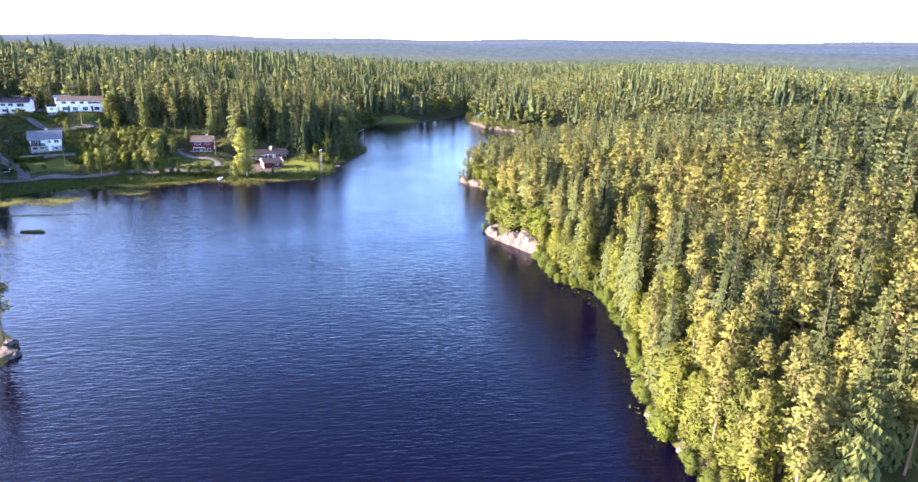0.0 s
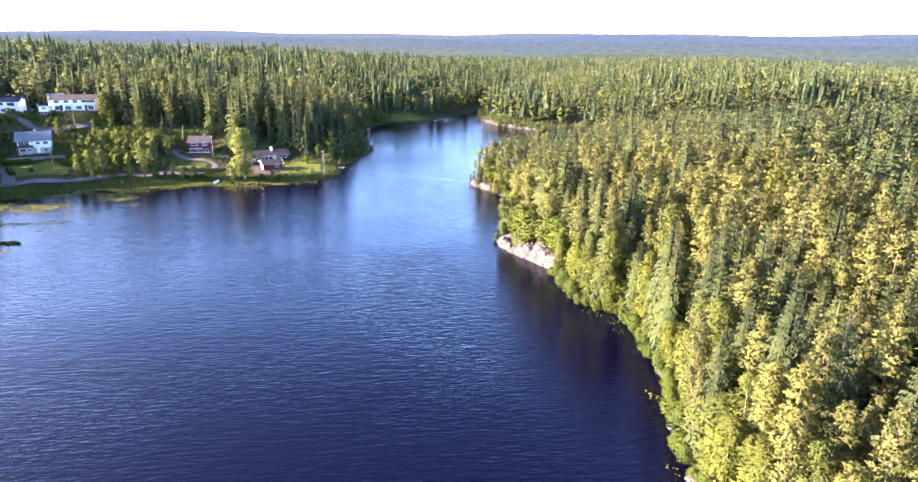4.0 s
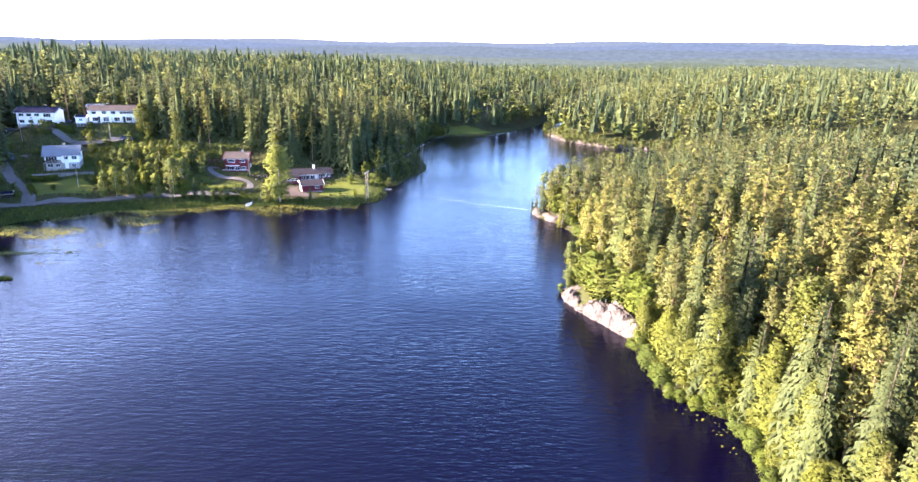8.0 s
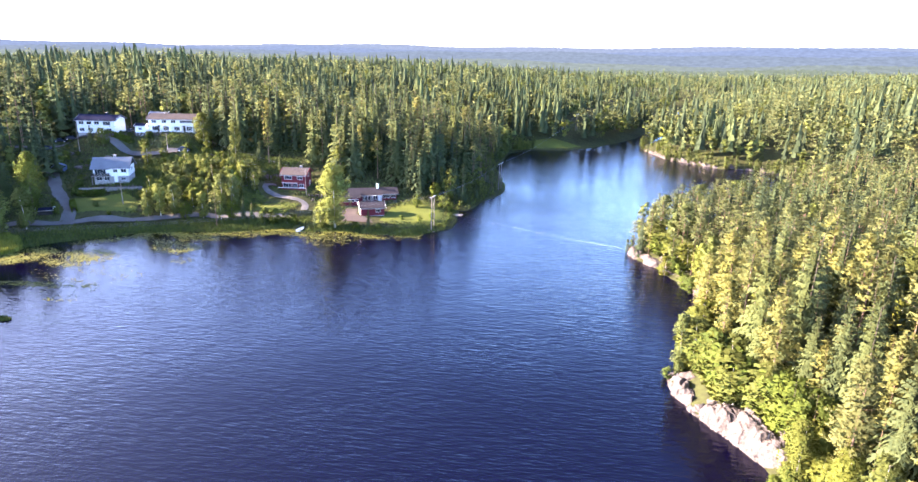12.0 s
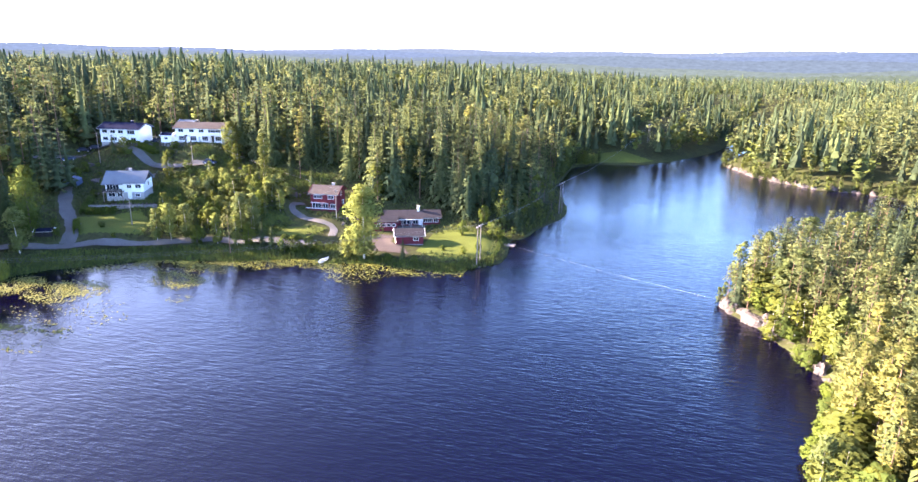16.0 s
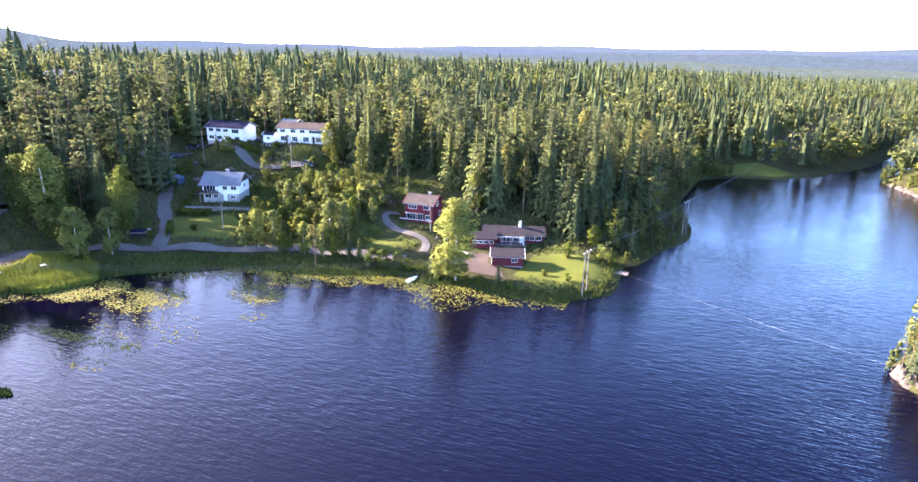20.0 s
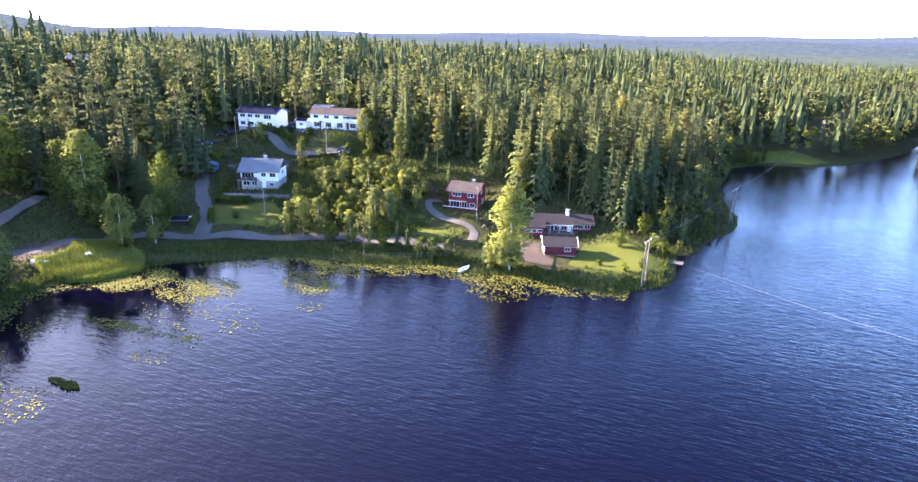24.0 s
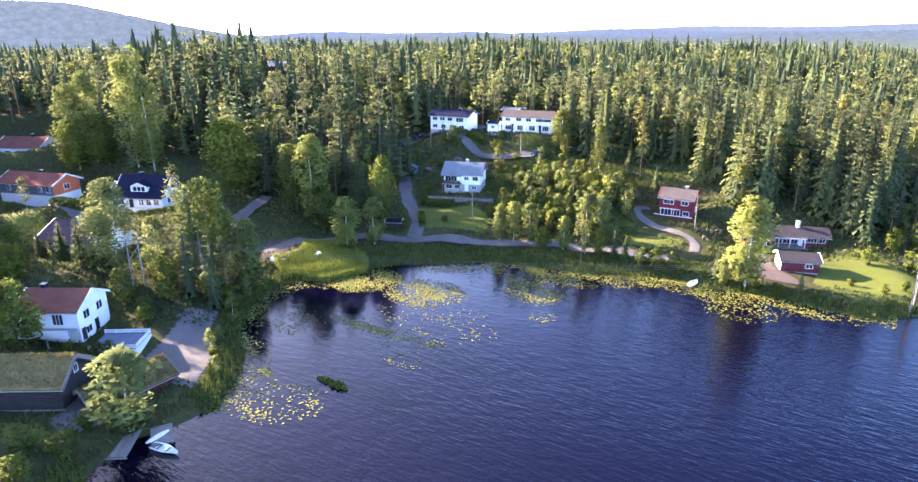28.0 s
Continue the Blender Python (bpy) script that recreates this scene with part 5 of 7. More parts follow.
for a, b in (((-3.95, -2.95), (3.95, -2.95)), ((3.95, -2.95), (3.95, 2.95)), ((3.95, 2.95), (-3.95, 2.95))):
    railing(g, a, b, 2.15, M["white"], 0.9, 2)

# the log barn and the boathouse with turf roofs
# the barn's dark front panel stands in for shade in an open bay
h = gable_house("turf_barn", pose(-119.8, 137.4, 2.4, 0, 0, 36), 12.0, 6.2, 4.0, 2.1, "dark", "turf", "black timber barn with a turf roof", 0.8, 0.3, "stonewall", thick=0.42, trim="wood", category="barn",
                windows=[("right", 0.6, 4.2, 0.8, 1.0)], doors=[("front", 1.0, 1.5, 4.0, 2.0, "dark", "dark panel for the shade in the open bay"), ("right", 1.6, 1.4, 2.2, 2.2, "dark", "")])
for z in (0.7, 1.1, 1.5, 1.9, 2.3, 2.7, 3.1, 3.5):
    part("log", rod((-6.05, -3.18, z), (6.05, -3.18, z), 0.14, sides=6), M["dark"], h)
turf_grass(h, 12.0, 6.2, 4.0, 2.1, 0.8, 0.42, 5200, 4)
h = gable_house("boathouse", pose(-112.7, 146.0, 0.3, 0, 0, 88), 10.6, 5.4, 2.5, 1.5, "red", "turf", "dark red boathouse with a turf roof at the shore", 0.6, 0.6, "stonewall", thick=0.38, trim="wood", category="boathouse",
                doors=[("left", 0, 1.3, 2.4, 2.0, "dark", "dark double door")])
turf_grass(h, 10.6, 5.4, 2.5, 1.5, 0.6, 0.38, 4200, 5)
gable_house("hill_cabin", pose(-258.0, 298.0, gz(-258, 298), 0, 0, 20), 9.0, 6.5, 4.5, 1.8, "red", "roofgrey", "red cabin high on the wooded hill", 0.5, 0.3, windows=[("front", -2, 3, 1.2, 1.1), ("front", 2, 3, 1.2, 1.1)])
gable_house("hill_cabin", pose(-216.0, 266.5, gz(-216, 266.5), 0, 0, 60), 5.0, 4.4, 3.0, 1.5, "red", "roofdark", "small bright red cabin among the trees", 0.4, 0.3, windows=[("left", 0, 1.8, 1.2, 1.0)])


# ---------------------------------------------------------------- ways, lawns and yards
WAYS = {
    "road": [(-150, 184), (-144, 191), (-137.5, 203.5), (-130, 211), (-120, 216.6), (-106.5, 225.2), (-96, 230.5), (-85, 234.6), (-73, 237.2), (-66, 240.5)],
    "driveway": [(-120, 217.5), (-122.5, 223), (-128, 228.5), (-134, 233), (-138.5, 237.5), (-142, 242), (-147, 247)],
    "footpath": [(-64, 242.5), (-65, 248.5), (-71.5, 249.2), (-77, 251.3), (-81.5, 254.5), (-82, 258.5), (-79, 261)],
    "hill_road": [(-170, 256), (-165, 266), (-158, 270.5), (-150, 271), (-142, 270), (-134, 268.5), (-126, 268), (-118, 272)],
    "wood_track": [(-150, 187), (-154, 195), (-157, 203), (-160, 210)],
    "village_road": [(-178, 176), (-189, 173), (-200, 174.5), (-210, 176)],
}
strip("road", WAYS["road"], 3.3, M["gravel"],
      "grey gravel road along the shore of the bay", "road")
strip("driveway", WAYS["driveway"], 3.2, M["gravel"], "pale gravel drive up to the white house", "driveway", 0.11)
strip("footpath", WAYS["footpath"], 1.9, M["gravel"], "worn gravel path round the red house", "path", 0.08)
strip("hill_road", WAYS["hill_road"], 2.8, M["gravel"], "gravel road below the terrace houses", "road", 0.12)
strip("wood_track", WAYS["wood_track"], 3.2, M["gravel"], "gravel track to the small white shed", "road", 0.12)
strip("village_road", WAYS["village_road"], 6.0, M["gravel"], "pale gravel yard and road between the houses", "road", 0.12)
drape("yard", [(-126, 170), (-119, 166), (-111, 158.5), (-106.5, 152), (-109.5, 150), (-113, 151), (-118, 148), (-123, 158), (-129, 166)], M["gravel"], "grey gravel yard by the bay", "yard", 0.08)
drape("barn_yard", [(-116.5, 144), (-111.5, 143.5), (-107.5, 140.5), (-108.5, 136), (-113, 136)], M["gravel"], "gravel yard before the turf barn", "yard", 0.08)
drape("parking", [(-146, 197), (-140, 201), (-135, 200), (-134, 194), (-139, 188), (-146, 190)], M["paving"], "brownish paved parking place by the reeds", "parking", 0.10)
drape("paved_court", [(-57, 238), (-41, 238.3), (-45, 243), (-49, 246), (-49.5, 252), (-55, 251), (-58, 246)], M["paving"], "brown paved court between cabin and garage", "court", 0.10)
drape("lawn", [(-41, 240.5), (-33, 236.5), (-26.5, 241), (-22, 246), (-23, 255), (-28, 262), (-36, 265), (-41, 257)], M["lawn"], "sunlit mown lawn on the point", "lawn", 0.07)
drape("lawn", [(-84, 239), (-70, 241), (-66, 246.5), (-74, 248), (-80, 251), (-86, 250)], M["lawn"], "mown green lawn below the red house", "lawn", 0.07)
drape("lawn", [(-120, 221.5), (-107, 228.5), (-109.5, 236), (-117, 240), (-127, 234), (-131, 231)], M["lawn"], "mown lawn below the white house", "lawn", 0.07)
drape("lawn", [(-124, 128), (-110, 131), (-108, 135), (-113, 135.5), (-119, 131.5), (-130, 130)], M["lawn"], "shaded lawn beside the turf barn", "lawn", 0.07)
drape("lawn", [(-198, 160), (-180, 160), (-177, 166), (-190, 171), (-205, 172)], M["lawn"], "sunlit grass slope between the houses", "lawn", 0.07)
drape("lawn", [(-235, 165), (-215, 166), (-213, 175), (-226, 178), (-238, 176)], M["lawn"], "sunlit grass before the orange house", "lawn", 0.07)
drape("lawn", [(-142, 285), (-136, 286), (-134, 292), (-141, 292)], M["lawn"], "bright strip of lawn between the terraces", "lawn", 0.10)
drape("lawn", [(-12, 383), (0, 394), (16, 398), (24, 407), (8, 410), (-10, 400)], M["lawn"], "low grassy meadow at the far shore", "meadow", 0.07)

def along(line, step, seed):
    """Places along a shore line, with its inland side to the right of the way."""
    pts = np.array(line, float)
    s = np.concatenate([[0], np.cumsum(np.hypot(*np.diff(pts, axis=0).T))])
    t = np.arange(0, s[-1], step)
    return np.interp(t, s, pts[:, 0]), np.interp(t, s, pts[:, 1])


# ---------------------------------------------------------------- rock on the east shore
ROCKS = []
for s in range(12):
    bm = bmesh.new()
    bmesh.ops.create_icosphere(bm, subdivisions=3 if s < 6 else 2, radius=1)
    cuts = [Vector((noise.random() - 0.5, noise.random() - 0.5, noise.random() * 0.6 - 0.1)).normalized() for _ in range(11)]
    for v in bm.verts:
        p = v.co.copy()
        for c in cuts:
            over = p.dot(c) - 0.52
            if over > 0:
                p -= c * over * 0.85
        q = p * 1.3 + Vector((9.1 * s, 0, 0))
        step = abs(noise.noise(q * 1.7 + Vector((3, 1, 2))))
        p *= 1 + 0.26 * noise.noise(q) + 0.11 * noise.noise(q * 3.1) + 0.05 * noise.noise(q * 8) - 0.16 * max(0, 0.10 - step) / 0.10
        v.co = p
    me = bpy.data.meshes.new("boulder")
    bm.to_mesh(me)
    bm.free()
    me.materials.append(M["rock"])
    ROCKS.append(me)


def boulder(x, y, z, sx, sy, sz, turn, k, label="pale pink-grey granite rock at the waterline", name="boulder"):
    ob = new(name, ROCKS[k % 6])
    ob.matrix_world = pose(x, y, z, 0, 0, turn) @ Matrix.Diagonal((sx, sy, sz, 1))
    return tagged(ob, label, "rock", "rocks along the shore")


for i, (x, y, z, sx, sy, sz, turn) in enumerate([
        (36.6, 125.0, -0.1, 1.4, 1.3, 1.1, 0), (39.5, 131.0, 1.6, 1.4, 1.6, 1.6, 70), (43.8, 111.0, -0.1, 0.9, 1.8, 0.8, 10), (42.0, 95.0, 0.0, 1.1, 2.2, 1.2, 20), (37.6, 79.5, 0.0, 1.1, 2.4, 1.0, 30),
        (35.5, 70.0, 0.0, 1.2, 1.8, 1.5, 50), (36.0, 61.5, -0.1, 1.2, 2.0, 1.2, 5)]):
    boulder(x, y, z - 0.3, sx * 1.4, sy * 1.4, sz * 1.1, turn, i)


def outcrop(line, tall, deep, seed, label):
    """Fused slabs of bare granite stepping up from the water, parted by cracks."""
    pts = np.array(line, float)
    s = np.concatenate([[0], np.cumsum(np.hypot(*np.diff(pts, axis=0).T))])
    t = np.arange(0, s[-1], 0.22)
    cx, cy = np.interp(t, s, pts[:, 0]), np.interp(t, s, pts[:, 1])
    k = np.ones(9) / 9
    cx, cy = (np.convolve(np.pad(c, 4, mode="edge"), k, "valid") for c in (cx, cy))
    dx, dy = np.gradient(cx), np.gradient(cy)
    n = np.hypot(dx, dy)
    ox, oy = dy / n, -dx / n
    sign = 1 if ox.mean() > 0 else -1
    v = np.arange(-0.8, deep, 0.22)
    T, V = np.meshgrid(t, v, indexing="ij")
    r = np.random.RandomState(seed)
    sx, sy = r.uniform(0, s[-1], int(s[-1] * deep / 4.0)), r.uniform(-1, deep, int(s[-1] * deep / 4.0))
    lift, lean = r.uniform(-0.75, 0.55, len(sx)), r.normal(0, 0.38, (2, len(sx)))
    warp = 0.35 * rolling(T, V, 2.3, seed)
    dist = np.hypot((T[..., None] - sx) * 0.75 + warp[..., None], V[..., None] - sy)
    first = dist.argmin(-1)
    two = np.sort(dist, -1)[..., :2]
    crack = np.clip(1 - (two[..., 1] - two[..., 0]) / 0.24, 0, 1)
    edge = np.clip(np.minimum(T, s[-1] - T) / 3.0, 0, 1)
    h = np.interp(T, np.linspace(0, s[-1], len(tall)), tall) * edge
    rise = np.clip((V + 0.5) / 1.5, 0, 1) ** 0.8 * (0.62 + 0.38 * np.clip(V / deep, 0, 1))
    z = -0.6 + (h + 0.6) * rise + edge * np.clip(V + 0.5, 0, 1) * (lift[first] * 0.9 + lean[0][first] * (T - sx[first]) + lean[1][first] * (V - sy[first]))
    z = z - 0.6 * crack * edge + 0.07 * rolling(T, V, 0.9, seed + 1) - 1.1 * np.clip((V - deep + 1.6) / 1.6, 0, 1)
    push = V * sign + 0.3 * rolling(T, V * 0, 4, seed + 2)
    X, Y = cx[:, None] + ox[:, None] * push, cy[:, None] + oy[:, None] * push
    m, c = X.shape
    b = (np.arange(m - 1)[:, None] * c + np.arange(c - 1)).ravel()
    ob = mesh_object("rock_outcrop", np.stack([X, Y, np.maximum(z, -1)], -1), np.stack([b, b + 1, b + 1 + c, b + c], 1), M["rock"])
    return tagged(ob, label, "rock", "rocks along the shore")


outcrop([(36.2, 139.5), (34.6, 143.5), (31.6, 149.4), (28.2, 154.6), (26.2, 159.5), (25.6, 164.5), (27.0, 168.5)], [2.6, 4.2, 4.0, 3.0, 2.4, 1.8, 1.2], 5.2, 3, "cracked slabs of pale pinkish granite falling into the lake")
outcrop([(39.4, 196.5), (38.6, 201), (36.4, 208.5), (33.0, 218.5), (28.2, 225.4), (26.8, 230.5), (27.6, 236)], [1.0, 1.7, 1.5, 1.9, 1.6, 1.8, 0.9], 4.2, 5, "low ledge of pale granite along the narrows")
outcrop([(106, 355.5), (96, 362), (82, 363.5), (70, 374), (62, 383), (56, 402), (54, 414)], [0.8, 1.2, 1.0, 1.6, 1.2, 0.9, 1.2], 3.4, 7, "far ledge of pale rock at the waterline")
for i, (x, y, s) in enumerate([(-63.6, 95, 2.2), (-64.5, 98.6, 1.6), (-24.6, 238.2, 1.0), (-23.6, 239.4, 0.7), (-26.1, 238.3, 0.6), (-112.5, 262, 1.4), (-118, 266, 1.7), (-103, 268, 2.2), (-101, 271, 1.8), (-131, 262, 1.6),
                               (-140, 264, 1.8), (-152, 262, 1.5), (-88, 257, 1.3), (-84, 262, 1.5), (-86, 264.5, 1.2), (-128, 165, 0.8), (-127, 163.2, 0.6), (-64, 251, 0.8), (-62.5, 252.5, 0.7)]):
    boulder(x, y, gz(x, y), s * 1.2, s, s * 0.8, 37 * i, i + 2, "rounded grey rock on the slope" if y > 100 else "flat pale rock at the foot of the pine")


# ---------------------------------------------------------------- bushes and single trees
def bush(x, y, height, k, kind="broadleaf", label="leafy green bush", group="bushes along the shore", rich=4, wide=1.25):
    ob = plant(kind, x, y, height / {"broadleaf": 11.5, "birch": 14.5, "spruce": 19.5, "pine": 17}[kind], 53.0 * k, rich, k, label, group, -0.1, wide)
    ob.name = "bush"
    return ob


rb = np.random.RandomState(77)


BARE = ((142, 165), (198, 203), (207, 212), (217, 232))
bx, by = along(EAST[:-2], 2.1, 1)
k = 0
for x, y in zip(bx, by):
    bare = any(a < y < b for a, b in BARE)
    for depth in ((0.0, 1.5, 3.2) if not bare else (5.0, 6.2)):
        k += 1
        px, py = x + depth + rb.uniform(-0.4, 0.8), y + rb.uniform(-0.8, 0.8)
        if float(shore(np.array([px]), np.array([py]))[0]) < -0.25:
            continue
        bush(px, py, rb.uniform(2.2, 4.6) if depth < 2 else rb.uniform(5, 9), k, "birch" if k % 3 else "broadleaf", "bright yellow-green bush hanging over the water", rich=1 if y < 150 else 4, wide=1.9 if k % 3 else 1.2)
def bank(line, step, seed, rows, size, label, kind="birch", much=0.24):
    """A strip of bushes on a far bank, joined."""
    r = np.random.RandomState(seed)
    bx, by = along(line, step, seed)
    X, Y = [], []
    for depth in rows:
        for turn in np.arange(0, 6.28, 0.785):
            x, y = bx + depth * math.cos(turn) + r.uniform(-0.6, 0.6, len(bx)), by + depth * math.sin(turn) + r.uniform(-0.6, 0.6, len(by))
            d = shore(x, y)
            ok = (d > 0.72 * depth) & (d < depth + 0.8) & (r.uniform(0, 1, len(d)) < much)
            X.append(x[ok])
            Y.append(y[ok])
    ob = joined("bushes", np.concatenate(X), np.concatenate(Y), kind, 2, seed, label, size)
    ob.data.materials[0] = M["leaf_far"]


bank(HEADLAND[:11], 2.6, 2, (0.8, 3.0, 5.5), 0.40, "dark green bushes on the headland bank", much=0.6)
bank(EAST_NORTH[4:] + EAST[:1], 2.6, 4, (0.3, 2.0, 4.0), 0.36, "pale green bushes on the far bank")

def brighten(ob):
    """The fresh yellow-green foliage of young trees, with sunlight put into its colour."""
    for child in ob.children:
        if child.name.startswith("crown"):
            child.material_slots[0].link = "OBJECT"
            child.material_slots[0].material = M["young"]


# the thicket of young trees between the houses
tx, ty = scatter(-121, -80, 234, 275, 2.5, 91)
for i, (x, y) in enumerate(zip(tx, ty)):
    u, v = (x + 101) / 19.0, (y - 252) / 19.0
    if u * u + v * v > 1 or math.hypot(x + 122, y - 246) < 12 or math.hypot(x + 78, y - 244) < 8 or (x > -92 and y < 246):
        continue
    kind = ("broadleaf", "broadleaf", "birch", "spruce", "birch", "broadleaf")[rb.randint(0, 6)]
    hgt = rb.uniform(2.6, 6.0) if y < 262 else rb.uniform(1.8, 4.4)
    young = bush(x, y, hgt, i, kind, {"birch": "young yellow-green birch in the thicket", "broadleaf": "young green willow in the thicket", "spruce": "young blue-green spruce in the thicket"}[kind], "young trees of the thicket", wide={"birch": 1.6, "broadleaf": 0.95, "spruce": 1.5}[kind])
    young.name = "young_tree"
    # the upper part of the thicket gets the sunlit leaf colour
    if kind != "spruce" and i % 3 and y > 244:
        brighten(young)

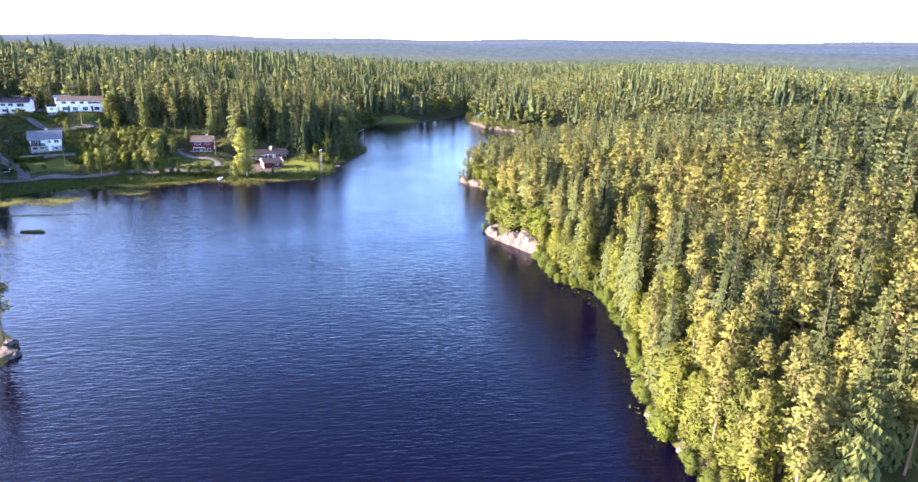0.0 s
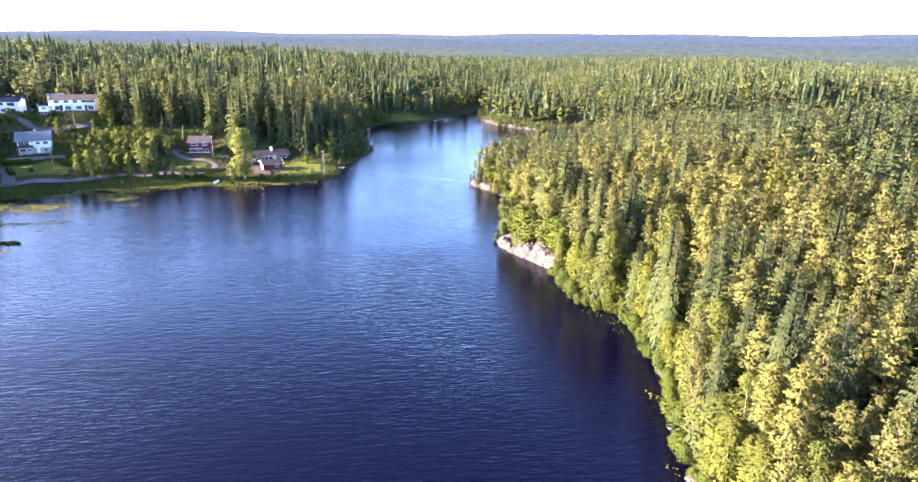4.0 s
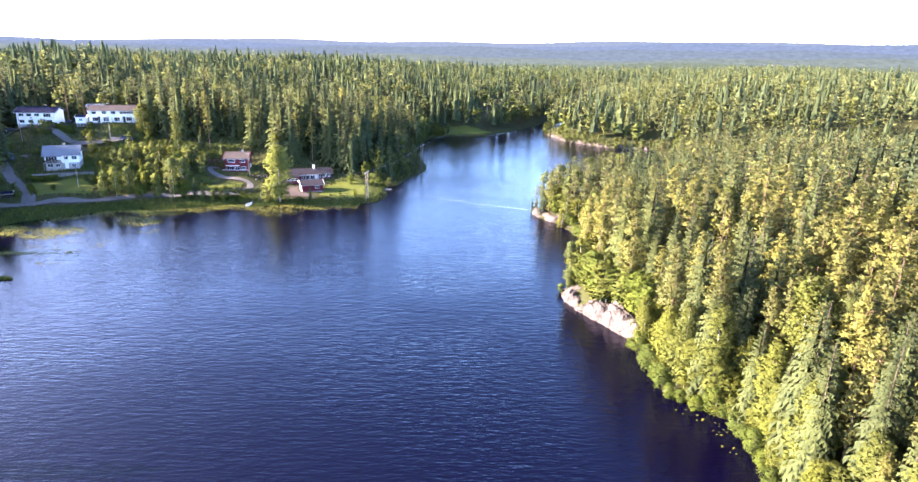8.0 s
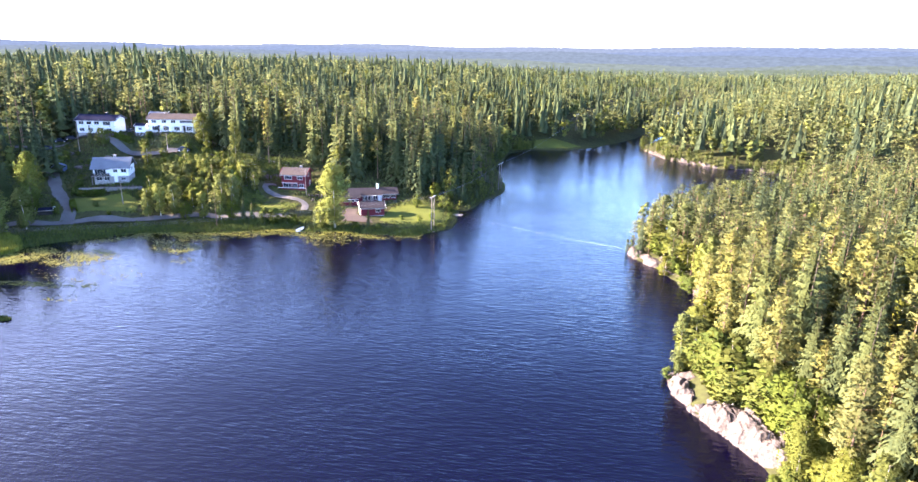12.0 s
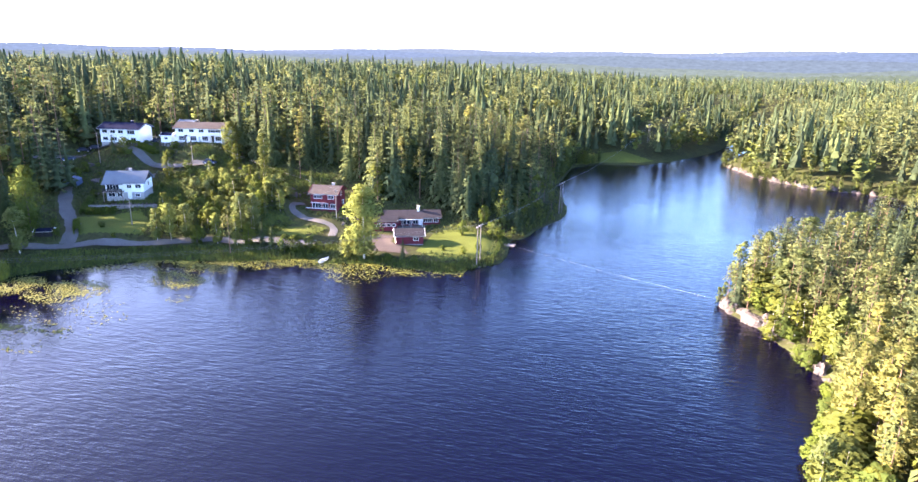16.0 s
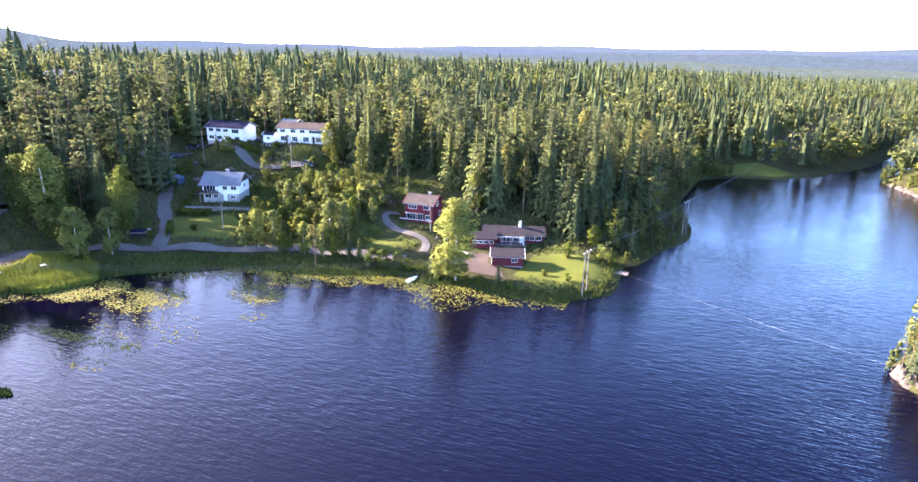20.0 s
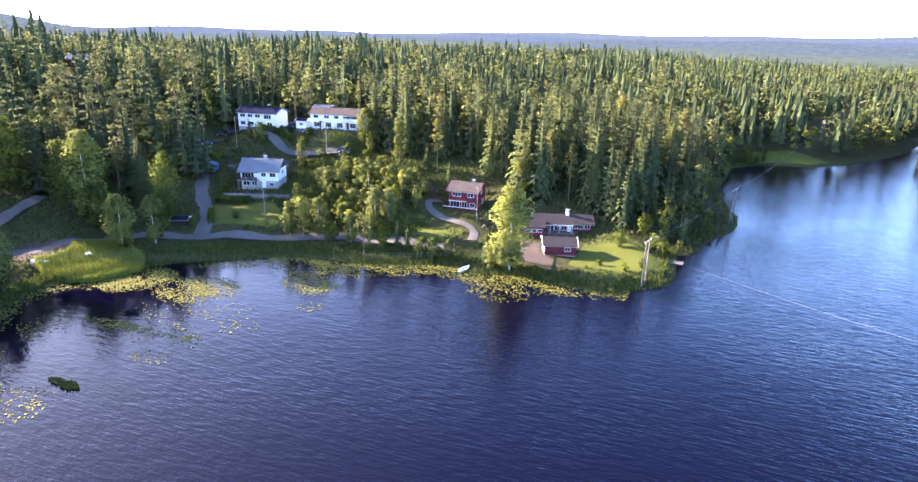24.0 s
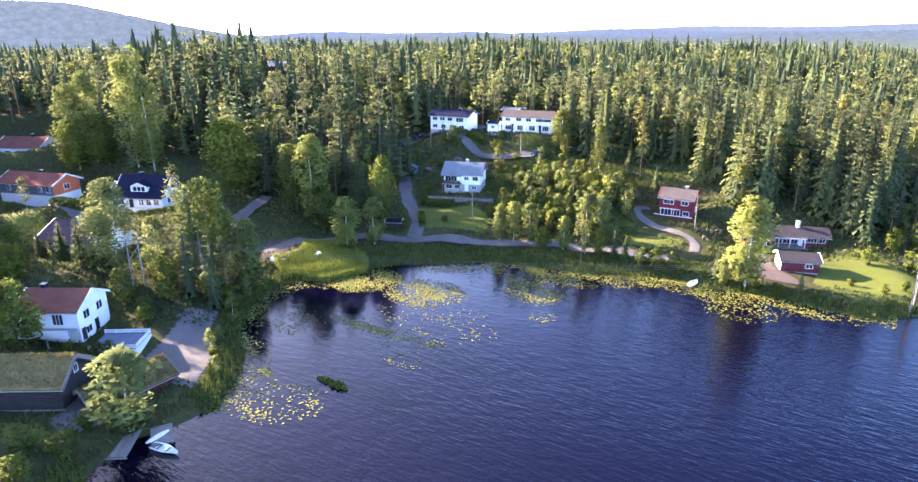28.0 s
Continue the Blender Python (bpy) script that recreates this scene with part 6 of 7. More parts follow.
SINGLE = [("birch", -51.8, 234.4, 20.5, 0, 1.4), ("spruce", -57, 234.2, 8, 0, 1.3), ("birch", -55.6, 233.4, 6, 1, 1.3), ("spruce", -42.5, 235.4, 6.5, 1, 0.8), ("broadleaf", -46, 234.3, 2.6, 1, 1.3), ("broadleaf", -39.5, 235.2, 2.0, 2, 1.4),
          ("birch", -127.1, 203.5, 14, 1, 1.5), ("birch", -125.2, 210.2, 12, 2, 1.3), ("birch", -103.6, 228.6, 9.5, 3, 1.25), ("birch", -100.5, 229.6, 8.5, 0, 1.2), ("birch", -97.2, 231.4, 9.8, 1, 1.2),
          ("birch", -88.8, 231.4, 8.5, 2, 1.2), ("birch", -84, 232.2, 7.0, 0, 1.2), ("broadleaf", -81, 232.6, 6.4, 1, 0.9), ("spruce", -78.2, 233.9, 6.0, 2, 1.2), ("spruce", -76, 234.6, 5.2, 3, 1.2),
          ("broadleaf", -71.5, 232.6, 4.8, 0, 1.1), ("broadleaf", -68.8, 233, 5.2, 1, 1.1), ("broadleaf", -65.8, 234.4, 4.4, 2, 1.1), ("broadleaf", -63.4, 235.0, 3.2, 3, 1.1), ("broadleaf", -93, 229.6, 5.5, 2, 1.1),
          ("birch", -84.2, 240.6, 11, 3, 1.35), ("birch", -87.4, 240, 10, 2, 1.3), ("birch", -123.6, 261, 9.5, 1, 1.0), ("birch", -98.4, 271.6, 11.5, 0, 1.0), ("pine", -87.2, 272.8, 14.5, 1, 0.9), ("spruce", -90.5, 273.5, 9, 1, 1.2),
          ("spruce", -81.4, 268.4, 6.4, 2, 1.1), ("broadleaf", -33, 256.8, 4.6, 1, 1.0), ("broadleaf", -26.0, 260.8, 4.4, 2, 1.15), ("broadleaf", -23.6, 259.6, 3.6, 3, 1.2), ("broadleaf", -29.4, 267, 5.6, 0, 0.9), ("broadleaf", -35.0, 244.0, 1.6, 2, 1.6),
          ("broadleaf", -29.5, 243.0, 2.0, 3, 1.3), ("broadleaf", -26.5, 246.0, 2.4, 1, 1.2), ("broadleaf", -166.0, 204, 19.5, 0, 1.0), ("birch", -142.4, 208.6, 23, 1, 1.2), ("broadleaf", -128.4, 217, 16, 2, 0.62),
          ("broadleaf", -148, 208.5, 17, 3, 0.8), ("broadleaf", -139.4, 208.6, 12, 1, 1.0), ("broadleaf", -147, 213, 15, 2, 0.9), ("spruce", -146.2, 226, 15, 0, 1.2), ("spruce", -139, 220, 17, 1, 1.2), ("spruce", -134, 222, 14, 2, 1.3),
          ("broadleaf", -137.8, 177.4, 20, 3, 0.8), ("spruce", -142.8, 175.2, 14, 0, 1.0), ("broadleaf", -140.2, 180, 14, 1, 0.8), ("birch", -130.4, 180.6, 15.5, 1, 1.1), ("birch", -134.4, 183.4, 11, 2, 1.0), ("birch", -127.4, 177, 7, 3, 1.2),
          ("birch", -143.8, 162.6, 16, 3, 1.35), ("birch", -147.6, 161.8, 14, 0, 1.3), ("birch", -141.2, 168.6, 13, 2, 1.1), ("broadleaf", -136.4, 167.4, 7, 0, 1.0), ("broadleaf", -132.4, 164.4, 4.5, 1, 1.3), ("broadleaf", -128.8, 170.8, 6, 2, 1.2),
          ("broadleaf", -124.8, 172.4, 5, 3, 1.2), ("spruce", -151.8, 160.2, 11, 1, 1.15), ("spruce", -157.4, 157.8, 6.8, 3, 0.75), ("broadleaf", -136.6, 159.4, 6.2, 3, 0.95), ("broadleaf", -129.4, 158.6, 3.6, 1, 1.4), ("broadleaf", -132.5, 160.5, 3.4, 2, 1.4),
          ("broadleaf", -132.5, 141.2, 12, 2, 0.95), ("broadleaf", -157, 151, 9, 1, 1.1), ("broadleaf", -151, 149, 7, 0, 1.2), ("birch", -105.1, 142.1, 12.5, 2, 1.85), ("birch", -113, 159.6, 4.2, 1, 1.3), ("birch", -108.2, 157, 3.0, 3, 1.6),
          ("birch", -116.5, 163.5, 3.0, 2, 1.5), ("birch", -121.2, 169.4, 4.5, 0, 1.3), ("broadleaf", -106, 134.8, 3.6, 0, 1.4), ("broadleaf", -109, 132, 3.2, 1, 1.5), ("broadleaf", -104.5, 129, 4.0, 3, 1.3), ("broadleaf", -108.6, 138.6, 2.4, 2, 1.5),
          ("pine", -192, 168, 9, 1, 1.1), ("spruce", -163.7, 162.1, 9.5, 1, 1.35), ("spruce", -169.8, 160.4, 6, 2, 1.2), ("birch", -220, 193.5, 27, 0, 1.0), ("birch", -216.5, 197, 28, 1, 0.85), ("birch", -198, 198.5, 25, 3, 1.0), ("birch", -194, 200.5, 22, 2, 1.1), ("broadleaf", -220, 193, 14, 2, 1.1),
          ("broadleaf", -213, 197.5, 14, 1, 1.1), ("broadleaf", -170, 218, 16, 3, 0.6), ("spruce", -112.6, 283, 20, 2, 1.35), ("birch", -114, 279.6, 12, 1, 1.5), ("spruce", -106, 282, 22, 3, 1.2), ("birch", -111, 277.5, 7, 2, 1.4),
          ("spruce", -56, 271, 17, 0, 1.2), ("spruce", -62, 272, 15, 1, 1.1), ("birch", -61, 268.4, 12, 2, 1.3), ("spruce", -34, 282, 29, 0, 1.0), ("spruce", -36.8, 283.5, 26, 1, 1.0), ("broadleaf", -124, 219.6, 5.0, 3, 0.6),
          ("broadleaf", -117.8, 227, 1.9, 1, 1.7), ("broadleaf", -112.2, 224.2, 1.5, 2, 1.5), ("spruce", -147.2, 266.8, 6.0, 2, 1.5), ("broadleaf", -143.2, 267.2, 5.6, 3, 1.1), ("pine", -65.4, 98.4, 15, 2, 1.15), ("pine", -68.4, 102, 14, 3, 1.0),
          ("pine", -70.5, 98, 13, 1, 1.1), ("birch", 27.8, 165.0, 11.5, 1, 0.75), ("pine", 30.4, 233.2, 6.5, 2, 1.0), ("pine", 31.6, 229.8, 8.0, 1, 1.0), ("broadleaf", -126, 238, 1.6, 2, 1.8), ("broadleaf", -131, 237, 1.8, 3, 1.8), ("broadleaf", -134, 243, 2.2, 0, 1.5),
          ("broadleaf", -122, 268, 3.2, 1, 1.4), ("broadleaf", -116, 273, 3.6, 2, 1.4), ("broadleaf", -130, 259, 3.0, 3, 1.3), ("broadleaf", -136, 259.5, 2.6, 1, 1.4), ("broadleaf", -141, 257, 3.0, 2, 1.4), ("broadleaf", -150, 258, 3.6, 0, 1.3)]
WORDS = {("birch", True): "tall yellow-green birch standing by itself", ("birch", False): "young yellow-green birch near the houses", ("spruce", True): "tall dark spruce near the houses", ("spruce", False): "small green spruce near the shore",
         ("pine", True): "open-crowned pine standing by itself", ("pine", False): "small wind-bent pine on the rock", ("broadleaf", True): "large round broadleaf tree near the houses", ("broadleaf", False): "rounded green garden bush"}
for kind, x, y, hgt, k, wide in SINGLE:
    ob = plant(kind, x, y, hgt / {"broadleaf": 11.5, "birch": 14.5, "spruce": 19.5, "pine": 17}[kind], 67.0 * k + 11 * x, 0 if hgt > 13 and y < 245 else (1 if hgt > 5 else 4), k, WORDS[kind, hgt > 8], "single trees near the houses", -0.1, wide)
    if kind == "broadleaf" and hgt < 6:
        ob.name = "bush"
    # birches up to y 245 get the sunlit leaf colour too
    if kind == "birch" and y < 245:
        brighten(ob)

# a dead grey spruce
d = thing("dead_tree", pose(-133.2, 172.4, gz(-133.2, 172.4)), "dead grey spruce with bare twigs", "tree")
v, f = trunk_mesh(12, 0.14, rb)
mesh_object("trunk", v, f, M["deadwood"], d)
n = 420
hz = rb.uniform(1.5, 11.6, n)
az = rb.uniform(0, 6.283, n)
ln = (12.2 - hz) * 0.22 * rb.uniform(0.5, 1.1, n)
a = np.stack([0 * hz, 0 * hz, hz], -1)
b = np.stack([np.cos(az) * ln, np.sin(az) * ln, hz - 0.25 * ln], -1)
w = np.stack([-np.sin(az), np.cos(az), 0.6 + 0 * az], -1) * 0.05
mesh_object("twigs", np.stack([a + w, a - w, b], 1).reshape(-1, 3), np.arange(3 * n).reshape(-1, 3), M["deadwood"], d)


# ---------------------------------------------------------------- lily pads, reeds, islet
def lily_weight(x, y):
    d = -shore(x, y)
    w = np.zeros(x.shape)
    for cx, cy, rx, ry, turn, much in ((-117, 196.5, 9.5, 7.2, 30, 0.62), (-102, 198.5, 9, 7, 10, 0.42), (-100, 181.3, 11, 1.6, 4, 0.32), (-87.5, 183, 2.2, 1.2, 30, 0.3), (-88.5, 175, 3.5, 0.9, 12, 0.25), (-85, 212, 7, 8, 40, 0.30), (-78, 201.5, 3, 2, 20, 0.2), (-50.5, 224, 7, 6, 0, 0.16), (-96, 157.5, 8.0, 6.0, 20, 0.13), (-93, 187, 15, 10, 20, 0.035),
                                       (-88, 176, 4, 2, 0, 0.12), (-112, 176, 5, 5, 0, 0.10), (-104, 161.8, 2.2, 1.2, 0, 0.4), (40.5, 113, 1.6, 4, 0, 0.4), (37.6, 119, 1.5, 2.5, 40, 0.4), (38.0, 88, 1.3, 4, 15, 0.4), (33.6, 73, 1.2, 4, 10, 0.4), (-105, 212, 9, 3, 35, 0.20)):
        a = radians(turn)
        u, v = (x - cx) * math.cos(a) + (y - cy) * math.sin(a), -(x - cx) * math.sin(a) + (y - cy) * math.cos(a)
        q = (u / rx) ** 2 + (v / ry) ** 2
        w = np.maximum(w, much * np.clip(1.6 * (1 - q), 0, 1))
    bay = (x > -101) & (x < -27) & (y > 208)
    w = np.maximum(w, bay * np.clip(1 - d / np.interp(x, [-101, -90, -60, -45, -27], [5, 10, 7, 8, 4]), 0, 1) * 0.62)
    west = (x < -100) & (y > 150) & (y < 192)
    w = np.maximum(w, west * np.clip(1 - d / 5, 0, 1) * 0.35)
    w *= np.clip(0.75 + 0.6 * rolling(x, y, 9, 71), 0.1, 1.3)
    return np.where(d > 0.15, w, 0)


rl = np.random.RandomState(8)
x, y = rl.uniform(-130, -26, 330000), rl.uniform(148, 240, 330000)
x2, y2 = rl.uniform(30, 44, 4500), rl.uniform(60, 125, 4500)
x, y = np.concatenate([x, x2]), np.concatenate([y, y2])
ok = rl.uniform(0, 1, len(x)) < lily_weight(x, y)
x, y = x[ok], y[ok]
r = rl.uniform(0.09, 0.21, len(x))
turn = rl.uniform(0, 6.283, len(x))
ang = np.radians([15, 75, 135, 195, 255, 345])
tilt = rl.normal(0, 0.10, (2, len(x)))
P = np.stack([x[:, None] + r[:, None] * np.cos(turn[:, None] + ang), y[:, None] + r[:, None] * np.sin(turn[:, None] + ang),
              0.05 + r[:, None] * (tilt[0][:, None] * np.cos(turn[:, None] + ang) + tilt[1][:, None] * np.sin(turn[:, None] + ang))], -1)
tagged(mesh_object("lily_pads", P.reshape(-1, 3), np.arange(6 * len(x)).reshape(-1, 6), M["lily"]), "floating yellow-green lily pads in the shallows", "lily pads", kind="stuff")


def off_ways(x, y, gap=2.4):
    """Whether a place keeps clear of the roads and paths."""
    clear = np.ones(x.shape, bool)
    for line in WAYS.values():
        for (ax, ay), (bx, by) in zip(line, line[1:]):
            dx, dy = bx - ax, by - ay
            s = np.clip(((x - ax) * dx + (y - ay) * dy) / (dx * dx + dy * dy), 0, 1)
            clear &= np.hypot(x - ax - s * dx, y - ay - s * dy) > gap
    return clear


def blades(name, x, y, height, label, category, mat="reed", seed=1):
    clear = off_ways(x, y)
    x, y = x[clear], y[clear]
    r = np.random.RandomState(seed)
    n = len(x)
    z = np.maximum(ground_height(x, y), -0.3)
    h = height * r.uniform(0.55, 1.25, n)
    a, lean = r.uniform(0, 6.283, n), r.normal(0, 0.22, (2, n)) * h
    w = (0.045 + 0.05 * h * 0.5) * {"heath": 4.0, "reed": 2.0, "sedge": 2.2}[mat]
    b1 = np.stack([x - np.cos(a) * w, y - np.sin(a) * w, z], -1)
    b2 = np.stack([x + np.cos(a) * w, y + np.sin(a) * w, z], -1)
    tip = np.stack([x + lean[0], y + lean[1], z + h], -1)
    return tagged(mesh_object(name, np.stack([b1, b2, tip], 1).reshape(-1, 3), np.arange(3 * n).reshape(-1, 3), M[mat]), label, category, kind="stuff")


rr = np.random.RandomState(9)
a, q = rr.uniform(0, 6.283, 26000), np.sqrt(rr.uniform(0, 1, 26000))
x, y = -128.5 + 9.5 * q * np.cos(a) + 2.0 * q * np.sin(a), 197.0 + 8.0 * q * np.sin(a)
ok = (shore(x, y) > -2.2) & (np.hypot(x + 140, y - 195) > 6)
blades("reeds", x[ok], y[ok], 1.5, "sunlit yellow-green reed bed in the corner of the bay", "reeds", seed=2)
x, y = rr.uniform(-126, -22, 90000), rr.uniform(195, 262, 90000)
d = shore(x, y)
ok = (d > -0.9) & (d < np.where(x < -60, 6.5, 3.2)) & (np.hypot(x + 61, y - 233) > 2.5)
blades("shore_grass", x[ok], y[ok], 0.75, "rough green grass and sedge along the bay shore", "grass", "sedge", seed=3)
x, y = rr.uniform(-132, -98, 30000), rr.uniform(128, 190, 30000)
d = shore(x, y)
ok = (d > -0.7) & (d < 4.0) & ~((y < 150) & (y > 135))
blades("shore_grass", x[ok], y[ok], 0.8, "rough grass on the bank by the boathouse", "grass", "sedge", seed=4)
x, y = rr.uniform(-125, -78, 16000), rr.uniform(238, 278, 16000)
blades("hill_grass", x, y, 0.7, "tall dry grass on the slope between the houses", "grass", "sedge", seed=5)
for lo, hi, n, seed in (((-168, 200), (-58, 292), 34000, 15), ((-245, 125), (-100, 205), 30000, 16), ((-62, 232), (-14, 300), 12000, 17)):
    x, y = rr.uniform(lo[0], hi[0], n), rr.uniform(lo[1], hi[1], n)
    d = shore(x, y)
    bare = (d < 0.5) | (np.hypot(x + 120, y - 230) < 10) | (np.hypot(x + 78, y - 245) < 6) | (np.hypot(x + 47, y - 247) < 11) | (np.hypot(x + 33, y - 250) < 9) | (np.hypot(x + 117, y - 157) < 9)
    blades("undergrowth", x[~bare], y[~bare], 0.55, "rough grass and heather between the houses", "undergrowth", "heath", seed)
a, q = rr.uniform(0, 6.283, 900), np.sqrt(rr.uniform(0, 1, 900))
blades("islet_grass", -92.8 + 2.9 * q * np.cos(a), 165.0 + 0.9 * q * np.sin(a) * (0.6 + 0.4 * np.cos(a)), 0.8, "small grassy islet of green sedge in the bay", "islet", "sedge", seed=6)
ob = new("islet", ROCKS[3])
ob.matrix_world = pose(-93.6, 165.0, -0.05, 0, 0, 10) @ Matrix.Diagonal((1.5, 0.55, 0.2, 1))
tagged(ob, "low mossy islet rock in the bay", "islet")


# ---------------------------------------------------------------- power line
def h_pole(x, y, h, turn, apart_by=1.9):
    """A timber H-frame for the power line."""
    z = max(gz(x, y), -0.2)
    ob = thing("power_pole", pose(x, y, z, 0, 0, turn), "grey timber H-frame power pole with a steel crossarm", "power pole", "poles of the power line")
    for s in (-1, 1):
        part("post", rod((s * apart_by / 2, 0, -0.8), (s * apart_by / 2 * 0.9, 0, h), 0.15, 0.10), M["pole"], ob)
    part("crossarm", box(-apart_by * 0.95, apart_by * 0.95, -0.07, 0.07, h - 0.42, h - 0.26), M["pole"], ob)
    part("brace", rod((-apart_by / 2, 0, h * 0.55), (apart_by / 2 * 0.93, 0, h * 0.82), 0.04, sides=6), M["pole"], ob)
    for u in (-0.85, 0, 0.85):
        i = part("insulator", rod((u * apart_by, 0, h - 0.26), (u * apart_by, 0, h + 0.02), 0.05, sides=6), M["boatwhite"], ob)
        part("insulator_cap", rod((u * apart_by, 0, h - 0.12), (u * apart_by, 0, h - 0.06), 0.1, sides=8), M["boatwhite"], i)
    m = pose(x, y, z, 0, 0, turn)
    return [m @ Vector((u * apart_by, 0, h)) for u in (-0.85, 0, 0.85)]


def wire(a, b, sag, r=0.012, name="power_wire", label="thin metal power wire spanning the poles", mat="wire"):
    cu = []
    for i in range(25):
        q = i / 24
        p = a.lerp(b, q)
        cu.append((p.x, p.y, p.z - sag * 4 * q * (1 - q)))
    bm = bmesh.new()
    rings = []
    d = (b - a).normalized()
    side = d.cross(Vector((0, 0, 1))).normalized()
    up = side.cross(d)
    for p in cu:
        rings.append([bm.verts.new(Vector(p) + (side * math.cos(t) + up * math.sin(t)) * r) for t in (0, 2.094, 4.189)])
    for s, t in zip(rings, rings[1:]):
        for j in range(3):
            bm.faces.new((s[j], s[(j + 1) % 3], t[(j + 1) % 3], t[j]))
    ob = part(name, bm, M[mat])
    return tagged(ob, label, "wire", "wires of the power line")


p1 = h_pole(-25.2, 239.8, 9.3, 78)
p2 = h_pole(-10.6, 294.6, 9.6, 75, 2.4)
p3 = h_pole(21.2, 435.3, 9.0, 70, 2.4)
p4 = h_pole(62.0, 512.0, 9.0, 62, 2.4)
p0 = h_pole(-139.4, 163.6, 9.0, 60)
for u, v, sag in ((p0, p1, 3.0), (p1, p2, 1.3), (p2, p3, 3.0), (p3, p4, 2.0)):
    for a, b in zip(u, v):
        wire(a, b, sag)
wire(Vector((-19.4, 256.2, 0.35)), Vector((27.2, 231.6, 0.5)), 0.36, 0.009, "rope", "white rope floating across the narrows", "concrete")


def mast(x, y, h, name="utility_pole", label="single grey utility pole beside the road"):
    ob = thing(name, pose(x, y, gz(x, y)), label, "pole", "single poles near the houses")
    part("post", rod((0, 0, -0.5), (0, 0, h), 0.12, 0.08), M["pole"], ob)
    part("crossarm", box(-0.6, 0.6, -0.05, 0.05, h - 0.4, h - 0.3), M["pole"], ob)
    return Vector((x, y, gz(x, y) + h))


u1, u2, u3 = mast(-149.4, 263.4, 9.5), mast(-122.3, 270.8, 8.5), mast(-173, 283.4, 9.0)
u4, u5 = mast(-84.6, 240.2, 5.5, "street_lamp", "slim grey lamp post by the road"), mast(-113.0, 231.6, 7.0)
u6, u7 = mast(-66.8, 252.6, 8.0), mast(-156, 163.0, 8.0)
for a, b in ((u1, u2), (u1, u3), (u5, u2), (u6, u4), (u2, u6)):
    wire(a, b, 0.8, 0.012)


# ---------------------------------------------------------------- boats, jetties and small things
def rowing_boat(x, y, turn, length, label, mat="boatwhite"):
    ob = thing("rowing_boat", pose(x, y, 0.06, 0, 0, turn), label, "boat", "small boats at the shore")
    bm, rows = bmesh.new(), []
    for i in range(9):
        q = i / 8
        w = 0.72 * (math.sin(math.pi * (0.22 + 0.78 * q)) ** 0.7 if q < 1 else 0.02) * (0.25 + 0.75 * min(1, 2.2 * (1 - q) + 0.12))
        z = 0.42 + 0.22 * q * q
        X = length * (q - 0.5)
        rows.append([bm.verts.new((X, s * w * k, zz)) for s, k, zz in ((-1, 1, z), (-1, 0.6, 0.02 + 0.1 * q), (1, 0.6, 0.02 + 0.1 * q), (1, 1, z), (1, 0.86, z - 0.02), (1, 0.5, 0.12 + 0.1 * q), (-1, 0.5, 0.12 + 0.1 * q), (-1, 0.86, z - 0.02))])
    for s, t in zip(rows, rows[1:]):
        for j in range(8):
            bm.faces.new((s[j], s[(j + 1) % 8], t[(j + 1) % 8], t[j]))
    bm.faces.new(rows[0])
    bm.faces.new(rows[-1][::-1])
    part("hull", bm, M[mat], ob)
    for q in (-0.2, 0.12):
        part("bench", box(length * q - 0.12, length * q + 0.12, -0.55, 0.55, 0.3, 0.35), M["wood"], ob)
    return ob


for wx, wy, wt in ((-134.3, 190.6, 30), (-130.4, 197.9, 150)):
    ob = rowing_boat(wx, wy, wt, 3.4, "upturned white boat lying in the reeds")
    ob.matrix_world = pose(wx, wy, gz(wx, wy) + 1.15, 180, 0, wt)
rowing_boat(-60.6, 231.4, 80, 3.6, "small white rowing boat pulled up at the reeds")
rowing_boat(-98.4, 142.6, 13, 4.2, "small cream motor boat moored at the pier")
rowing_boat(-23.4, 258.2, 60, 3.8, "white boat lying beside the bathing jetty")
s = thing("paddle_board", pose(-101.2, 143.4, 0.52, 4, 0, 95), "white paddle board lying on the pier", "board")
bm = bmesh.new()
bmesh.ops.create_uvsphere(bm, u_segments=16, v_segments=8, radius=1)
bmesh.ops.scale(bm, vec=(1.65, 0.42, 0.09), verts=bm.verts)
part("deck", bm, M["boatwhite"], s)
part("fin", box(-1.35, -1.15, -0.02, 0.02, -0.2, 0.0), M["rubber"], s)


def jetty(x, y, turn, length, width, z, label):
    ob = thing("jetty", pose(x, y, 0, 0, 0, turn), label, "jetty", "wooden jetties")
    n = int(length / 0.3)
    for i in range(n):
        u = -length / 2 + length * i / n
        part("plank", box(u, u + length / n - 0.03, -width / 2, width / 2, z - 0.06, z), M["wood"], ob)
    for s in (-1, 1):
        part("beam", box(-length / 2, length / 2, s * width * 0.4 - 0.08, s * width * 0.4 + 0.08, z - 0.24, z - 0.06), M["wood"], ob)
        for u in (-0.42, 0.42):
            part("pile", rod((u * length, s * width * 0.4, -1.6), (u * length, s * width * 0.4, z - 0.06), 0.09, sides=8), M["pole"], ob)
    return ob


jetty(-22.6, 256.6, -3, 7.2, 2.2, 0.45, "weathered wooden bathing jetty on the point")
jetty(-101.2, 144.0, -28, 4.4, 2.6, 0.42, "grey wooden pier beside the boathouse")
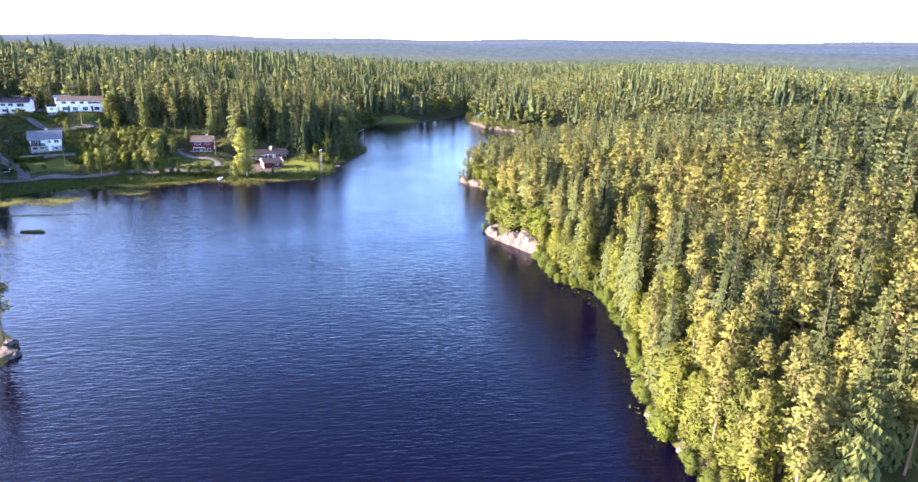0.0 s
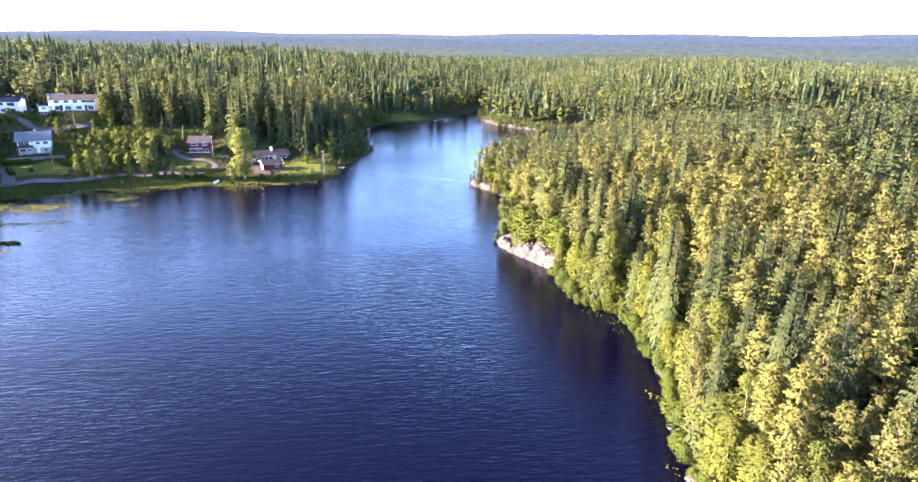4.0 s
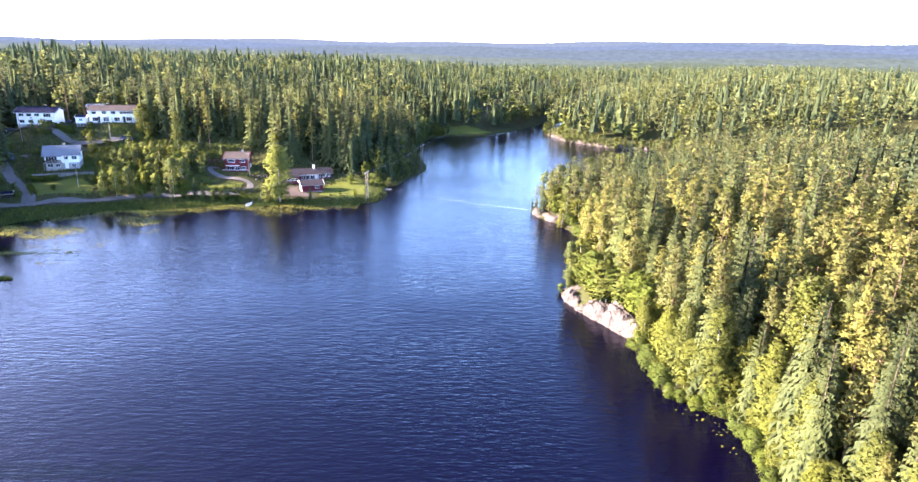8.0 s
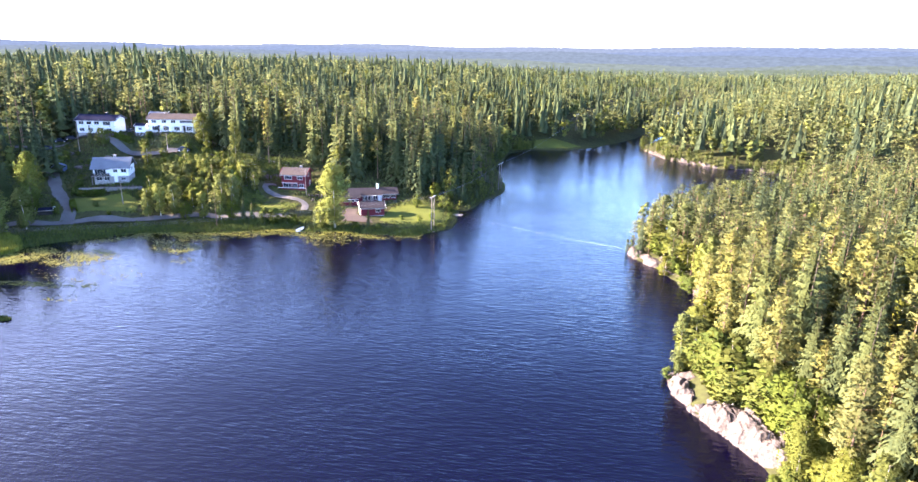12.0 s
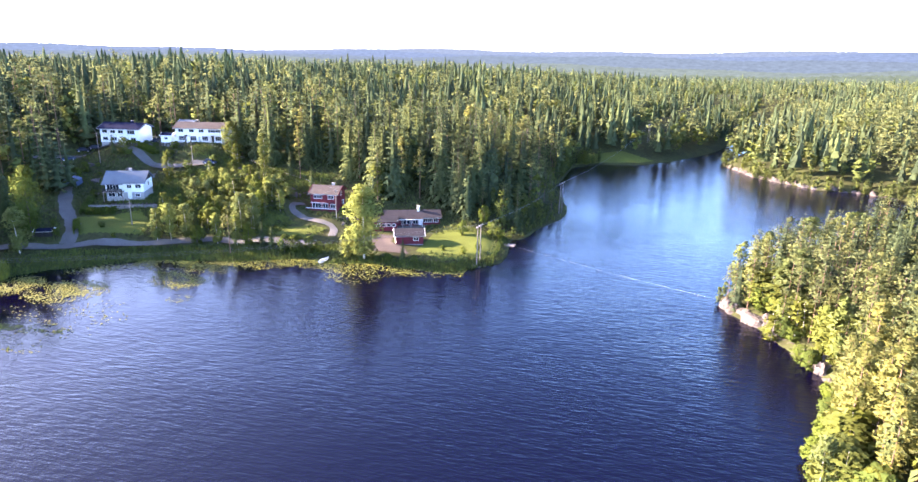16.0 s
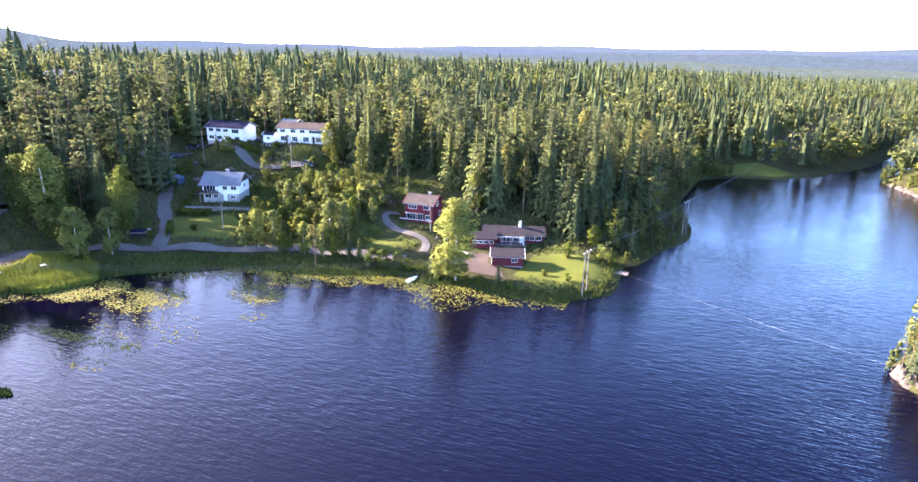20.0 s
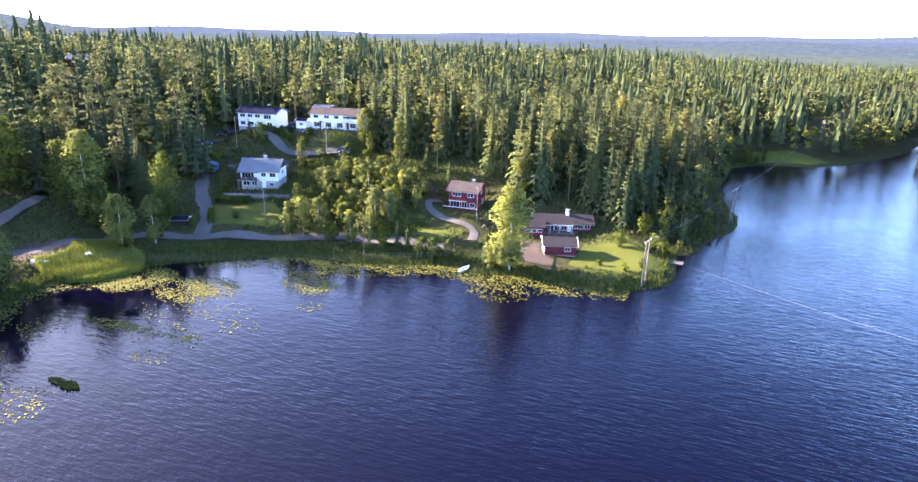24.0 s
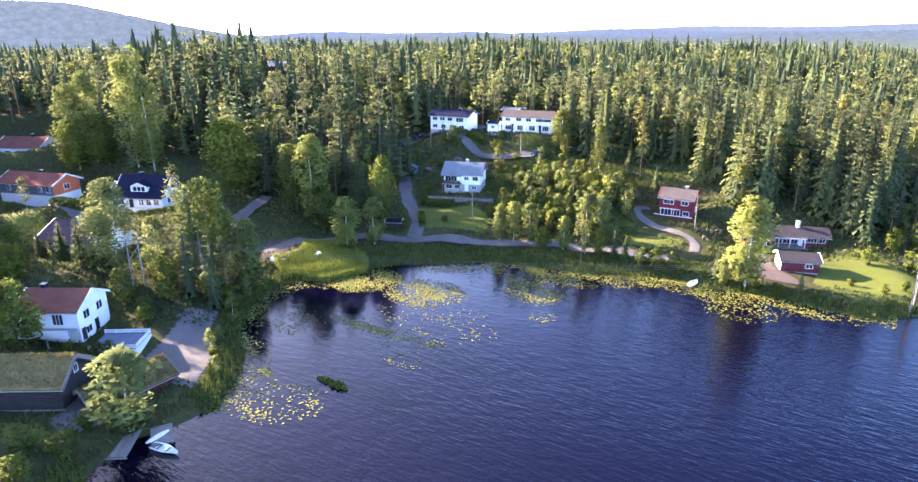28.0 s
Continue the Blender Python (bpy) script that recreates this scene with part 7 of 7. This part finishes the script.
# the slipway before the boathouse
s = thing("slipway", pose(-105.0, 140.6, 0.35, 0, 6, -52), "grey slipway of long planks running into the lake", "slipway")
for i in range(9):
    part("plank", box(-3.2, 3.6, -2.2 + i * 0.49, -2.2 + i * 0.49 + 0.44, -0.1, 0.0), M["wood"], s)
part("edge_log", rod((3.6, -2.4, -0.02), (3.6, 2.4, -0.02), 0.12, sides=8), M["wood"], s)
w = thing("stone_wall", pose(-109.4, 146.4, 0.1, 0, 0, 88), "low pale dry-stone wall under the boathouse", "wall")
for i in range(22):
    ob = new("stone", ROCKS[6 + i % 6])
    ob.parent = w
    ob.matrix_basis = pose(-5.0 + 0.46 * i, rb.uniform(-0.1, 0.1), rb.uniform(-0.05, 0.3), 20 * i, 31 * i, 47 * i) @ Matrix.Diagonal((0.36, 0.36, 0.36, 1))


def car(x, y, turn, mat, label):
    ob = thing("car", pose(x, y, gz(x, y) + 0.12, 0, 0, turn), label, "car", "cars parked by the terrace houses")
    part("body", box(-2.15, 2.15, -0.88, 0.88, 0.3, 0.92, bevel=0.14), M[mat], ob)
    part("cabin", prism([(-1.6, 0.9), (1.0, 0.9), (0.45, 1.48), (-1.25, 1.48)], -0.74, 0.74), M["glass"], ob)
    part("roof", box(-1.2, 0.42, -0.7, 0.7, 1.46, 1.52, bevel=0.02), M[mat], ob)
    for sx in (-1.35, 1.35):
        for sy in (-0.8, 0.8):
            wh = part("wheel", rod((sx, sy - 0.1, 0.33), (sx, sy + 0.1, 0.33), 0.33, sides=14), M["rubber"], ob)
            part("rim", rod((sx, sy - 0.11, 0.33), (sx, sy + 0.11, 0.33), 0.2, sides=10), M["metal"], wh)
    return ob


car(-163.4, 272.6, 20, "carpaint", "dark parked car at the end of the hill road")
car(-159.6, 273.6, 15, "carpaint", "dark parked car at the end of the hill road")
car(-117.2, 272.4, 12, "carblue", "blue parked car below the terrace house")
car(-141.5, 280.0, 100, "carpaint", "dark car parked between the terraces")
car(-161.5, 263.5, 60, "carblue", "blue car under a lean-to by the hill road")

t = thing("trampoline", pose(-91.6, 267.4, gz(-91.6, 267.4)), "round blue garden trampoline on the slope", "trampoline")
bm = bmesh.new()
bmesh.ops.create_cone(bm, cap_ends=False, segments=24, radius1=2.0, radius2=2.0, depth=0.09, matrix=Matrix.Translation((0, 0, 0.85)))
part("ring", bm, M["metal"], t)
bm = bmesh.new()
bmesh.ops.create_circle(bm, cap_ends=True, segments=24, radius=1.55, matrix=Matrix.Translation((0, 0, 0.86)))
part("mat", bm, M["rubber"], t)
bm = bmesh.new()
bmesh.ops.create_cone(bm, cap_ends=False, segments=24, radius1=2.02, radius2=1.55, depth=0.06, matrix=Matrix.Translation((0, 0, 0.9)))
part("pad", bm, M["blue"], t, "blue edge pad")
for i in range(6):
    a = i * 1.047
    part("leg", rod((1.9 * math.cos(a), 1.9 * math.sin(a), -0.2), (1.95 * math.cos(a), 1.95 * math.sin(a), 0.85), 0.04, sides=6), M["metal"], t)
t = thing("tarp_shelter", pose(-144.5, 247.0, gz(-144.5, 247), 0, 0, 25), "blue tarpaulin shelter at the top of the drive", "shelter")
part("cover", prism([(-1.8, 1.7), (0, 2.4), (1.8, 1.7), (1.8, 0.2), (1.75, 0.2), (1.75, 1.66), (0, 2.34), (-1.75, 1.66), (-1.75, 0.2), (-1.8, 0.2)], -2.4, 2.4), M["blue"], t)
for sx in (-1.7, 1.7):
    for sy in (-2.3, 2.3):
        part("post", rod((sx, sy, -0.2), (sx, sy, 1.7), 0.05, sides=6), M["wood"], t)
for x, y, turn, n in ((-84.5, 259.5, 30, 9), (-81, 265.5, 15, 7), (-119, 240.5, 22, 12), (-146, 270.8, 8, 10), (-131, 276.5, 14, 12), (-126, 226.8, 22, 1), (-63.5, 254.5, 20, 6)):
    if n < 2:
        continue
    w = thing("stone_wall", pose(x, y, gz(x, y), 0, 0, turn), "low grey dry-stone terrace wall", "wall", "garden walls")
    for i in range(n * 2):
        ob = new("stone", ROCKS[6 + i % 6])
        ob.parent = w
        ob.matrix_basis = pose((i // 2 - n / 2) * 0.95 + rb.uniform(-0.1, 0.1), rb.uniform(-0.1, 0.1), 0.25 + 0.45 * (i % 2), 20 * i, 31 * i, 47 * i) @ Matrix.Diagonal((0.55, 0.42, 0.36, 1))
g = thing("garden_table", pose(-55.2, 247.2, gz(-55.2, 247.2)), "pale garden table on the paved court", "table")
part("tabletop", box(-0.9, 0.9, -0.45, 0.45, 0.7, 0.75), M["white"], g)
for sx in (-0.75, 0.75):
    for sy in (-0.35, 0.35):
        part("leg", box(sx - 0.04, sx + 0.04, sy - 0.04, sy + 0.04, -0.1, 0.7), M["white"], g)

for i, (x, y) in enumerate(((-126.2, 147.2), (-124.6, 148.2), (-123.0, 149.3), (-121.4, 150.3), (-127.8, 146.0), (-165.0, 162.4), (-161.6, 163.6), (-158.8, 165.2), (-172, 161.5))):
    bush(x, y, 2.2 + 0.5 * (i % 3), i, "broadleaf", "dark green shrub against the house wall", "shrubs by the houses", wide=1.2)

# the stepped gardens between the white house and the terraces: shrubs, hedges, bare rock
rg2 = np.random.RandomState(31)
for i in range(95):
    x, y = rg2.uniform(-160, -98), rg2.uniform(238, 277)
    xa, ya = np.array([x]), np.array([y])
    u, v = (x + 101) / 18.0, (y - 252) / 18.0
    if not off_ways(xa, ya, 3.0)[0] or math.hypot(x + 125, y - 246) < 9.5 or u * u + v * v < 1:
        continue
    if i % 4 == 0:
        sz = rg2.uniform(0.8, 2.0)
        boulder(x, y, gz(x, y), sz * 1.5, sz, sz * 0.55, 41 * i, i, "bare grey rock showing in the garden slope")
    else:
        bush(x, y, rg2.uniform(1.2, 3.6), i, ("broadleaf", "broadleaf", "spruce")[i % 3], "low green garden shrub on the slope", "shrubs of the stepped gardens", wide=1.5)


def hedge(a, b, height, wide, k, label):
    """A clipped hedge of close leaves from a to b."""
    r = np.random.RandomState(k)
    n = int(340 * math.dist(a, b) * 0.3 * (height + wide))
    q, p = r.uniform(0, 1, n), r.uniform(-1, 1, (n, 2))
    face = r.randint(0, 3, n)
    p[:, 0] = np.where(face == 0, -1, np.where(face == 1, 1, p[:, 0])) + r.normal(0, 0.08, n)
    up = np.where(face == 2, 1.0, r.uniform(0, 1, n)) + r.normal(0, 0.05, n)
    dx, dy = (b[0] - a[0]) / math.dist(a, b), (b[1] - a[1]) / math.dist(a, b)
    x, y = a[0] + (b[0] - a[0]) * q - dy * p[:, 0] * wide / 2, a[1] + (b[1] - a[1]) * q + dx * p[:, 0] * wide / 2
    z = ground_height(x, y) + up * height
    v, f = flakes(np.stack([x, y, z, r.uniform(0, 6.283, n)], -1), 0.34, r, 0.2, 0.8)
    return tagged(mesh_object("hedge", v, f, M["leaf"]), label, "hedge", "garden hedges")


hedge((-129, 234.6), (-122.5, 237.4), 1.3, 1.5, 3, "dark clipped hedge under the white house")
hedge((-132.5, 240.5), (-129.5, 233.5), 1.2, 1.4, 4, "dark hedge along the drive")
hedge((-120.5, 221.8), (-124.6, 226.4), 1.6, 1.2, 5, "upright hedge between drive and shed")
hedge((-137.0, 272.8), (-146.0, 271.8), 1.4, 1.4, 6, "garden hedge before the terrace house")
hedge((-175.5, 184.4), (-168.5, 190.0), 1.3, 1.3, 7, "clipped hedge at the edge of the dormer house garden")
hedge((-187.5, 171.5), (-180.5, 176.5), 1.5, 1.6, 8, "hedge along the village road")
